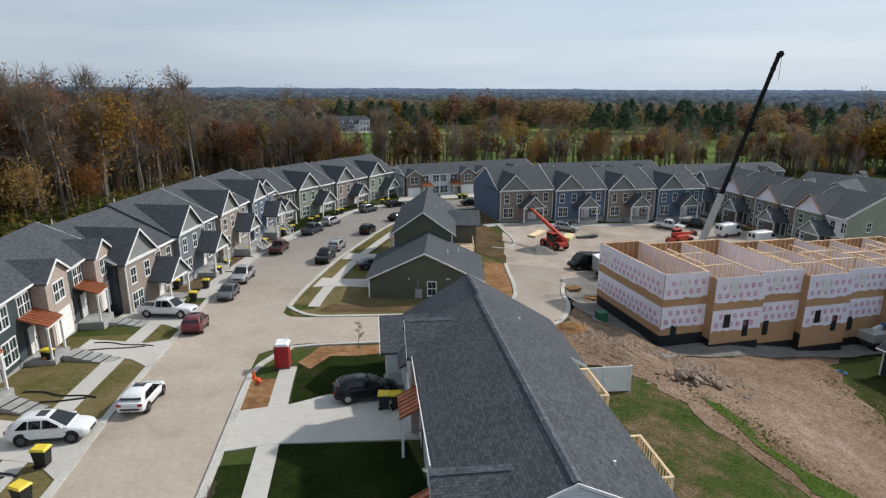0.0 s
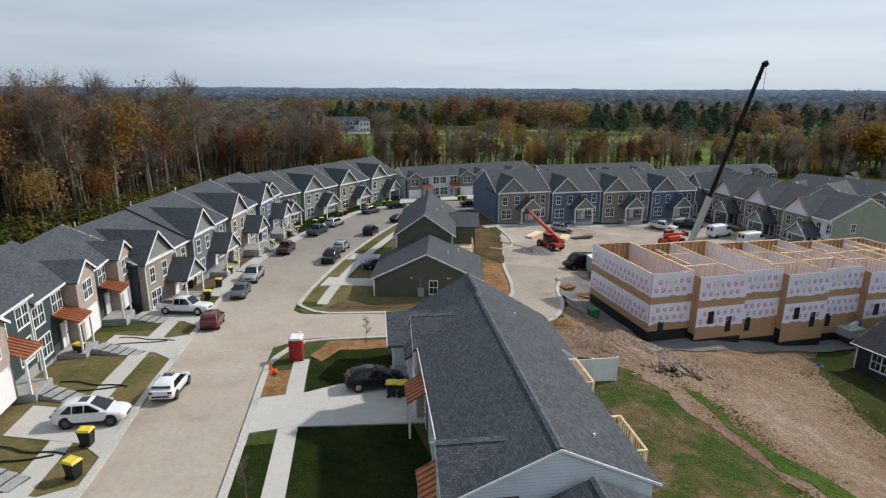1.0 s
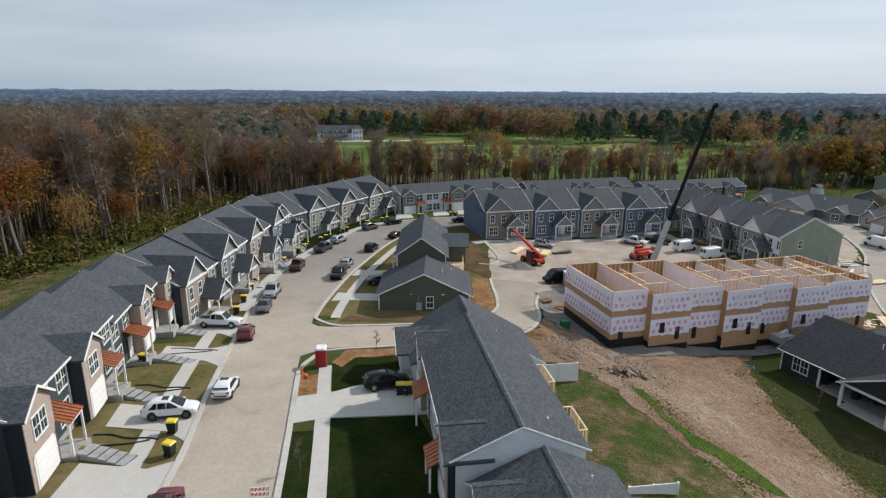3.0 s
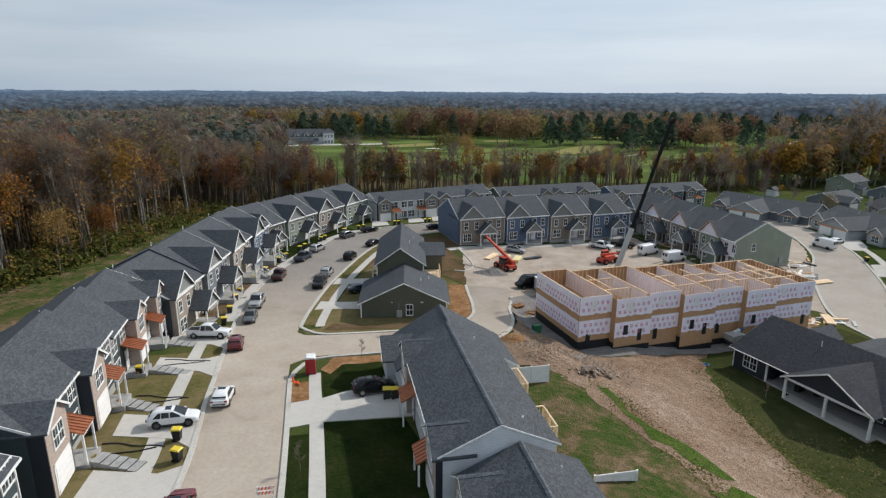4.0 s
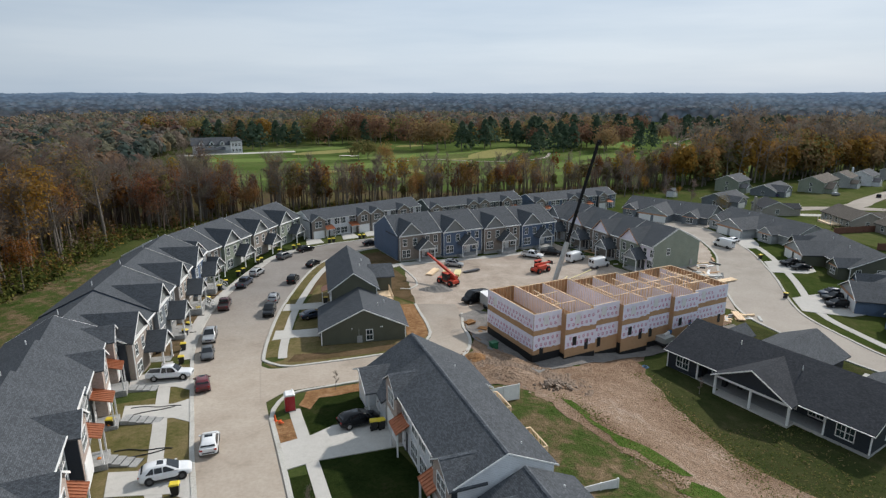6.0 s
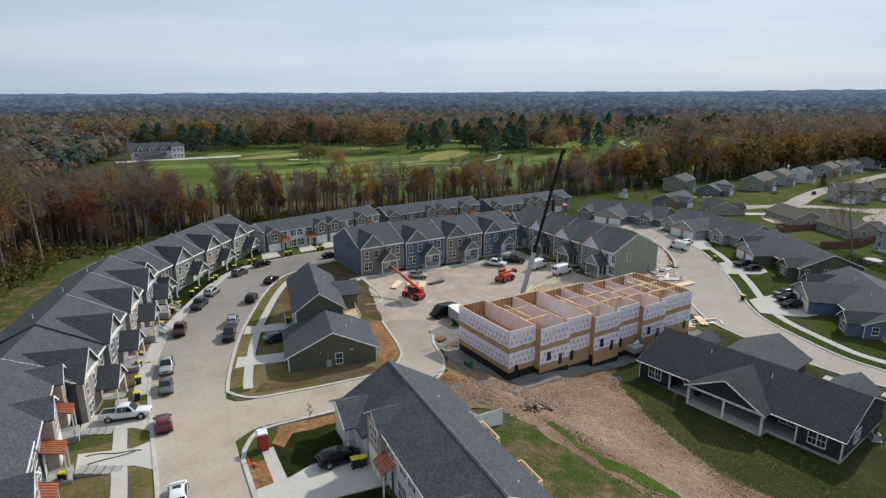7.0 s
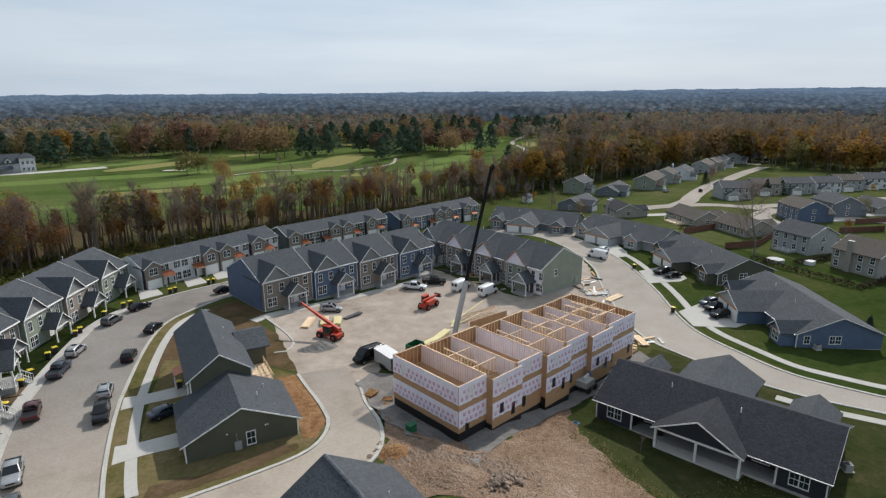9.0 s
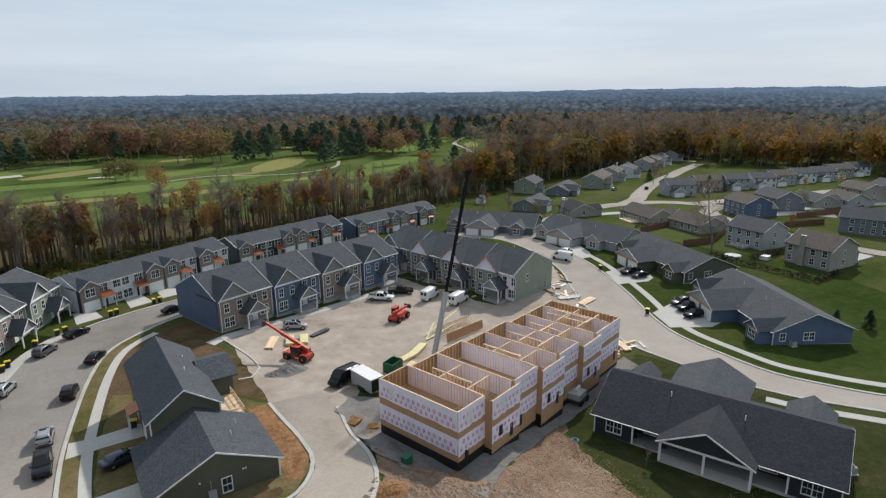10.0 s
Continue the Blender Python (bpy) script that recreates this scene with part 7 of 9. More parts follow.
# ---- rear decks and white fences of the near house ----
def small_deck(x, y, turn, w, d, z, label):
    t = thing("timber_deck", pose(x, y, z, 0, 0, turn), label, "deck", "timber decks")
    for k in range(int(w / 0.16)):
        part("board", Shape().box(k * 0.16, 0, -0.04, k * 0.16 + 0.15, d, 0.0), LUMBER, t)
    for (a, b) in ((0, d), (w, d), (0, 0), (w, 0), (w / 2, d)):
        part("post", Shape().box(a - 0.05, b - 0.05, -4.6, a + 0.05, b + 0.05, 1.05), LUMBER, t)
    for (x0, y0, x1, y1) in ((0, d, w, d), (0, 0, 0, d), (w, 0, w, d)):
        part("rail", Shape().beam((x0, y0, 1.02), (x1, y1, 1.02), 0.12, 0.05), LUMBER, t)
        n = int(math.dist((x0, y0), (x1, y1)) / 0.25)
        for k in range(1, n):
            part("baluster", Shape().box(x0 + (x1 - x0) * k / n - 0.02, y0 + (y1 - y0) * k / n - 0.02, 0, x0 + (x1 - x0) * k / n + 0.02, y0 + (y1 - y0) * k / n + 0.02, 1.0), LUMBER, t)


for x in (9.2, 15.9):
    p = NEAR_O + nu * x + nv * 7.85
    small_deck(p.x, p.y, NEAR_A, 3.0, 1.65, 3.3, "new timber balcony deck with open railing on tall posts")


def vinyl_fence(x0, y0, x1, y1, n, top):
    t = thing("vinyl_fence", pose(x0, y0, 0), "white vinyl privacy fence panel", "fence", "vinyl fences")
    d = Vector((x1 - x0, y1 - y0))
    for k in range(n + 1):
        px, py = d.x * k / n, d.y * k / n
        part("post", Shape().box(px - 0.07, py - 0.07, -5, px + 0.07, py + 0.07, top + 0.1), TRIM, t)
    for k in range(n):
        a, b = d * (k / n), d * ((k + 1) / n)
        for j in range(12):
            p, q = a + (b - a) * (j / 12), a + (b - a) * ((j + 0.96) / 12)
            part("slat", Shape().extrude([(p.x, p.y, top - 1.8), (q.x, q.y, top - 1.8), (q.x, q.y, top), (p.x, p.y, top)], (0.03, 0.03, 0)), TRIM, t)
        part("rail", Shape().beam((a.x, a.y, top), (b.x, b.y, top), 0.06, 0.12), TRIM, t)


vinyl_fence(9.5, 34.9, 13.2, 35.5, 2, 1.75)
vinyl_fence(12.9, 18.2, 16.2, 18.7, 2, 1.5)

# ---- building site clutter ----
crane = thing("crane", pose(31.2, 73.2, gz(31.2, 73.2)), "mobile crane with pale lower boom and raised black upper boom", "crane")
b0 = Vector((0.3, 0.1, 1.8))
b1, b2 = Vector((4.0, 1.8, 12.1)), Vector((9.9, 4.3, 29.2))
part("boom_base", Shape().beam(b0, b1, 0.55, 0.7), CRANE_G, crane, "pale grey boom section")
part("boom", Shape().beam(b0.lerp(b1, 0.9), b2, 0.34, 0.42), CRANE_K, crane, "black telescopic boom")
for k in range(5):
    q = b1.lerp(b2, 0.1 + 0.2 * k)
    part("boom_collar", Shape().beam(q, q + (b2 - b1).normalized() * 0.3, 0.42, 0.5), CRANE_K, crane)
part("boom_head", Shape().beam(b2, b2 + Vector((0.5, 0.2, 0.35)), 0.5, 0.6), CRANE_K, crane)
part("hook_line", Shape().tube(b2 + Vector((0.5, 0.2, 0.2)), b2 + Vector((0.5, 0.2, -3.0)), 0.03, 0.03, 6), CRANE_K, crane)
part("turntable", Shape().tube((0, 0, 1.2), (0, 0, 1.7), 1.2, 1.2, 16), DGREY, crane)
part("carrier", Shape().box(-4.5, -1.2, 0.6, 3.6, 1.2, 1.25), CRANE_G, crane)
part("cab", Shape().box(-1.2, -1.3, 1.5, 0.4, -0.4, 2.9), CRANE_G, crane)
for x in (-3.8, -2.6, 1.8, 3.0):
    for y in (-1.0, 1.0):
        part("wheel", Shape().tube((x, y - 0.2, 0.55), (x, y + 0.2, 0.55), 0.55, 0.55, 14), RUBBER, crane)


def telehandler(x, y, turn, reach, lift, label):
    t = thing("telehandler", pose(x, y, gz(x, y) + 0.04, 0, 0, turn), label, "telehandler", "site machines")
    part("chassis", Shape().box(-2.2, -0.8, 0.6, 2.2, 0.8, 1.15), REDM, t)
    part("engine_cover", Shape().box(-1.6, -1.1, 1.1, 0.8, -0.35, 1.75), REDM, t)
    cab = part("cab", Shape().box(-0.9, 0.3, 1.1, 0.6, 1.1, 2.45), CARGLASS, t, "dark glazed cab")
    part("cab_roof", Shape().box(-1.0, 0.25, 2.45, 0.7, 1.15, 2.55), REDM, cab)
    p, q = Vector((-2.0, 0, 1.9)), Vector((2.6 + reach, 0, 1.7 + lift))
    part("boom", Shape().beam(p, p.lerp(q, 0.62), 0.42, 0.5), REDM, t)
    part("boom_inner", Shape().beam(p.lerp(q, 0.6), q, 0.3, 0.36), REDM, t)
    part("carriage", Shape().box(q.x, -0.7, q.z - 0.5, q.x + 0.12, 0.7, q.z + 0.3), DGREY, t)
    for yy in (-0.4, 0.4):
        part("fork", Shape().box(q.x + 0.1, yy - 0.06, q.z - 0.5, q.x + 1.2, yy + 0.06, q.z - 0.44), DGREY, t)
    for xx in (-1.5, 1.5):
        for yy in (-1, 1):
            w = part("wheel", Shape().tube((xx, yy * 0.75, 0.6), (xx, yy * 1.15, 0.6), 0.6, 0.6, 16), RUBBER, t)
            part("hub", Shape().tube((xx, yy * 1.14, 0.6), (xx, yy * 1.18, 0.6), 0.28, 0.25, 10), REDM, w)


telehandler(16.3, 87.9, 122, 3.4, 3.4, "red telehandler with raised boom on the site yard")
telehandler(38.6, 96.0, 30, 0.6, 0.0, "red telehandler with lowered boom on the site yard")

lf = thing("boom_lift", pose(44.6, 56.6, gz(44.6, 56.6) + 0.05, 0, 0, 20), "white and blue boom lift beside the dark house", "boom lift")
part("chassis", Shape().box(-1.2, -1.0, 0.4, 1.2, 1.0, 0.9), DGREY, lf)
part("counterweight", Shape().box(-1.5, -0.9, 0.95, 0.8, 0.9, 1.8), CRANE_G, lf)
part("boom", Shape().beam((-0.6, 0, 1.9), (4.2, 0.3, 2.9), 0.35, 0.4), TRIM, lf)
part("basket", Shape().box(4.2, -0.6, 2.1, 5.1, 1.2, 2.2).box(4.2, -0.6, 3.0, 5.1, -0.54, 3.1).box(4.2, 1.14, 3.0, 5.1, 1.2, 3.1), BLUEP, lf)
part("boom_sleeve", Shape().beam((0.6, 0.05, 2.16), (2.2, 0.15, 2.5), 0.42, 0.48), BLUEP, lf)
for xx in (-0.9, 0.9):
    for yy in (-1, 1):
        part("wheel", Shape().tube((xx, yy * 0.8, 0.45), (xx, yy * 1.1, 0.45), 0.45, 0.45, 14), RUBBER, lf)

tr = thing("enclosed_trailer", pose(20.9, 73.6, gz(20.9, 73.6) + 0.05, 0, 0, 100), "pale grey enclosed cargo trailer", "trailer")
part("box", Shape().box(-2.4, -1.05, 0.55, 2.2, 1.05, 2.5).extrude([(2.2, -1.05, 0.55), (2.9, 0, 0.55), (2.2, 1.05, 0.55)], (0, 0, 1.95)), CRANE_G, tr)
part("roof", Shape().box(-2.45, -1.1, 2.5, 2.25, 1.1, 2.56), TRIM, tr)
# open rear drawn as a black panel, its dark inside painted on
part("ramp_opening", Shape().box(-2.43, -0.9, 0.65, -2.4, 0.9, 2.35), BLACKP, tr)
for yy in (-1, 1):
    for xx in (-0.6, 0.25):
        part("wheel", Shape().tube((xx, yy * 0.95, 0.36), (xx, yy * 1.12, 0.36), 0.36, 0.36, 14), RUBBER, tr)
    part("fender", Shape().box(-1.05, yy * 1.04, 0.74, 0.7, yy * 1.2, 0.8), DGREY, tr)

gb = thing("tool_container", pose(27.2, 77.6, gz(27.2, 77.6) + 0.05, 0, 0, 25), "green open-topped site container", "container")
part("box", Shape().box(-1.3, -0.9, 0, 1.3, -0.82, 1.7).box(-1.3, 0.82, 0, 1.3, 0.9, 1.7).box(-1.3, -0.82, 0, -1.22, 0.82, 1.7).box(1.22, -0.82, 0, 1.3, 0.82, 1.7).box(-1.22, -0.82, 0, 1.22, 0.82, 0.1), GREENP, gb)
for k in range(5):
    part("rib", Shape().box(-1.2 + k * 0.55, -0.95, 0.05, -1.1 + k * 0.55, -0.9, 1.65), GREENP, gb)


def lumber_stack(x, y, turn, ln, w, rows, mat, label, dz=0.05):
    t = thing("lumber_stack", pose(x, y, gz(x, y) + dz, 0, 0, turn), label, "lumber", "lumber stacks")
    q = random.Random(int(x * 10))
    for k in (-0.35, 0.35):
        part("bearer", Shape().box(ln * k - 0.05, -w / 2, 0, ln * k + 0.05, w / 2, 0.09), LUMBER, t)
    n = max(2, int(w / 0.16))
    for r_ in range(rows):
        for k in range(n):
            o = q.uniform(-0.12, 0.12)
            part("plank", Shape().box(-ln / 2 + o, -w / 2 + k * w / n, 0.1 + r_ * 0.1, ln / 2 + o, -w / 2 + (k + 0.92) * w / n, 0.19 + r_ * 0.1), mat, t)


lumber_stack(14.6, 95.6, 60, 4.6, 1.4, 3, LUMBER, "stack of pale planks on the yard")
lumber_stack(17.4, 95, 70, 3.6, 1.3, 5, TIMBER_Y, "wrapped bundle of new lumber")
lumber_stack(19.6, 94.4, 70, 3.6, 1.3, 5, TIMBER_Y, "wrapped bundle of new lumber")
lumber_stack(16.4, 91, 20, 2.4, 1.6, 4, LUMBER, "pallet of boards on the yard")
lumber_stack(23.2, 96.4, 25, 4.0, 0.9, 3, DGREY, "bundle of dark steel angle")
lumber_stack(34.4, 82.2, 35, 4.4, 1.3, 5, TIMBER_Y, "wrapped bundle of new lumber behind the building")
lumber_stack(31.6, 80.6, 20, 3.6, 1.2, 4, TIMBER_Y, "wrapped bundle of new lumber behind the building")
lumber_stack(29.6, 77, 28, 3.4, 1.2, 5, LUMBER, "stack of boards behind the building")
lumber_stack(75, 83.4, 15, 5.0, 1.6, 2, LUMBER, "stack of boards beside the road")
lumber_stack(73.4, 86.8, -20, 4.6, 1.4, 2, CRANE_G, "stack of pale panels beside the road")
lumber_stack(64.2, 65.4, 70, 4.2, 1.3, 2, LUMBER, "loose boards beside the building")
lumber_stack(14.95, 64.89, 30, 1.7, 1.2, 3, CLAY, "pallet of tan stone")
lumber_stack(16.66, 63.68, -20, 1.5, 1.1, 3, CLAY, "pallet of tan stone")
lumber_stack(15.74, 62.5, 40, 1.4, 1.0, 2, CLAY, "pallet of tan stone")

ts = thing("roof_trusses", pose(44.4, 86.0, gz(44.4, 86.0) + 0.1, 0, 0, 10), "rows of timber roof trusses leaning on the ground", "roof trusses")
for k in range(13):
    x = k * 0.62 - 3.4
    s = Shape().beam((x, -2.4, 0.1), (x + 0.5, 0.3, 1.9), 0.05, 0.1).beam((x + 0.5, 0.3, 1.9), (x + 0.6, 2.2, 0.3), 0.05, 0.1).beam((x, -2.4, 0.1), (x + 0.6, 2.2, 0.3), 0.05, 0.1)
    part("truss", s, LUMBER, ts)
part("sheathed_panel", Shape().extrude([(-4.6, -2.8, 0), (4.6, -2.5, 0), (4.6, -2.3, 1.5), (-4.6, -2.6, 1.6)], (0, 0.06, 0)), OSB, ts)
for (a, b) in (((-6.4, 0.6, 0.15), (-2.0, 3.4, 1.2)), ((-6.6, 0.4, 0.2), (1.0, 1.6, 0.4)), ((-5.5, 1.8, 0.3), (4.0, 3.6, 1.9))):
    part("long_plank", Shape().beam(a, b, 0.25, 0.08), TIMBER_Y, ts)


def rock_mesh(seed):
    q = random.Random(seed)
    bm = bmesh.new()
    bmesh.ops.create_icosphere(bm, subdivisions=1, radius=0.5)
    for v in bm.verts:
        v.co = Vector((v.co.x * q.uniform(0.8, 1.5), v.co.y * q.uniform(0.7, 1.2), v.co.z * q.uniform(0.4, 0.9)))
    me = bpy.data.meshes.new("rock")
    bm.to_mesh(me)
    bm.free()
    me.materials.append(ROCK)
    return me


rocks = [rock_mesh(k) for k in range(6)]
rr = random.Random(11)
rp = thing("rubble_pile", pose(19.23, 39.37, gz(19.23, 39.37)), "heap of broken concrete and stone", "rubble")
for k in range(110):
    a, r_ = rr.uniform(0, 6.28), abs(rr.gauss(0, 1.5))
    x, y = math.cos(a) * r_ * 1.6, math.sin(a) * r_
    sc = rr.uniform(0.2, 0.7)
    z = max(0, 0.7 - 0.3 * r_) + gz(19.23 + x, 39.37 + y) - gz(19.23, 39.37)
    part("rock", rocks[k % 6], ROCK, rp, at=pose(x, y, z, rr.uniform(-40, 40), rr.uniform(-40, 40), rr.uniform(0, 360)) @ Matrix.Scale(sc, 4))


def heap(name, x, y, r0, h, mat, label, seed):
    s = Shape()
    q = random.Random(seed)
    n, m_r = 22, 8
    for j in range(m_r + 1):
        for k in range(n):
            a = 2 * math.pi * k / n
            rad = r0 * j / m_r * (1 + 0.14 * math.sin(2 * a + seed) + q.uniform(-0.04, 0.04))
            px, py = x + rad * math.cos(a), y + rad * 0.8 * math.sin(a)
            s.v.append((px, py, gz(px, py) - 0.03 + h * (math.cos(math.pi * j / m_r) + 1) / 2 + (q.uniform(-0.06, 0.06) if j < m_r else -0.1)))
    s.f = [(j * n + k, j * n + (k + 1) % n, (j + 1) * n + (k + 1) % n, (j + 1) * n + k) for j in range(m_r) for k in range(n)]
    me = s.mesh(name)
    me.materials.append(mat)
    tagged(new(name, me), label, "heap", "heaps")


heap("gravel_mound", 13.6, 84.4, 3.0, 1.1, GRAVEL, "heap of grey gravel on the yard", 1)
heap("gravel_mound", 11.6, 84.2, 2.0, 0.6, GRAVEL, "low heap of grey gravel on the yard", 2)
heap("soil_mound", 14.56, 42.69, 4.5, 1.0, DIRT, "ridge of loose brown soil", 3)
heap("soil_mound", 18.6, 49, 4.8, 0.9, DIRT, "ridge of loose brown soil", 4)
heap("soil_mound", 11.9, 49.51, 2.6, 0.6, CLAY, "small heap of orange clay", 5)
heap("soil_mound", 66.5, 78, 3.0, 0.7, COURT, "low heap of pale soil beside the road", 6)

# clods and stones over the bare field, weeds at its rim
cl = Shape()
cr = random.Random(21)
for k in range(5200):
    x, y = cr.uniform(14, 40), cr.uniform(10, 54)
    if k % 4 == 0:      # ridge of pushed-up soil behind the gravel
        f = cr.random()
        x, y = 11.1 + 11.6 * f + cr.gauss(0, 0.9), 50.1 - 9.5 * f + cr.gauss(0, 1.1)
    elif not (15.8 + (38 - y) * 0.27 < x < 35.2 + max(0, (30 - y) * 0.3)) or (y > 46 and x < 36):
        continue
    sc = cr.choice((0.04, 0.06, 0.08, 0.1, 0.14, 0.2)) * cr.uniform(0.7, 1.3) * (2.4 if k % 4 == 0 else 0.9)
    z = gz(x, y)
    p = [(x + sc * cr.uniform(0.6, 1.2) * dx, y + sc * cr.uniform(0.6, 1.2) * dy, z + 0.05 + sc * cr.uniform(0.3, 0.7) * dz) for dx, dy, dz in ((-1, 0, 0), (0, -1, 0), (1, 0, 0), (0, 1, 0), (0.1, 0.1, 0.7))]
    cl.add(p, [(0, 1, 4), (1, 2, 4), (2, 3, 4), (3, 0, 4)])
me = cl.mesh("dirt_clods")
me.materials.append(CLOD)
tagged(new("dirt_clods", me), "loose clods and stones on bare dirt", "clods", kind="stuff")
wd = Shape()
for k in range(9000):
    if k % 3 == 0:
        x, y = cr.gauss(34.8, 1.1), cr.uniform(14, 48)
    elif k % 3 == 1:
        y = cr.uniform(8, 37)
        x = cr.gauss(22.3 - (y - 24.7) * 0.3, 1.1)
    else:
        x, y = cr.gauss(37.5 + max(0.0, (28 - y) * 0.5), 1.8), 34 - cr.random() * 24
    z, hgt = gz(x, y) + 0.02, cr.uniform(0.03, 0.12)
    a = cr.uniform(0, 6.28)
    c, s_ = math.cos(a) * 0.09, math.sin(a) * 0.09
    lx, ly = cr.uniform(-0.3, 0.3), cr.uniform(-0.3, 0.3)
    wd.add([(x - c, y - s_, z), (x + c, y + s_, z), (x + c * 0.7 + lx, y + s_ * 0.7 + ly, z + hgt), (x - c * 0.7 + lx, y - s_ * 0.7 + ly, z + hgt)], [(0, 1, 2, 3)])
me = wd.mesh("weeds")
me.materials.append(WEED)
tagged(new("weeds", me), "ragged green and tan weeds at the field's rim", "weeds", kind="stuff")
# scraps before the unfinished block and beside the road
for k in range(64):
    if k < 18:
        x, y = cr.uniform(52, 58), cr.uniform(98, 116)
    elif k < 34:
        x, y = cr.uniform(60, 67.5), cr.uniform(63.5, 68)
    else:
        f = cr.random()
        x, y = 72 + 7 * f + cr.gauss(0, 2.2), 85 + 14 * f + cr.gauss(0, 2.0)
    w, th = cr.uniform(0.4, 1.9), cr.uniform(0.04, 0.3)
    me = Shape().box(-w, -0.25 * min(w, 0.9), 0, w, 0.25 * min(w, 0.9), th).mesh("scrap_board")
    me.materials.append(cr.choice((LUMBER, TRIM, CRANE_G, OSB, DGREY, LUMBER, ROCK)))
    ob = tagged(new("scrap_board", me), "scrap board lying on the yard", "scrap", "scraps")
    ob.matrix_basis = pose(x, y, gz(x, y) + 0.05, cr.uniform(-4, 4), cr.uniform(-4, 4), cr.uniform(0, 180))


# small things on porches, patios and lawns
PUMPKIN, FLOWER, POT = plain("pumpkin_skin", (0.55, 0.19, 0.03), 0.6), islands("yellow_blooms", [(0.55, 0.38, 0.03), (0.62, 0.45, 0.05), (0.10, 0.12, 0.03)], obj=False), plain("terracotta", (0.25, 0.11, 0.06), 0.8)


def pumpkin(x, y, z, r0):
    t = thing("pumpkin", pose(x, y, z), "orange pumpkin on a porch step", "pumpkin", "pumpkins")
    s = Shape()
    for j in range(7):
        a = math.pi * j / 6
        for k in range(16):
            q = 2 * math.pi * k / 16
            rr_ = r0 * math.sin(a) * (1 + 0.06 * math.cos(8 * q))
            s.v.append((rr_ * math.cos(q), rr_ * math.sin(q), r0 * 0.8 * (1 - math.cos(a))))
    s.f = [(j * 16 + k, j * 16 + (k + 1) % 16, j * 16 + 16 + (k + 1) % 16, j * 16 + 16 + k) for j in range(6) for k in range(16)]
    part("shell", s, PUMPKIN, t)
    part("stem", Shape().tube((0, 0, r0 * 1.5), (0.03, 0, r0 * 1.9), 0.03, 0.02, 6), BARK, t)


for (x, y, z, r0) in ((-29.3, 38.6, 0.1, 0.2), (-29.0, 38.2, 0.1, 0.16), (-27.5, 31.2, 0.75, 0.2)):
    pumpkin(x, y, z, r0)
fp = thing("flower_pot", pose(-24.9, 22.2, gz(-24.9, 22.2) + 0.06), "pot of yellow chrysanthemums by a porch", "flower pot")
part("pot", Shape().tube((0, 0, 0), (0, 0, 0.3), 0.16, 0.22, 12), POT, fp)
fs = Shape()
for k in range(90):
    o = Vector((cr.gauss(0, 0.14), cr.gauss(0, 0.14), 0.32 + abs(cr.gauss(0, 0.1))))
    u, v = Vector((cr.uniform(-1, 1), cr.uniform(-1, 1), 0.2)) * 0.06, Vector((cr.uniform(-1, 1), cr.uniform(-1, 1), 0.4)) * 0.05
    fs.add([tuple(o - u), tuple(o + v), tuple(o + u), tuple(o - v)], [(0, 1, 2, 3)])
part("blooms", fs, FLOWER, fp, "yellow blooms")


def grill(x, y, turn):
    t = thing("barbecue_grill", pose(x, y, gz(x, y) + 0.12, 0, 0, turn), "black covered barbecue grill on the patio", "grill", "patio grills")
    part("cart", Shape().box(-0.45, -0.28, 0.1, 0.45, 0.28, 0.8), BLACKP, t)
    lid = [(-0.42, 0.3 * math.cos(a), 0.8 + 0.34 * math.sin(a)) for a in [math.pi * k / 8 for k in range(9)]]
    part("lid", Shape().extrude(lid, (0.84, 0, 0)), BLACKP, t)
    part("side_shelf", Shape().box(0.45, -0.24, 0.76, 0.85, 0.24, 0.8), DGREY, t)
    for xx in (-0.38, 0.38):
        part("wheel", Shape().tube((xx - 0.03, 0.24, 0.1), (xx + 0.03, 0.24, 0.1), 0.1, 0.1, 10), RUBBER, t)


grill(43.9, 46.6, 120)
grill(45.2, 43.2, 30)
grill(46.9, 42.2, 30)
coil = thing("garden_hose", pose(37.2, 49.9, gz(37.2, 49.9) + 0.06), "coiled blue garden hose on the lawn", "hose")
for k in range(3):
    cs, rr_ = Shape(), 0.45 - 0.08 * k
    for j in range(20):
        for i in range(6):
            a, c = 2 * math.pi * j / 20, 2 * math.pi * i / 6
            cs.v.append(((rr_ + 0.03 * math.cos(c)) * math.cos(a), (rr_ + 0.03 * math.cos(c)) * math.sin(a), 0.05 + 0.05 * k + 0.03 * math.sin(c)))
    cs.f = [(j * 6 + i, (j + 1) % 20 * 6 + i, (j + 1) % 20 * 6 + (i + 1) % 6, j * 6 + (i + 1) % 6) for j in range(20) for i in range(6)]
    part("loop", cs, BLUEP, coil)
for (x, y, turn) in ((58.9, 28.6, -30), (88.2, 49.6, -20)):
    ac = thing("air_conditioner", pose(x, y, gz(x, y) + 0.02, 0, 0, turn), "grey outdoor air conditioning unit beside a house", "air conditioner", "air conditioners")
    part("casing", Shape().box(-0.42, -0.42, 0.08, 0.42, 0.42, 0.88), FOUND, ac)
    part("fan_grille", Shape().tube((0, 0, 0.88), (0, 0, 0.93), 0.34, 0.3, 16), BLACKP, ac)
    part("pad", Shape().box(-0.55, -0.55, -0.1, 0.55, 0.55, 0.08), CONC, ac)
ub_ = thing("utility_box", pose(15.53, 53.21, gz(15.53, 53.21), 0, 0, 20), "dark green utility box beside the dirt", "utility box")
part("body", Shape().box(-0.5, -0.4, -0.1, 0.5, 0.4, 0.85), GREENP, ub_)
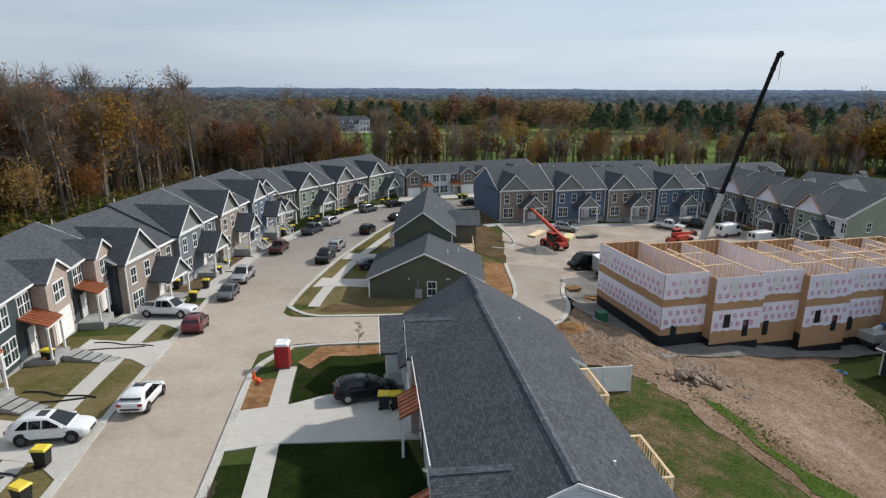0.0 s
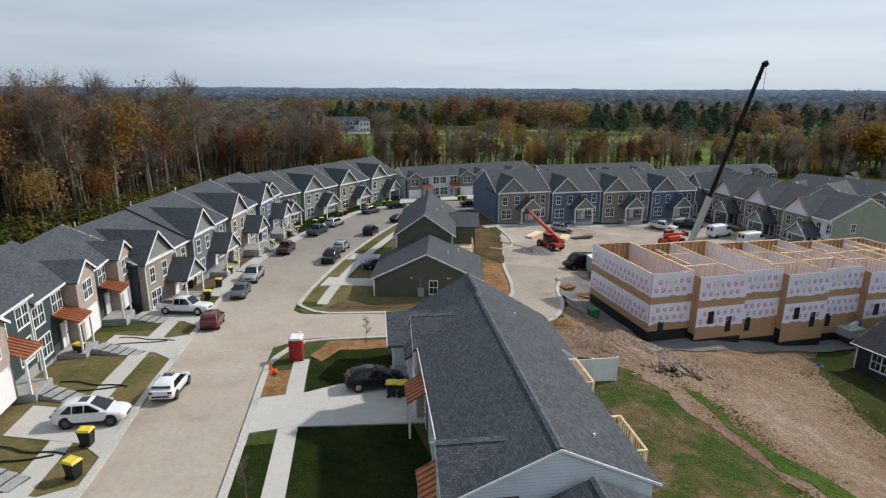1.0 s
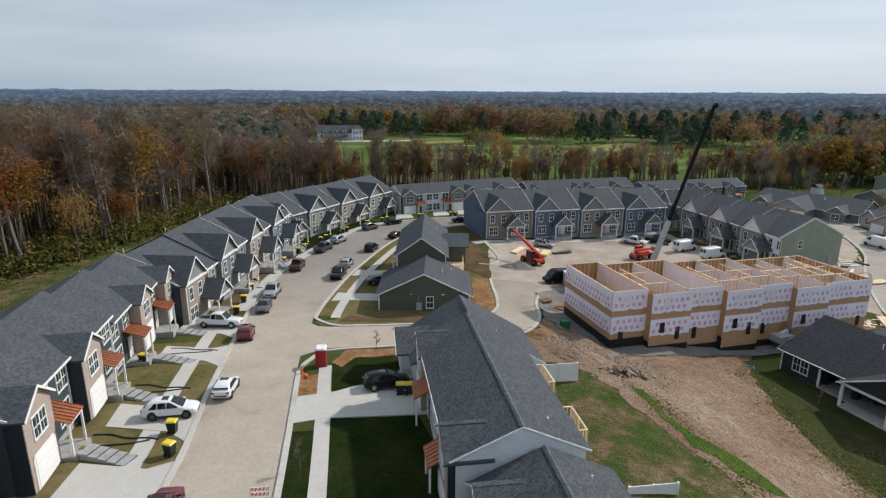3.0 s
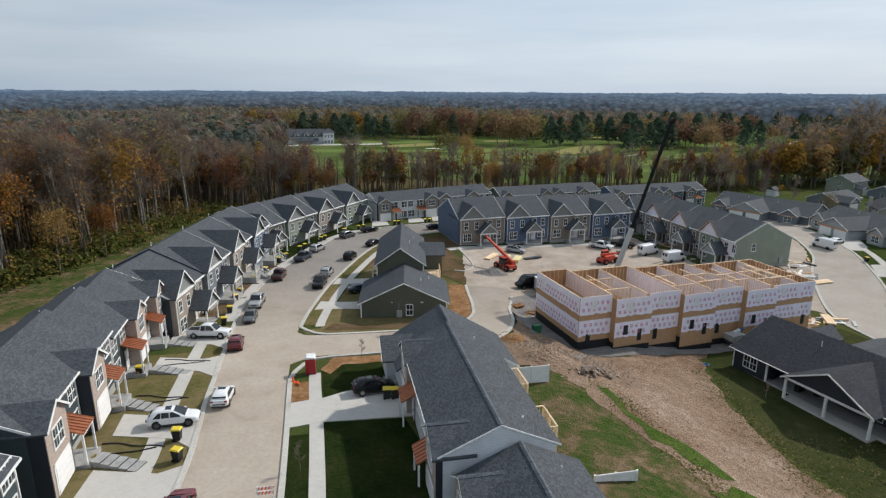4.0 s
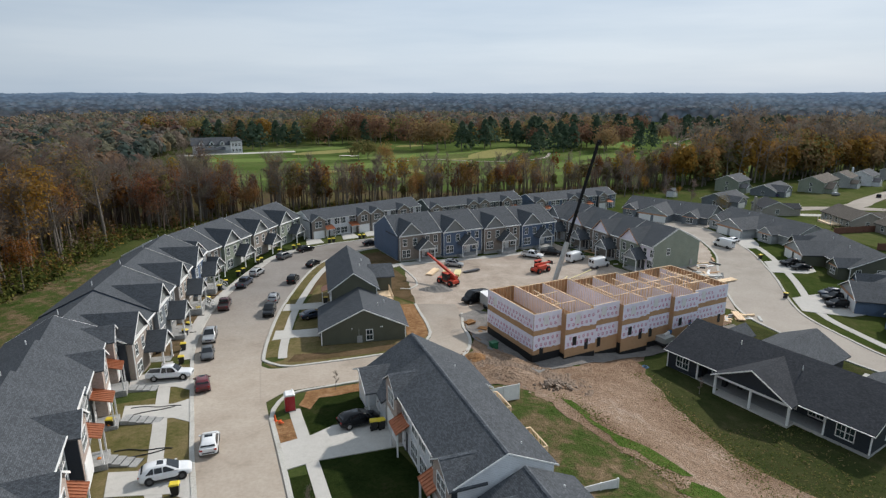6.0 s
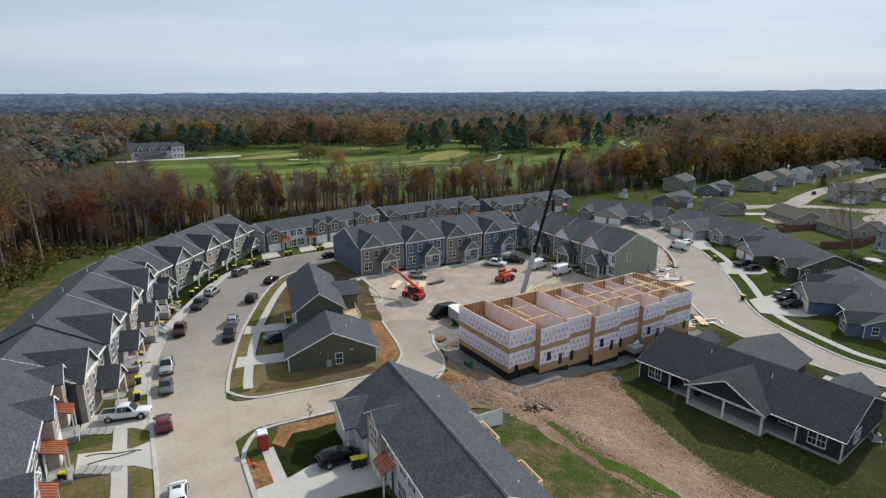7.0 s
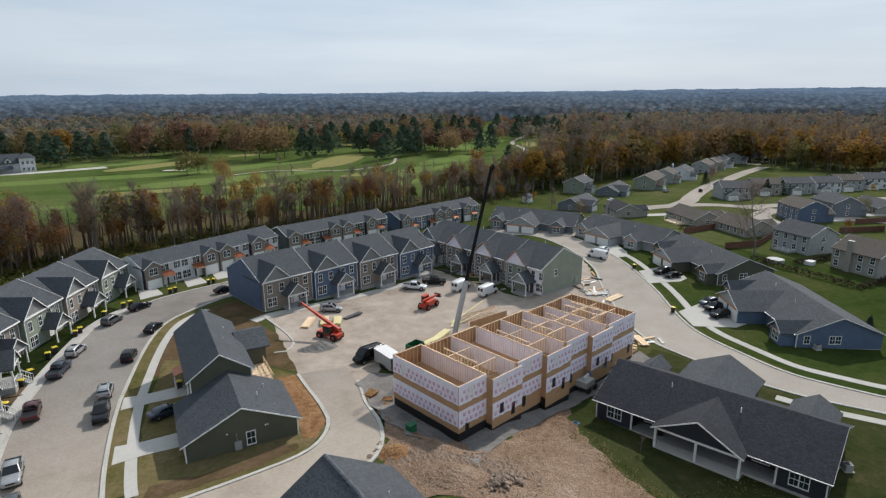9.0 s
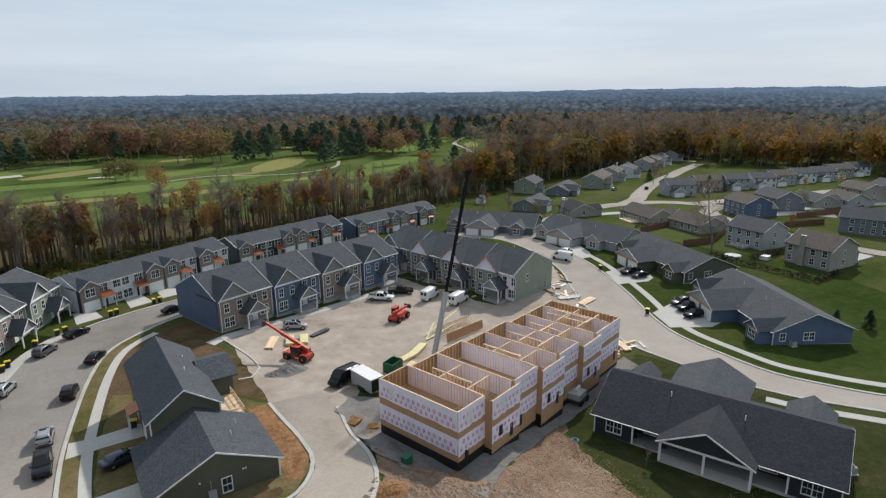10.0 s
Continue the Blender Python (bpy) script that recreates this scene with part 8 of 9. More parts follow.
part("lid", Shape().box(-0.54, -0.44, 0.85, 0.54, 0.44, 0.95), GREENP, ub_)


# ---- golf course, far ground ----
drape("golf_course", [(-70, 232), (-95, 330), (-80, 450), (10, 540), (150, 520), (250, 600), (420, 760), (640, 960), (760, 930), (640, 720), (460, 500), (330, 360), (240, 280), (150, 238), (60, 222)], 0.15, FAIRWAY, "green golf course", "grass", cell=12.0, ragged=3.0)


def oval(cx, cy, a, b, turn, n=26, wob=0.15, seed=0):
    q = random.Random(seed)
    c, s_ = math.cos(radians(turn)), math.sin(radians(turn))
    out = []
    for k in range(n):
        t = 2 * math.pi * k / n
        w = 1 + wob * math.sin(2 * t + seed) + q.uniform(-0.04, 0.04)
        x, y = a * w * math.cos(t), b * w * math.sin(t)
        out.append((cx + x * c - y * s_, cy + x * s_ + y * c))
    return out


for k, (cx, cy, a, b, turn) in enumerate(((118, 402, 48, 13, 52), (0, 425, 30, 14, 30), (82, 358, 9, 5, 20), (104, 318, 14, 6, 25), (40, 300, 16, 7, 10), (64, 468, 16, 7, 20), (560, 745, 60, 22, 50), (330, 470, 30, 9, 50), (-10, 300, 18, 8, 0), (500, 640, 26, 8, 50), (170, 540, 26, 8, 30))):
    drape("tan_fairway", oval(cx, cy, a, b, turn, seed=k), 0.3, GREEN_TAN, "dry tan golf green", "grass", cell=12.0)
FAIRWAY_L = zone_mat("pale_mown_fairway", [(0.095, 0.145, 0.040), (0.125, 0.170, 0.052), (0.15, 0.18, 0.062)], 2, 0.03, mid=0.15)
for k, (cx, cy, a, b, turn) in enumerate(((30, 330, 60, 12, 8), (-40, 372, 50, 13, -6), (62, 392, 46, 13, 30), (150, 330, 40, 11, 40), (190, 372, 44, 13, 48), (-20, 455, 40, 12, 12), (250, 470, 52, 14, 50), (360, 560, 60, 16, 48), (100, 275, 46, 8, 14), (0, 270, 40, 9, 0))):
    drape("mown_fairway", oval(cx, cy, a, b, turn, wob=0.22, seed=k + 31), 0.24, FAIRWAY_L, "pale green mown golf fairway", "grass", cell=12.0)
SAND = zone_mat("bunker_sand", [(0.55, 0.50, 0.42), (0.62, 0.58, 0.50)], 2, 0.1)
for k, (cx, cy, a, b) in enumerate(((8, 391, 5, 2.2), (14, 388, 4, 1.8), (330, 560, 6, 3))):
    drape("bunker", oval(cx, cy, a, b, 10, 16, seed=k + 4), 0.35, SAND, "pale sand bunker", "bunker", cell=8.0)
GP = smooth_line([(30, 345), (60, 357), (85, 345), (108, 342), (140, 362), (160, 400)], 6)
ribbon("golf_path", offset_line(GP, -1.2), offset_line(GP, 1.2), 0.4, ROAD_GREY, "pale golf path", "path", 1)
GP = smooth_line([(262, 372), (300, 440), (330, 500), (420, 600), (520, 720)], 8)
ribbon("golf_path_far", offset_line(GP, -2.2), offset_line(GP, 2.2), 0.45, ROAD_GREY, "pale golf path", "path", 1)
LITTER = zone_mat("leaf_litter", [(0.055, 0.042, 0.028), (0.085, 0.062, 0.038), (0.075, 0.07, 0.03), (0.11, 0.075, 0.042)], 5, 0.08, relief=0.8, dist=0.1)
drape("wood_floor", [(-66, -20), (-68, 50), (-68, 74), (-66, 90), (-64, 108), (-60, 138), (-46, 157), (-22, 167), (0, 173), (30, 181), (60, 190), (95, 199), (125, 207), (150, 216), (150, 236), (60, 220), (-60, 228), (-120, 300), (-200, 330), (-320, 260), (-320, -60), (-66, -60)], 0.1, LITTER, "brown leaf litter under the trees", "ground", cell=8.0, ragged=1.2)

club = thing("club_house", pose(-98, 428, gz(-98, 428), 0, 0, 12), "white club house with grey hipped roofs beyond the wood", "house")
part("wall", Shape().box(0, 0, -1, 26, 14, 6), S_WHITE, club)
part("roof", Shape().gable(-1, 27, -1, 15, 6, 11, 0.3), ROOF["X"], club)
for x in (4.0, 11.0, 18.0):
    part("dormer_roof", Shape().gable(x, x + 4.0, -1.2, 6.0, 7.2, 9.4, 0.2, "y"), ROOF["Y"], club)
    part("dormer", Shape().extrude([(x + 0.3, -0.9, 6.2), (x + 0.3, -0.9, 7.3), (x + 2.0, -0.9, 9.0), (x + 3.7, -0.9, 7.3), (x + 3.7, -0.9, 6.2)], (0, 0.3, 0)), S_WHITE, club)
    window(club, x + 2.0, -0.9, 6.3, 1.3, 1.5)
part("tower", Shape().box(25.5, -2, -1, 33.5, 7, 8.6), S_WHITE, club)
part("tower_roof", Shape().add([(24.7, -2.8, 8.6), (34.3, -2.8, 8.6), (34.3, 7.8, 8.6), (24.7, 7.8, 8.6), (28.5, 2.5, 11.4), (30.5, 2.5, 11.4)], [(0, 1, 5, 4), (1, 2, 5), (2, 3, 4, 5), (3, 0, 4), (3, 2, 1, 0)]), ROOF["X"], club)
for z in (1.0, 5.0):
    for x in (27.2, 29.5, 31.8):
        window(club, x, -2, z, 1.3, 1.9, True)
    for y in (0.5, 4.0):
        window(club, 33.5, y, z, 1.3, 1.9, True, 90)
for k in range(7):
    window(club, 3 + k * 3.0, 0, 2.6, 1.4, 2.0)
part("porch_roof", Shape().gable(4, 22, -5, 0, 3, 4.6, 0.2), ROOF["X"], club)
part("pavement", Shape().box(-10, -14, -0.6, 70, -4, 0.25), CONC, club)


# ---- trees ----
def branchy(seed, h, spread, low=1, n=6, bend=0.1):
    """Trunk with limbs, and the points along the limbs where twigs start."""
    q = random.Random(seed)
    s = Shape()
    tips = []
    p, d = Vector((0, 0, -0.4)), Vector((q.uniform(-0.05, 0.05), q.uniform(-0.05, 0.05), 1)).normalized()
    r0 = 0.011 * h + 0.05
    for k in range(n):
        ln = h * 0.84 / n
        e = p + d * ln
        s.tube(p, e, r0 * (1 - k / n * 0.8), r0 * (1 - (k + 1) / n * 0.8), 6, False)
        if k >= low:
            for j in range(2 if k < 3 else 3):
                a = q.uniform(0, 6.28)
                up = q.uniform(0.45, 1.15)
                b = Vector((math.cos(a), math.sin(a), up)).normalized()
                st = p.lerp(e, q.random())
                ll = spread * h * q.uniform(0.6, 1.0) * (1.2 - 0.13 * k)
                m1 = st + b * ll * 0.5
                m2 = m1 + (b + Vector((q.uniform(-0.4, 0.4), q.uniform(-0.4, 0.4), 0.35))).normalized() * ll * 0.5
                rr_ = r0 * 0.42 * (1 - k / n * 0.6)
                s.tube(st, m1, rr_, rr_ * 0.6, 4, False)
                s.tube(m1, m2, rr_ * 0.6, rr_ * 0.2, 4, False)
                tips += [(st.lerp(m1, 0.6), b), (m1, b), (m1.lerp(m2, 0.5), b), (m2, b)]
        d = (d + Vector((q.uniform(-bend, bend), q.uniform(-bend, bend), 0.3))).normalized()
        p = e
    tips += [(p, d), (p - d * 0.6, d), (p + d * 0.8, d)]
    return s, tips, q


def twigs(tips, q, per, ln, wide=0.05):
    s = Shape()
    for (p, b) in tips:
        for k in range(per):
            d = (b * 0.7 + Vector((q.gauss(0, 0.6), q.gauss(0, 0.6), q.gauss(0.45, 0.4)))).normalized()
            e = p + d * ln * q.uniform(0.5, 1.2)
            w = d.cross(Vector((q.uniform(-1, 1), q.uniform(-1, 1), q.uniform(-1, 1)))).normalized() * wide
            s.add([tuple(p - w), tuple(p + w), tuple(e)], [(0, 1, 2)])
            for j in range(3):
                m = p.lerp(e, q.uniform(0.3, 0.95))
                f = m + (d + Vector((q.gauss(0, 0.8), q.gauss(0, 0.8), q.gauss(0, 0.5)))).normalized() * ln * 0.5
                s.add([tuple(m - w * 0.8), tuple(m + w * 0.8), tuple(f)], [(0, 1, 2)])
    return s


def leaves(tips, q, per, size, spread):
    s = Shape()
    for (p, b) in tips:
        c = p + Vector((q.gauss(0, spread * 0.5), q.gauss(0, spread * 0.5), q.gauss(0, spread * 0.4)))
        for k in range(per):
            o = c + Vector((q.gauss(0, spread), q.gauss(0, spread), q.gauss(0, spread * 0.8)))
            u = Vector((q.gauss(0, 1), q.gauss(0, 1), q.gauss(0, 0.6))).normalized() * size * q.uniform(0.5, 1.1)
            v = u.cross(Vector((q.gauss(0, 1), q.gauss(0, 1), q.gauss(0, 1)))).normalized() * size * q.uniform(0.4, 0.8)
            s.add([tuple(o - u), tuple(o + v * 0.8), tuple(o + u), tuple(o - v)], [(0, 1, 2, 3)])
    return s


def lobed(q, h, rx, rz, zc, n, per, size, loose=0.4):
    """A crown of rounded lobes; each lobe is a shell of small leaf sprays that face outwards."""
    s = Shape()
    for k in range(n):
        a, e = q.uniform(0, 6.28), math.asin(q.uniform(-0.75, 1.0))
        d = q.uniform(0.35, 0.82) if k else 0.0
        c = Vector((rx * d * math.cos(a) * math.cos(e), rx * d * math.sin(a) * math.cos(e), zc + rz * d * math.sin(e)))
        lr = min(rx, rz) * q.uniform(0.36, 0.6)
        for j in range(per):
            w = Vector((q.gauss(0, 1), q.gauss(0, 1), q.gauss(0.25, 1))).normalized()
            o = c + w * lr * q.uniform(0.75, 1.15)
            out = (w + Vector((q.gauss(0, loose), q.gauss(0, loose), q.gauss(0.15, loose)))).normalized()
            u = out.cross(Vector((q.gauss(0, 1), q.gauss(0, 1), q.gauss(0, 1)))).normalized() * size * q.uniform(0.6, 1.15)
            v = out.cross(u).normalized() * size * q.uniform(0.45, 0.9)
            s.add([tuple(o - u), tuple(o + v), tuple(o + u), tuple(o - v)], [(0, 1, 2, 3)])
    return s


SPECIES = {  # height, spread of limbs, label, leaf material
    "bare": (22.0, 0.21, "tall leafless grey-brown tree", None), "thin": (20.0, 0.18, "tall thin tree with a few rusty leaves", LEAF_RUST), "rust": (15.0, 0.25, "tree with rust-orange autumn leaves", LEAF_RUST),
    "gold": (15.0, 0.24, "tree with golden autumn leaves", LEAF_GOLD), "olive": (14.0, 0.36, "broad tree with olive and brown leaves", LEAF_OLIVE), "wine": (14.0, 0.37, "broad tree with dark wine-red leaves", LEAF_WINE),
    "oak": (14.0, 0.37, "broad tree with brown-orange leaves", LEAF_BROWN), "pine": (17.0, 0.25, "dark green pine tree", NEEDLE), "crooked": (20.0, 0.42, "large crooked leafless tree", None)}


def far_shapes(kind, seed):
    """A lighter build of each kind, for trees hundreds of metres away."""
    h, broad, label, mat = SPECIES[kind]
    q = random.Random(seed)
    if kind == "pine":
        s = Shape()
        for k in range(230):
            f = q.random() ** 0.75
            a = q.uniform(0, 6.28)
            tier = 0.72 + 0.28 * math.sin(a * 2 + seed + 17 * f) * math.sin(9 * f + seed)
            r_ = h * 0.36 * (1 - f ** 2.8) * tier * q.uniform(0.5, 1.08) + 0.3
            o = Vector((r_ * math.cos(a), r_ * math.sin(a), h * (0.14 + 0.84 * f)))
            out = Vector((math.cos(a), math.sin(a), 0.6)) + Vector((q.gauss(0, 0.25), q.gauss(0, 0.25), q.gauss(0, 0.25)))
            u = out.cross(Vector((0, 0, 1))).normalized() * q.uniform(0.8, 1.4)
            v = out.cross(u).normalized() * q.uniform(0.5, 0.95)
            s.add([tuple(o - u), tuple(o + v), tuple(o + u), tuple(o - v)], [(0, 1, 2, 3)])
        return [("trunk", Shape().tube((0, 0, -0.4), (0, 0, h * 0.9), 0.26, 0.05, 5, False), BARK), ("crown", s, mat)]
    if kind in ("bare", "thin", "crooked"):
        s, tips, q = branchy(seed, h, broad, 2, 5)
        out = [("trunk", s, BARK), ("crown", twigs(tips, q, 3, h * 0.11, 0.085), TWIG)]
        if kind == "thin":
            out.append(("last_leaves", leaves(tips[::2], q, 4, 0.45, 1.1), LEAF_RUST))
        return out
    rx, rz, zc = (0.26, 0.45, 0.52) if broad < 0.3 else (0.43, 0.42, 0.54)
    return [("trunk", Shape().tube((0, 0, -0.4), (0, 0, h * 0.7), 0.22, 0.08, 5, False), BARK), ("crown", lobed(q, h, rx * h, rz * h, zc * h, 22, 26, 0.62, 0.22), mat)]


def tree_shapes(kind, seed):
    h, broad, label, mat = SPECIES[kind]
    if kind == "pine":
        q = random.Random(seed)
        s = Shape()
        for k in range(26):
            z = h * (0.12 + 0.86 * k / 26)
            r_ = h * 0.27 * (1 - (k / 26) ** 1.5) + 0.4
            for j in range(8):
                a = q.uniform(0, 6.28)
                for i in range(4):
                    rad = r_ * (0.3 + 0.24 * i) * q.uniform(0.8, 1.1)
                    o = Vector((rad * math.cos(a), rad * math.sin(a), z - 0.12 * rad + q.uniform(-0.3, 0.3)))
                    u = Vector((math.cos(a), math.sin(a), q.uniform(-0.5, 0.2))) * q.uniform(0.5, 1.0)
                    v = Vector((-math.sin(a), math.cos(a), q.uniform(-0.4, 0.4))) * q.uniform(0.4, 0.8)
                    s.add([tuple(o - u), tuple(o + v), tuple(o + u), tuple(o - v)], [(0, 1, 2, 3)])
        return [("trunk", Shape().tube((0, 0, -0.4), (0, 0, h * 0.9), 0.26, 0.05, 6, False), BARK), ("crown", s, NEEDLE)]
    s, tips, q = branchy(seed, h, broad, 2 if kind in ("bare", "thin") else 1, bend=0.25 if kind == "crooked" else 0.1)
    out = [("trunk", s, BARK)]
    if kind in ("bare", "thin", "crooked"):
        out.append(("crown", twigs(tips, q, 9, h * (0.10 if kind != "crooked" else 0.12), 0.032), TWIG))
        if kind == "thin":
            out.append(("last_leaves", leaves(tips[::2], q, 8, 0.36, 1.1), LEAF_RUST))
    else:
        rx, rz, zc = (0.24, 0.36, 0.62) if broad < 0.3 else (0.42, 0.38, 0.60)
        out.append(("crown", lobed(q, h, rx * h, rz * h, zc * h, 28, 72, 0.19 if broad < 0.3 else 0.22), mat))
    return out


SHAPES = {k: [tree_shapes(k, 10 * i + n) for i in range(3)] for n, k in enumerate(SPECIES)}
FAR_SHAPES = {k: [far_shapes(k, 10 * i + n) for i in range(4)] for n, k in enumerate(SPECIES)}
MADE = {}
tq = random.Random(77)


def spot(x, y, size):
    return pose(x, y, gz(x, y), tq.uniform(-3, 3), tq.uniform(-3, 3), tq.uniform(0, 360)) @ Matrix.Diagonal((size * tq.uniform(0.9, 1.15), size * tq.uniform(0.9, 1.15), size, 1))


def plant(kind, x, y, size=1.0):
    """A tree of its own."""
    i = tq.randrange(3)
    m = spot(x, y, size)
    if (kind, i) not in MADE:
        t = thing("pine_tree" if kind == "pine" else "tree", m, SPECIES[kind][2], "tree", "trees")
        for nm, sh, mat in SHAPES[kind][i]:
            part(nm, sh, mat, t)
        MADE[kind, i] = t
        return
    copy_thing(MADE[kind, i], m).matrix_basis = m


class Bulk:
    """Many trees joined into one mesh, with a material slot for each kind of leaf."""

    def __init__(self):
        self.v, self.f, self.m, self.mats, self.n = [], [], [], [], 0

    def slot(self, mat):
        if mat not in self.mats:
            self.mats.append(mat)
        return self.mats.index(mat)

    def add(self, verts, faces, mat):
        k = self.slot(mat)
        self.v.append(verts)
        self.f += [tuple(i + self.n for i in f) for f in faces]
        self.m += [k] * len(faces)
        self.n += len(verts)

    def tree(self, kind, x, y, size):
        m = np.array(spot(x, y, size))
        for nm, sh, mat in FAR_SHAPES[kind][tq.randrange(4)]:
            self.add(np.array(sh.v) @ m[:3, :3].T + m[:3, 3], sh.f, mat)

    def finish(self, name, label, category):
        me = bpy.data.meshes.new(name)
        v = np.concatenate(self.v)
        me.vertices.add(len(v))
        me.vertices.foreach_set("co", v.astype(np.float32).ravel())
        size = np.array([len(f) for f in self.f])
        me.loops.add(int(size.sum()))
        me.loops.foreach_set("vertex_index", np.fromiter((i for f in self.f for i in f), np.int32, int(size.sum())))
        me.polygons.add(len(size))
        me.polygons.foreach_set("loop_start", np.r_[0, np.cumsum(size)[:-1]].astype(np.int32))
        me.polygons.foreach_set("material_index", np.array(self.m, np.int32))
        for mat in self.mats:
            me.materials.append(mat)
        me.update(calc_edges=True)
        tagged(new(name, me), label, category, kind="stuff")


edge = [(-58, 8), (-62, 25), (-66, 50), (-67, 74), (-64, 90), (-61, 108), (-57, 136), (-43, 154), (-22, 166), (0, 173), (30, 182), (60, 191), (95, 200), (125, 209), (150, 218)]
ev = [Vector(p) for p in edge]


def edge_point(f, d):
    """A place f of the way along the wood's edge, d metres into the wood."""
    f *= len(ev) - 1
    i = min(int(f), len(ev) - 2)
    a, b = ev[i], ev[i + 1]
    t = (b - a).normalized()
    return a.lerp(b, f - i) + Vector((-t.y, t.x)) * d


for k in range(215):
    f = tq.random() ** 0.9
    p = edge_point(f, abs(tq.gauss(0, 15)) if f < 0.5 else abs(tq.gauss(0, 10)))
    west = f < 0.42
    kind = tq.choices(("bare", "thin", "rust", "gold"), (10, 5, 1.6, 1.8) if west else (10, 4, 2.2, 0.7))[0]
    plant(kind, p.x, p.y, (tq.uniform(0.85, 1.12) if west else tq.uniform(0.75, 1.3)) * (1.2 if west else max(0.7, 1.15 - 2.2 * (f - 0.42))) * (1.25 if kind in ("rust", "gold") and west else 1.0))
for (kind, x, y, s_) in (("gold", -76, 78, 1.75), ("rust", -80, 88.7, 1.75), ("olive", -96, 176, 1.25), ("rust", -72, 66, 1.6), ("gold", -76, 58, 1.6), ("gold", -66, 50, 1.5), ("gold", -80, 74, 1.7), ("gold", -88, 84, 1.8), ("rust", -72, 100, 1.75), ("rust", -80, 118, 1.8), ("gold", -66, 108, 1.7), ("olive", -92, 66, 1.7), ("gold", -100, 92, 1.9), ("olive", -70, 136, 1.75), ("gold", -84, 60, 1.7), ("gold", -118, 150, 1.8), ("rust", -110, 130, 1.7), ("rust", -64, 84, 0.9), ("gold", -62, 96, 0.8), ("crooked", -68, 66, 1.0), ("rust", 23, 262, 1.3), ("rust", 36, 258, 0.9), ("gold", 122, 199, 0.55), ("gold", 126, 210, 1.0), ("rust", 64, 196, 1.0), ("rust", 72, 204, 1.1), ("rust", 46, 190, 0.9), ("gold", 132, 190, 0.35),
                         ("olive", 21, 365, 0.9), ("olive", 27, 368, 0.8), ("bare", 60, 300, 0.5), ("crooked", 8, 178, 0.6), ("crooked", 112, 196, 0.8), ("crooked", 118, 200, 0.7)):
    plant(kind, x, y, s_)
plant("crooked", 133, 93, 1.05)
for (x, y) in ((-8.8, 20.3), (-6.5, 42.8), (40.6, 42.1)):
    plant("bare", x, y, 0.12)
for (kind, x, y, s_) in (("wine", 258, 205, 0.5), ("pine", 246, 200, 0.4), ("bare", 236, 190, 0.5), ("pine", 232, 158, 0.45), ("pine", 240, 156, 0.4), ("gold", 268, 134, 0.4), ("rust", 292, 130, 0.45), ("olive", 220, 112, 0.5), ("gold", 180, 96, 0.4), ("pine", 104, 50, 0.2), ("pine", 108, 46, 0.22), ("bare", 228, 178, 0.4), ("olive", 124, 152, 0.5), ("bare", 116, 158, 0.55), ("bare", 112, 166, 0.6)):
    plant(kind, x, y, s_)

# golf course trees
gt = Bulk()
for (kind, x, y, s_) in (("wine", -2, 478, 2.05), ("wine", 22, 500, 2.2), ("wine", 40, 471, 1.95), ("oak", 67, 424, 1.75), ("oak", 78, 420, 1.8), ("wine", 60, 440, 1.7), ("olive", 88, 440, 1.7), ("pine", 95, 414, 1.35), ("pine", 104, 420, 1.3), ("pine", 128, 450, 1.5), ("pine", 120, 440, 1.4), ("pine", 142, 385, 1.0), ("pine", 150, 395, 1.1), ("pine", 165, 405, 1.2), ("pine", 185, 418, 1.3), ("pine", 176, 412, 1.25), ("oak", 206, 404, 1.5), ("pine", 236, 408, 1.0), ("oak", 216, 420, 1.3), ("olive", 15, 360, 1.0), ("olive", 22, 366, 0.85),
                         ("pine", 398, 470, 1.2), ("pine", 388, 476, 1.2), ("pine", 410, 480, 1.3), ("pine", 376, 466, 1.15), ("pine", 304, 391, 1.1), ("pine", 298, 398, 1.0), ("pine", 430, 634, 1.4), ("pine", 420, 628, 1.3), ("oak", 446, 640, 1.5), ("rust", 452, 520, 1.5), ("bare", 60, 330, 0.6), ("pine", -28, 484, 1.2), ("pine", -60, 455, 1.3), ("pine", -54, 458, 1.2), ("pine", -38, 480, 1.1), ("pine", 212, 330, 0.8)):
    gt.tree(kind, x, y, s_)
for k in range(110):
    f = k / 110
    x = -150 + 400 * f + tq.gauss(0, 14)
    y = 520 - 40 * math.sin(f * 3.1) + abs(tq.gauss(0, 46)) + 10 * f
    kind = tq.choices(("olive", "wine", "oak", "pine", "gold"), (4.0, 2.8, 3.4, 2 if f < 0.5 else 3.4, 0.8))[0]
    gt.tree(kind, x, y, tq.uniform(0.95, 1.85) if kind != "pine" else tq.uniform(0.8, 1.45))
for (x0, y0, n, spr, mix) in ((172, 450, 14, 16, ("pine", "pine", "wine")), (235, 450, 12, 16, ("wine", "pine", "oak")), (420, 600, 14, 22, ("pine", "pine", "wine")), (400, 488, 12, 20, ("pine", "pine", "oak")), (300, 540, 14, 30, ("pine", "oak", "pine")), (560, 640, 18, 34, ("oak", "pine", "wine")), (340, 660, 20, 44, ("pine", "wine", "oak"))):
    for k in range(n):
        gt.tree(tq.choice(mix), x0 + tq.gauss(0, spr), y0 + tq.gauss(0, spr * 0.7), tq.uniform(1.1, 1.6))
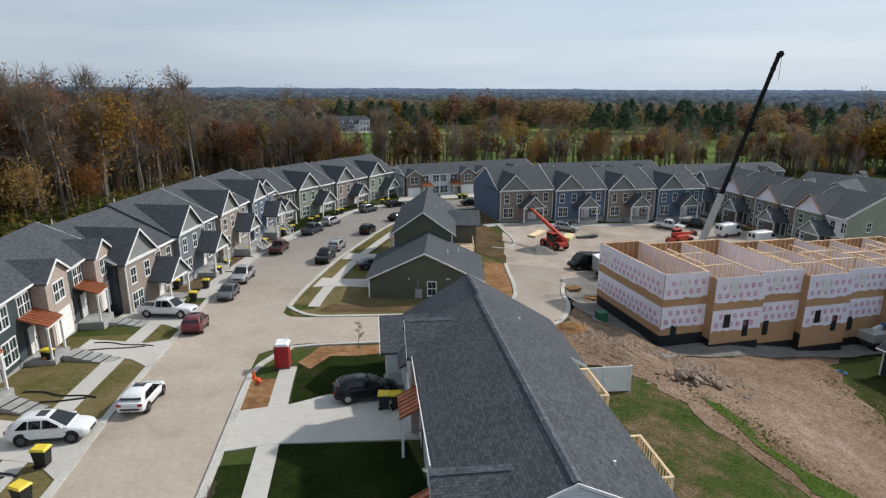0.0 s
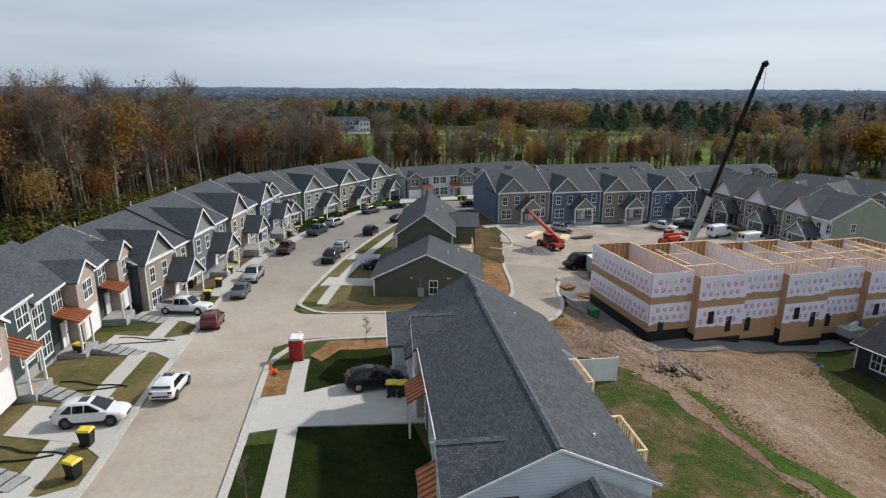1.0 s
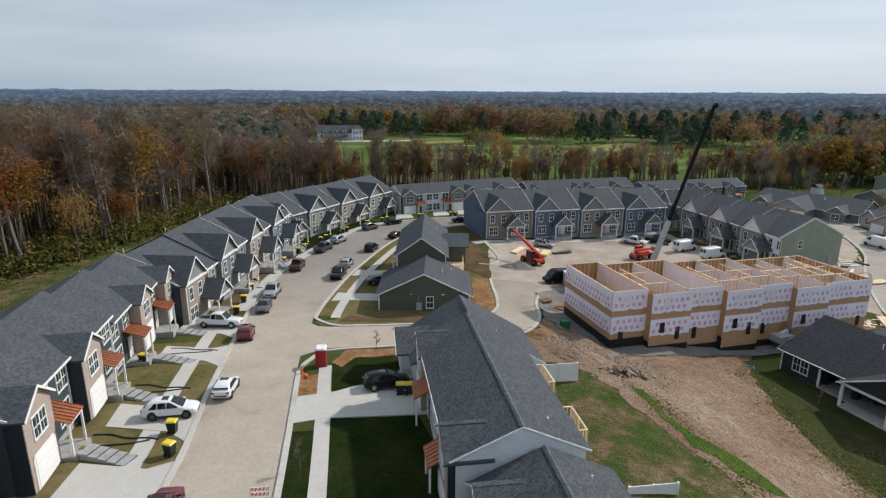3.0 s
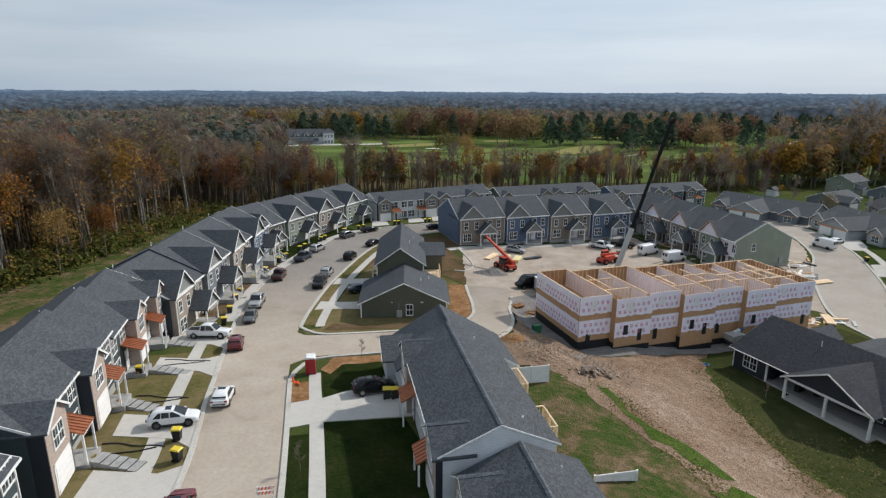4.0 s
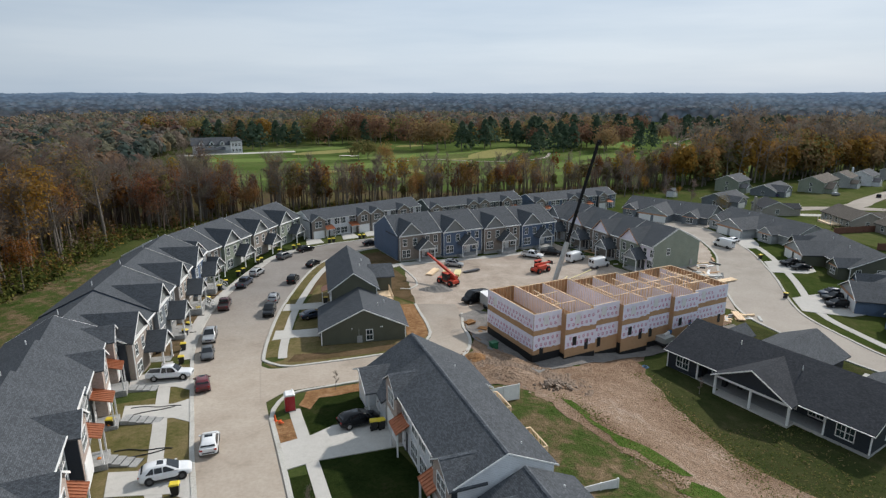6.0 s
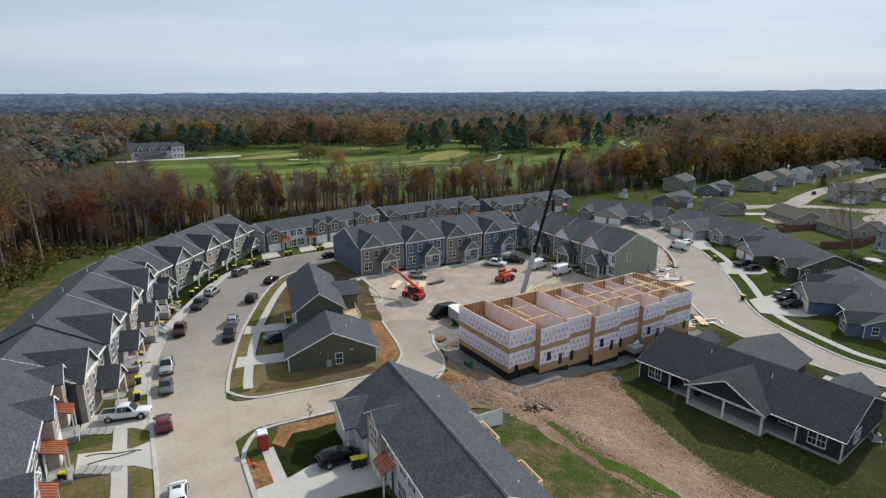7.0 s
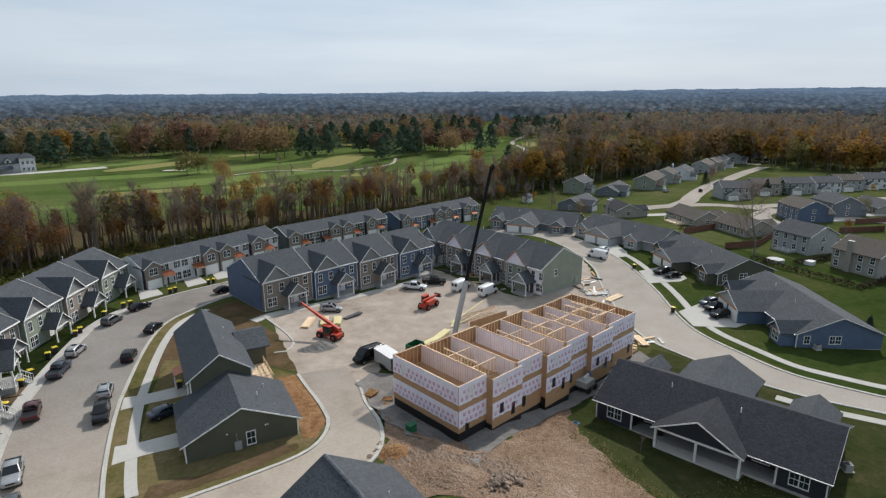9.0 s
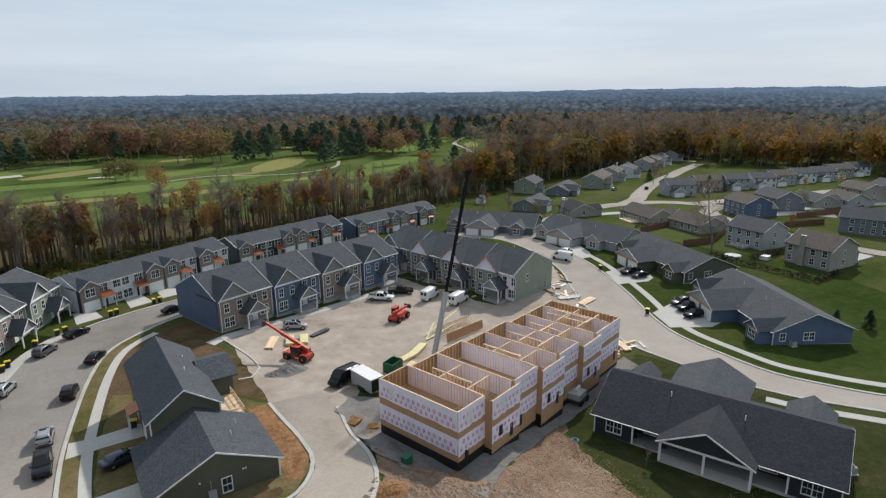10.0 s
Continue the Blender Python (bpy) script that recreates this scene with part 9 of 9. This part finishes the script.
# wood behind the far houses
rb = [Vector(p) for p in ((150, 220), (190, 232), (252, 250), (302, 262), (360, 268), (420, 262), (480, 230))]
for k in range(250):
    f = tq.random() * (len(rb) - 1)
    i = min(int(f), len(rb) - 2)
    p = rb[i].lerp(rb[i + 1], f - i) + Vector((tq.gauss(0, 8), abs(tq.gauss(0, 15))))
    gt.tree(tq.choices(("rust", "gold", "olive", "bare", "thin", "oak"), (3.6, 3.0, 1.4, 2.6, 3.2, 1.6))[0], p.x, p.y, tq.uniform(1.25, 1.85) * (0.8 if p.x < 190 else 1.0))
for k in range(150):
    gt.tree(tq.choices(("rust", "gold", "bare", "thin", "olive"), (3.0, 3.2, 2.2, 2.8, 1.0))[0], 352 + abs(tq.gauss(0, 60)), 150 + tq.uniform(-40, 110), tq.uniform(1.1, 1.7))
gt.finish("parkland_trees", "autumn trees and pines round the golf course and far houses", "trees")

# deeper wood: many plain trees in one mesh
deep = Bulk()
dq = random.Random(5)
TWIG_W = islands("wood_twigs", [(0.14, 0.115, 0.10), (0.18, 0.145, 0.122), (0.20, 0.155, 0.125), (0.17, 0.125, 0.10), (0.21, 0.18, 0.155)], obj=False)
LEAF_W = [islands("wood_leaves_%d" % k, t, obj=False) for k, t in enumerate(([(0.15, 0.065, 0.025), (0.22, 0.10, 0.03), (0.18, 0.085, 0.035)], [(0.24, 0.15, 0.035), (0.30, 0.19, 0.04), (0.20, 0.13, 0.04)], [(0.12, 0.10, 0.04), (0.16, 0.13, 0.05), (0.10, 0.085, 0.04)]))]


def plain_tree(bulk, x, y, h, n, leafy):
    z = gz(x, y)
    s, sl = Shape(), Shape()
    s.tube((x, y, z - 0.3), (x + dq.uniform(-1, 1), y + dq.uniform(-1, 1), z + h * 0.9), 0.25, 0.06, 4, False)
    for k in range(n):
        a, f = dq.uniform(0, 6.28), dq.uniform(0.35, 0.92)
        p = Vector((x, y, z + h * f))
        ln = h * 0.25 * (1.25 - f)
        d = Vector((math.cos(a), math.sin(a), dq.uniform(0.4, 1.2)))
        e = p + d * ln
        w = Vector((-math.sin(a), math.cos(a), 0)) * 0.055
        s.add([tuple(p - w), tuple(p + w), tuple(e)], [(0, 1, 2)])
        for j in range(5):
            m = p.lerp(e, dq.uniform(0.4, 1.0))
            g = m + Vector((dq.gauss(0, 1), dq.gauss(0, 1), dq.uniform(0.2, 1.3))) * ln * 0.36
            s.add([tuple(m - w * 0.8), tuple(m + w * 0.8), tuple(g)], [(0, 1, 2)])
    bulk.add(np.array(s.v), s.f, TWIG_W)
    if leafy:
        for k in range(90):
            w = Vector((dq.gauss(0, 1), dq.gauss(0, 1), dq.gauss(0.2, 1))).normalized()
            o = Vector((x, y, z + h * 0.72)) + Vector((w.x * h * 0.14, w.y * h * 0.14, w.z * h * 0.22)) * dq.uniform(0.45, 1.15)
            u = w.cross(Vector((dq.gauss(0, 1), dq.gauss(0, 1), dq.gauss(0, 1)))).normalized() * 0.5
            v = (w + Vector((dq.gauss(0, 0.4), dq.gauss(0, 0.4), dq.gauss(0, 0.4)))).cross(u).normalized() * 0.42
            sl.add([tuple(o - u), tuple(o + v), tuple(o + u), tuple(o - v)], [(0, 1, 2, 3)])
        bulk.add(np.array(sl.v), sl.f, dq.choice(LEAF_W))


for k in range(1750):
    f = dq.random() * 0.56
    reach = 170 if f < 0.36 else 70
    p = edge_point(f, 8 + dq.random() ** 1.2 * reach)
    hh = dq.uniform(21.5, 29) if f < 0.34 else dq.uniform(12, 18)
    plain_tree(deep, p.x, p.y, hh, 26, dq.random() < (0.22 if f < 0.36 else 0.18))
for k in range(340):
    f = 0.46 + dq.random() ** 0.75 * 0.54
    p = edge_point(f, 1 + dq.random() ** 1.5 * (18 if f < 0.8 else 30))
    plain_tree(deep, p.x, p.y, dq.uniform(8, 18), 22, dq.random() < 0.3)
deep.finish("wood", "deep leafless autumn wood with a few rusty crowns", "wood")

# undergrowth and saplings along the wood's edge
ug = Bulk()
SAP = [islands("sapling_leaves_%d" % k, t, obj=False) for k, t in enumerate(([(0.16, 0.125, 0.085), (0.20, 0.15, 0.10), (0.14, 0.105, 0.075)], [(0.22, 0.14, 0.045), (0.27, 0.175, 0.05), (0.19, 0.12, 0.045)], [(0.13, 0.125, 0.045), (0.16, 0.145, 0.055), (0.11, 0.105, 0.04)], [(0.19, 0.105, 0.05), (0.23, 0.13, 0.06), (0.17, 0.10, 0.055)]))]
for k in range(560):
    f = dq.random() ** 1.15
    west = f < 0.45
    p = edge_point(f, abs(dq.gauss(0, 16)) + 1 if west else abs(dq.gauss(0, 7)))
    hh = dq.uniform(1.8, 6.5) if west else dq.uniform(1.5, 6)
    if f > 0.45 and dq.random() < 0.7:
        continue
    z = gz(p.x, p.y)
    s = Shape()
    for j in range(int(16 + hh * 5)):
        w = Vector((dq.gauss(0, 1), dq.gauss(0, 1), dq.gauss(0, 1))).normalized() * dq.uniform(0.3, 1.1)
        o = Vector((p.x + w.x * hh * 0.2, p.y + w.y * hh * 0.2, z + hh * 0.55 + w.z * hh * 0.42))
        out = w.normalized() + Vector((dq.gauss(0, 0.4), dq.gauss(0, 0.4), dq.gauss(0.2, 0.4)))
        u = out.cross(Vector((dq.gauss(0, 1), dq.gauss(0, 1), dq.gauss(0, 1)))).normalized() * dq.uniform(0.18, 0.36)
        v = out.cross(u).normalized() * dq.uniform(0.14, 0.3)
        s.add([tuple(o - u), tuple(o + v), tuple(o + u), tuple(o - v)], [(0, 1, 2, 3)])
    s.tube((p.x, p.y, z - 0.2), (p.x, p.y, z + hh * 0.8), 0.06, 0.02, 4, False)
    ug.add(np.array(s.v), s.f, dq.choices(SAP, (4, 2, 2.4, 2))[0])
UG = [islands("undergrowth_%d" % k, t, obj=False) for k, t in enumerate(([(0.075, 0.088, 0.024), (0.11, 0.12, 0.03), (0.15, 0.15, 0.04)], [(0.15, 0.11, 0.045), (0.19, 0.13, 0.06), (0.13, 0.085, 0.045)], [(0.045, 0.065, 0.018), (0.065, 0.085, 0.022), (0.09, 0.10, 0.03)], [(0.20, 0.13, 0.03), (0.25, 0.16, 0.04), (0.16, 0.10, 0.03)]))]
for k in range(3900):
    f = dq.random() ** 1.6
    p = edge_point(f, abs(dq.gauss(0, 13)) - 0.8 if f < 0.45 else dq.gauss(4, 5))
    tall = dq.uniform(0.6, 4.4) if f < 0.45 else dq.uniform(0.4, 1.8)
    s = Shape()
    for j in range(20):
        ox, oy = dq.gauss(0, tall * 0.5), dq.gauss(0, tall * 0.5)
        o = Vector((p.x + ox, p.y + oy, gz(p.x + ox, p.y + oy) + tall * dq.random()))
        out = Vector((ox, oy, tall * 0.7)).normalized() + Vector((dq.gauss(0, 0.4), dq.gauss(0, 0.4), dq.gauss(0.2, 0.3)))
        u = out.cross(Vector((dq.gauss(0, 1), dq.gauss(0, 1), dq.gauss(0, 1)))).normalized() * dq.uniform(0.2, 0.42)
        v = out.cross(u).normalized() * dq.uniform(0.16, 0.34)
        s.add([tuple(o - u), tuple(o + v), tuple(o + u), tuple(o - v)], [(0, 1, 2, 3)])
    ug.add(np.array(s.v), s.f, dq.choices(UG, (5, 1.4, 4, 0.7))[0])
ug.finish("undergrowth", "tangled green and tan undergrowth at the wood's edge", "undergrowth")

# far woods to the distance: crowns of many leaf sprays
far = Bulk()
fq = random.Random(9)
# crown tones raised and cooled, so that distance haze lies in the colour
TONES = [((0.15, 0.122, 0.098), 5), ((0.17, 0.115, 0.078), 1.6), ((0.085, 0.098, 0.078), 3), ((0.19, 0.15, 0.088), 1.2), ((0.145, 0.138, 0.095), 3.5), ((0.14, 0.095, 0.08), 1.2), ((0.06, 0.08, 0.07), 2.4), ((0.15, 0.136, 0.122), 3)]
FAR_M = [islands("far_crowns_%d" % k, [tint(c, 1.02), tint(c, 1.16), tint(c, 1.32)], obj=False) for k, (c, w) in enumerate(TONES)]
FAR_W = [w for c, w in TONES]


def crown(x, y, r_, hgt, n):
    z = gz(x, y)
    s = Shape()
    for k in range(n):
        a, e = fq.uniform(0, 6.28), math.asin(fq.uniform(-0.35, 1.0))
        q = fq.uniform(0.72, 1.1)
        o = Vector((x + r_ * q * math.cos(a) * math.cos(e), y + r_ * q * math.sin(a) * math.cos(e), z + hgt * 0.55 + hgt * 0.45 * q * math.sin(e)))
        u = Vector((-math.sin(a), math.cos(a), fq.uniform(-0.25, 0.25))) * r_ * fq.uniform(0.18, 0.32)
        v = Vector((-math.cos(a) * math.sin(e), -math.sin(a) * math.sin(e), math.cos(e) + 0.1)) * r_ * fq.uniform(0.18, 0.3) + Vector((fq.uniform(-1, 1), fq.uniform(-1, 1), fq.uniform(-1, 1))) * r_ * 0.12
        s.add([tuple(o - u), tuple(o - v), tuple(o + u), tuple(o + v)], [(0, 1, 2, 3)])
    far.add(np.array(s.v), s.f, fq.choices(FAR_M, FAR_W)[0])


def on_golf(x, y):
    return (-95 < x < 160 and y < 500) or (abs((y - 470) - (x - 150) * 1.02) < 90 + 0.05 * x and 120 < x < 700 and y < 960)


r = 300.0
while r < 1250:
    rad = 4.2 + 0.0036 * r
    step = rad * 1.5
    n = int(2.05 * r / step)
    for k in range(n):
        a = -0.95 + 2.25 * (k + fq.uniform(-0.6, 0.6)) / n
        rr_ = r + fq.uniform(-1.3, 1.3) * step
        x, y = rr_ * math.sin(a), rr_ * math.cos(a)
        if on_golf(x, y) or (y < 540 and -110 < x < 520) or (x > 0 and y < 300 and x < 470) or (-240 < x < -60 and y < 240):
            continue
        if r > 1000 and noise.noise(Vector((x * 0.0017, y * 0.0017, 2.0))) > 0.3:
            continue
        crown(x, y, rad * fq.uniform(0.65, 1.3), (12 + 0.0015 * r) * fq.uniform(0.7, 1.35), 92 if r < 480 else 50 if r < 650 else 26 if r < 900 else 15)
    r += step * 0.86
far.finish("far_woods", "mixed autumn woods to the horizon", "woods")

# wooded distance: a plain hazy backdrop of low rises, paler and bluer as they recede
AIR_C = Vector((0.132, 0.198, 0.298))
RISES = 24
hz = random.Random(14)
for k in range(RISES):
    f = k / (RISES - 1)
    dist = 1120 * (4550 / 1120) ** f
    s = Shape()
    n = 1000
    for i in range(n + 1):
        a = -1.25 + 2.75 * i / n
        x, y = dist * math.sin(a), dist * math.cos(a)
        hgt = 1.0 + 18 * f ** 1.5 + (4 + 7 * f) * noise.noise(Vector((a * 5.0, k * 7.0, 0.3))) + (4 + 2 * f) * noise.noise(Vector((a * 40, k * 3.1, 1.0))) + 8 * abs(noise.noise(Vector((a * 200, k * 5.3, 1.0)))) + (14 * max(0.0, min(1.0, (a - 0.5) / 0.3)) if k == RISES - 1 else 0)
        s.v += [(x, y, -60.0), (x, y, hgt)]
    s.f = [(2 * i, 2 * i + 2, 2 * i + 3, 2 * i + 1) for i in range(n)]
    # haze is mixed into the tones, and the rises glow instead of taking light
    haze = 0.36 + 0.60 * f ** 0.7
    m_, n_, l_, p_ = node_mat("far_rise_%d" % k)
    co_ = n_.new("ShaderNodeTexCoord").outputs["Object"]
    # rounded crowns, each with a tone of its own, shade between them painted dark
    v_ = n_.new("ShaderNodeTexVoronoi")
    v_.inputs["Scale"].default_value = 0.085 * (1 - 0.45 * f)
    l_.new(co_, v_.inputs["Vector"])
    sep_ = n_.new("ShaderNodeSeparateColor")
    l_.new(v_.outputs["Color"], sep_.inputs["Color"])
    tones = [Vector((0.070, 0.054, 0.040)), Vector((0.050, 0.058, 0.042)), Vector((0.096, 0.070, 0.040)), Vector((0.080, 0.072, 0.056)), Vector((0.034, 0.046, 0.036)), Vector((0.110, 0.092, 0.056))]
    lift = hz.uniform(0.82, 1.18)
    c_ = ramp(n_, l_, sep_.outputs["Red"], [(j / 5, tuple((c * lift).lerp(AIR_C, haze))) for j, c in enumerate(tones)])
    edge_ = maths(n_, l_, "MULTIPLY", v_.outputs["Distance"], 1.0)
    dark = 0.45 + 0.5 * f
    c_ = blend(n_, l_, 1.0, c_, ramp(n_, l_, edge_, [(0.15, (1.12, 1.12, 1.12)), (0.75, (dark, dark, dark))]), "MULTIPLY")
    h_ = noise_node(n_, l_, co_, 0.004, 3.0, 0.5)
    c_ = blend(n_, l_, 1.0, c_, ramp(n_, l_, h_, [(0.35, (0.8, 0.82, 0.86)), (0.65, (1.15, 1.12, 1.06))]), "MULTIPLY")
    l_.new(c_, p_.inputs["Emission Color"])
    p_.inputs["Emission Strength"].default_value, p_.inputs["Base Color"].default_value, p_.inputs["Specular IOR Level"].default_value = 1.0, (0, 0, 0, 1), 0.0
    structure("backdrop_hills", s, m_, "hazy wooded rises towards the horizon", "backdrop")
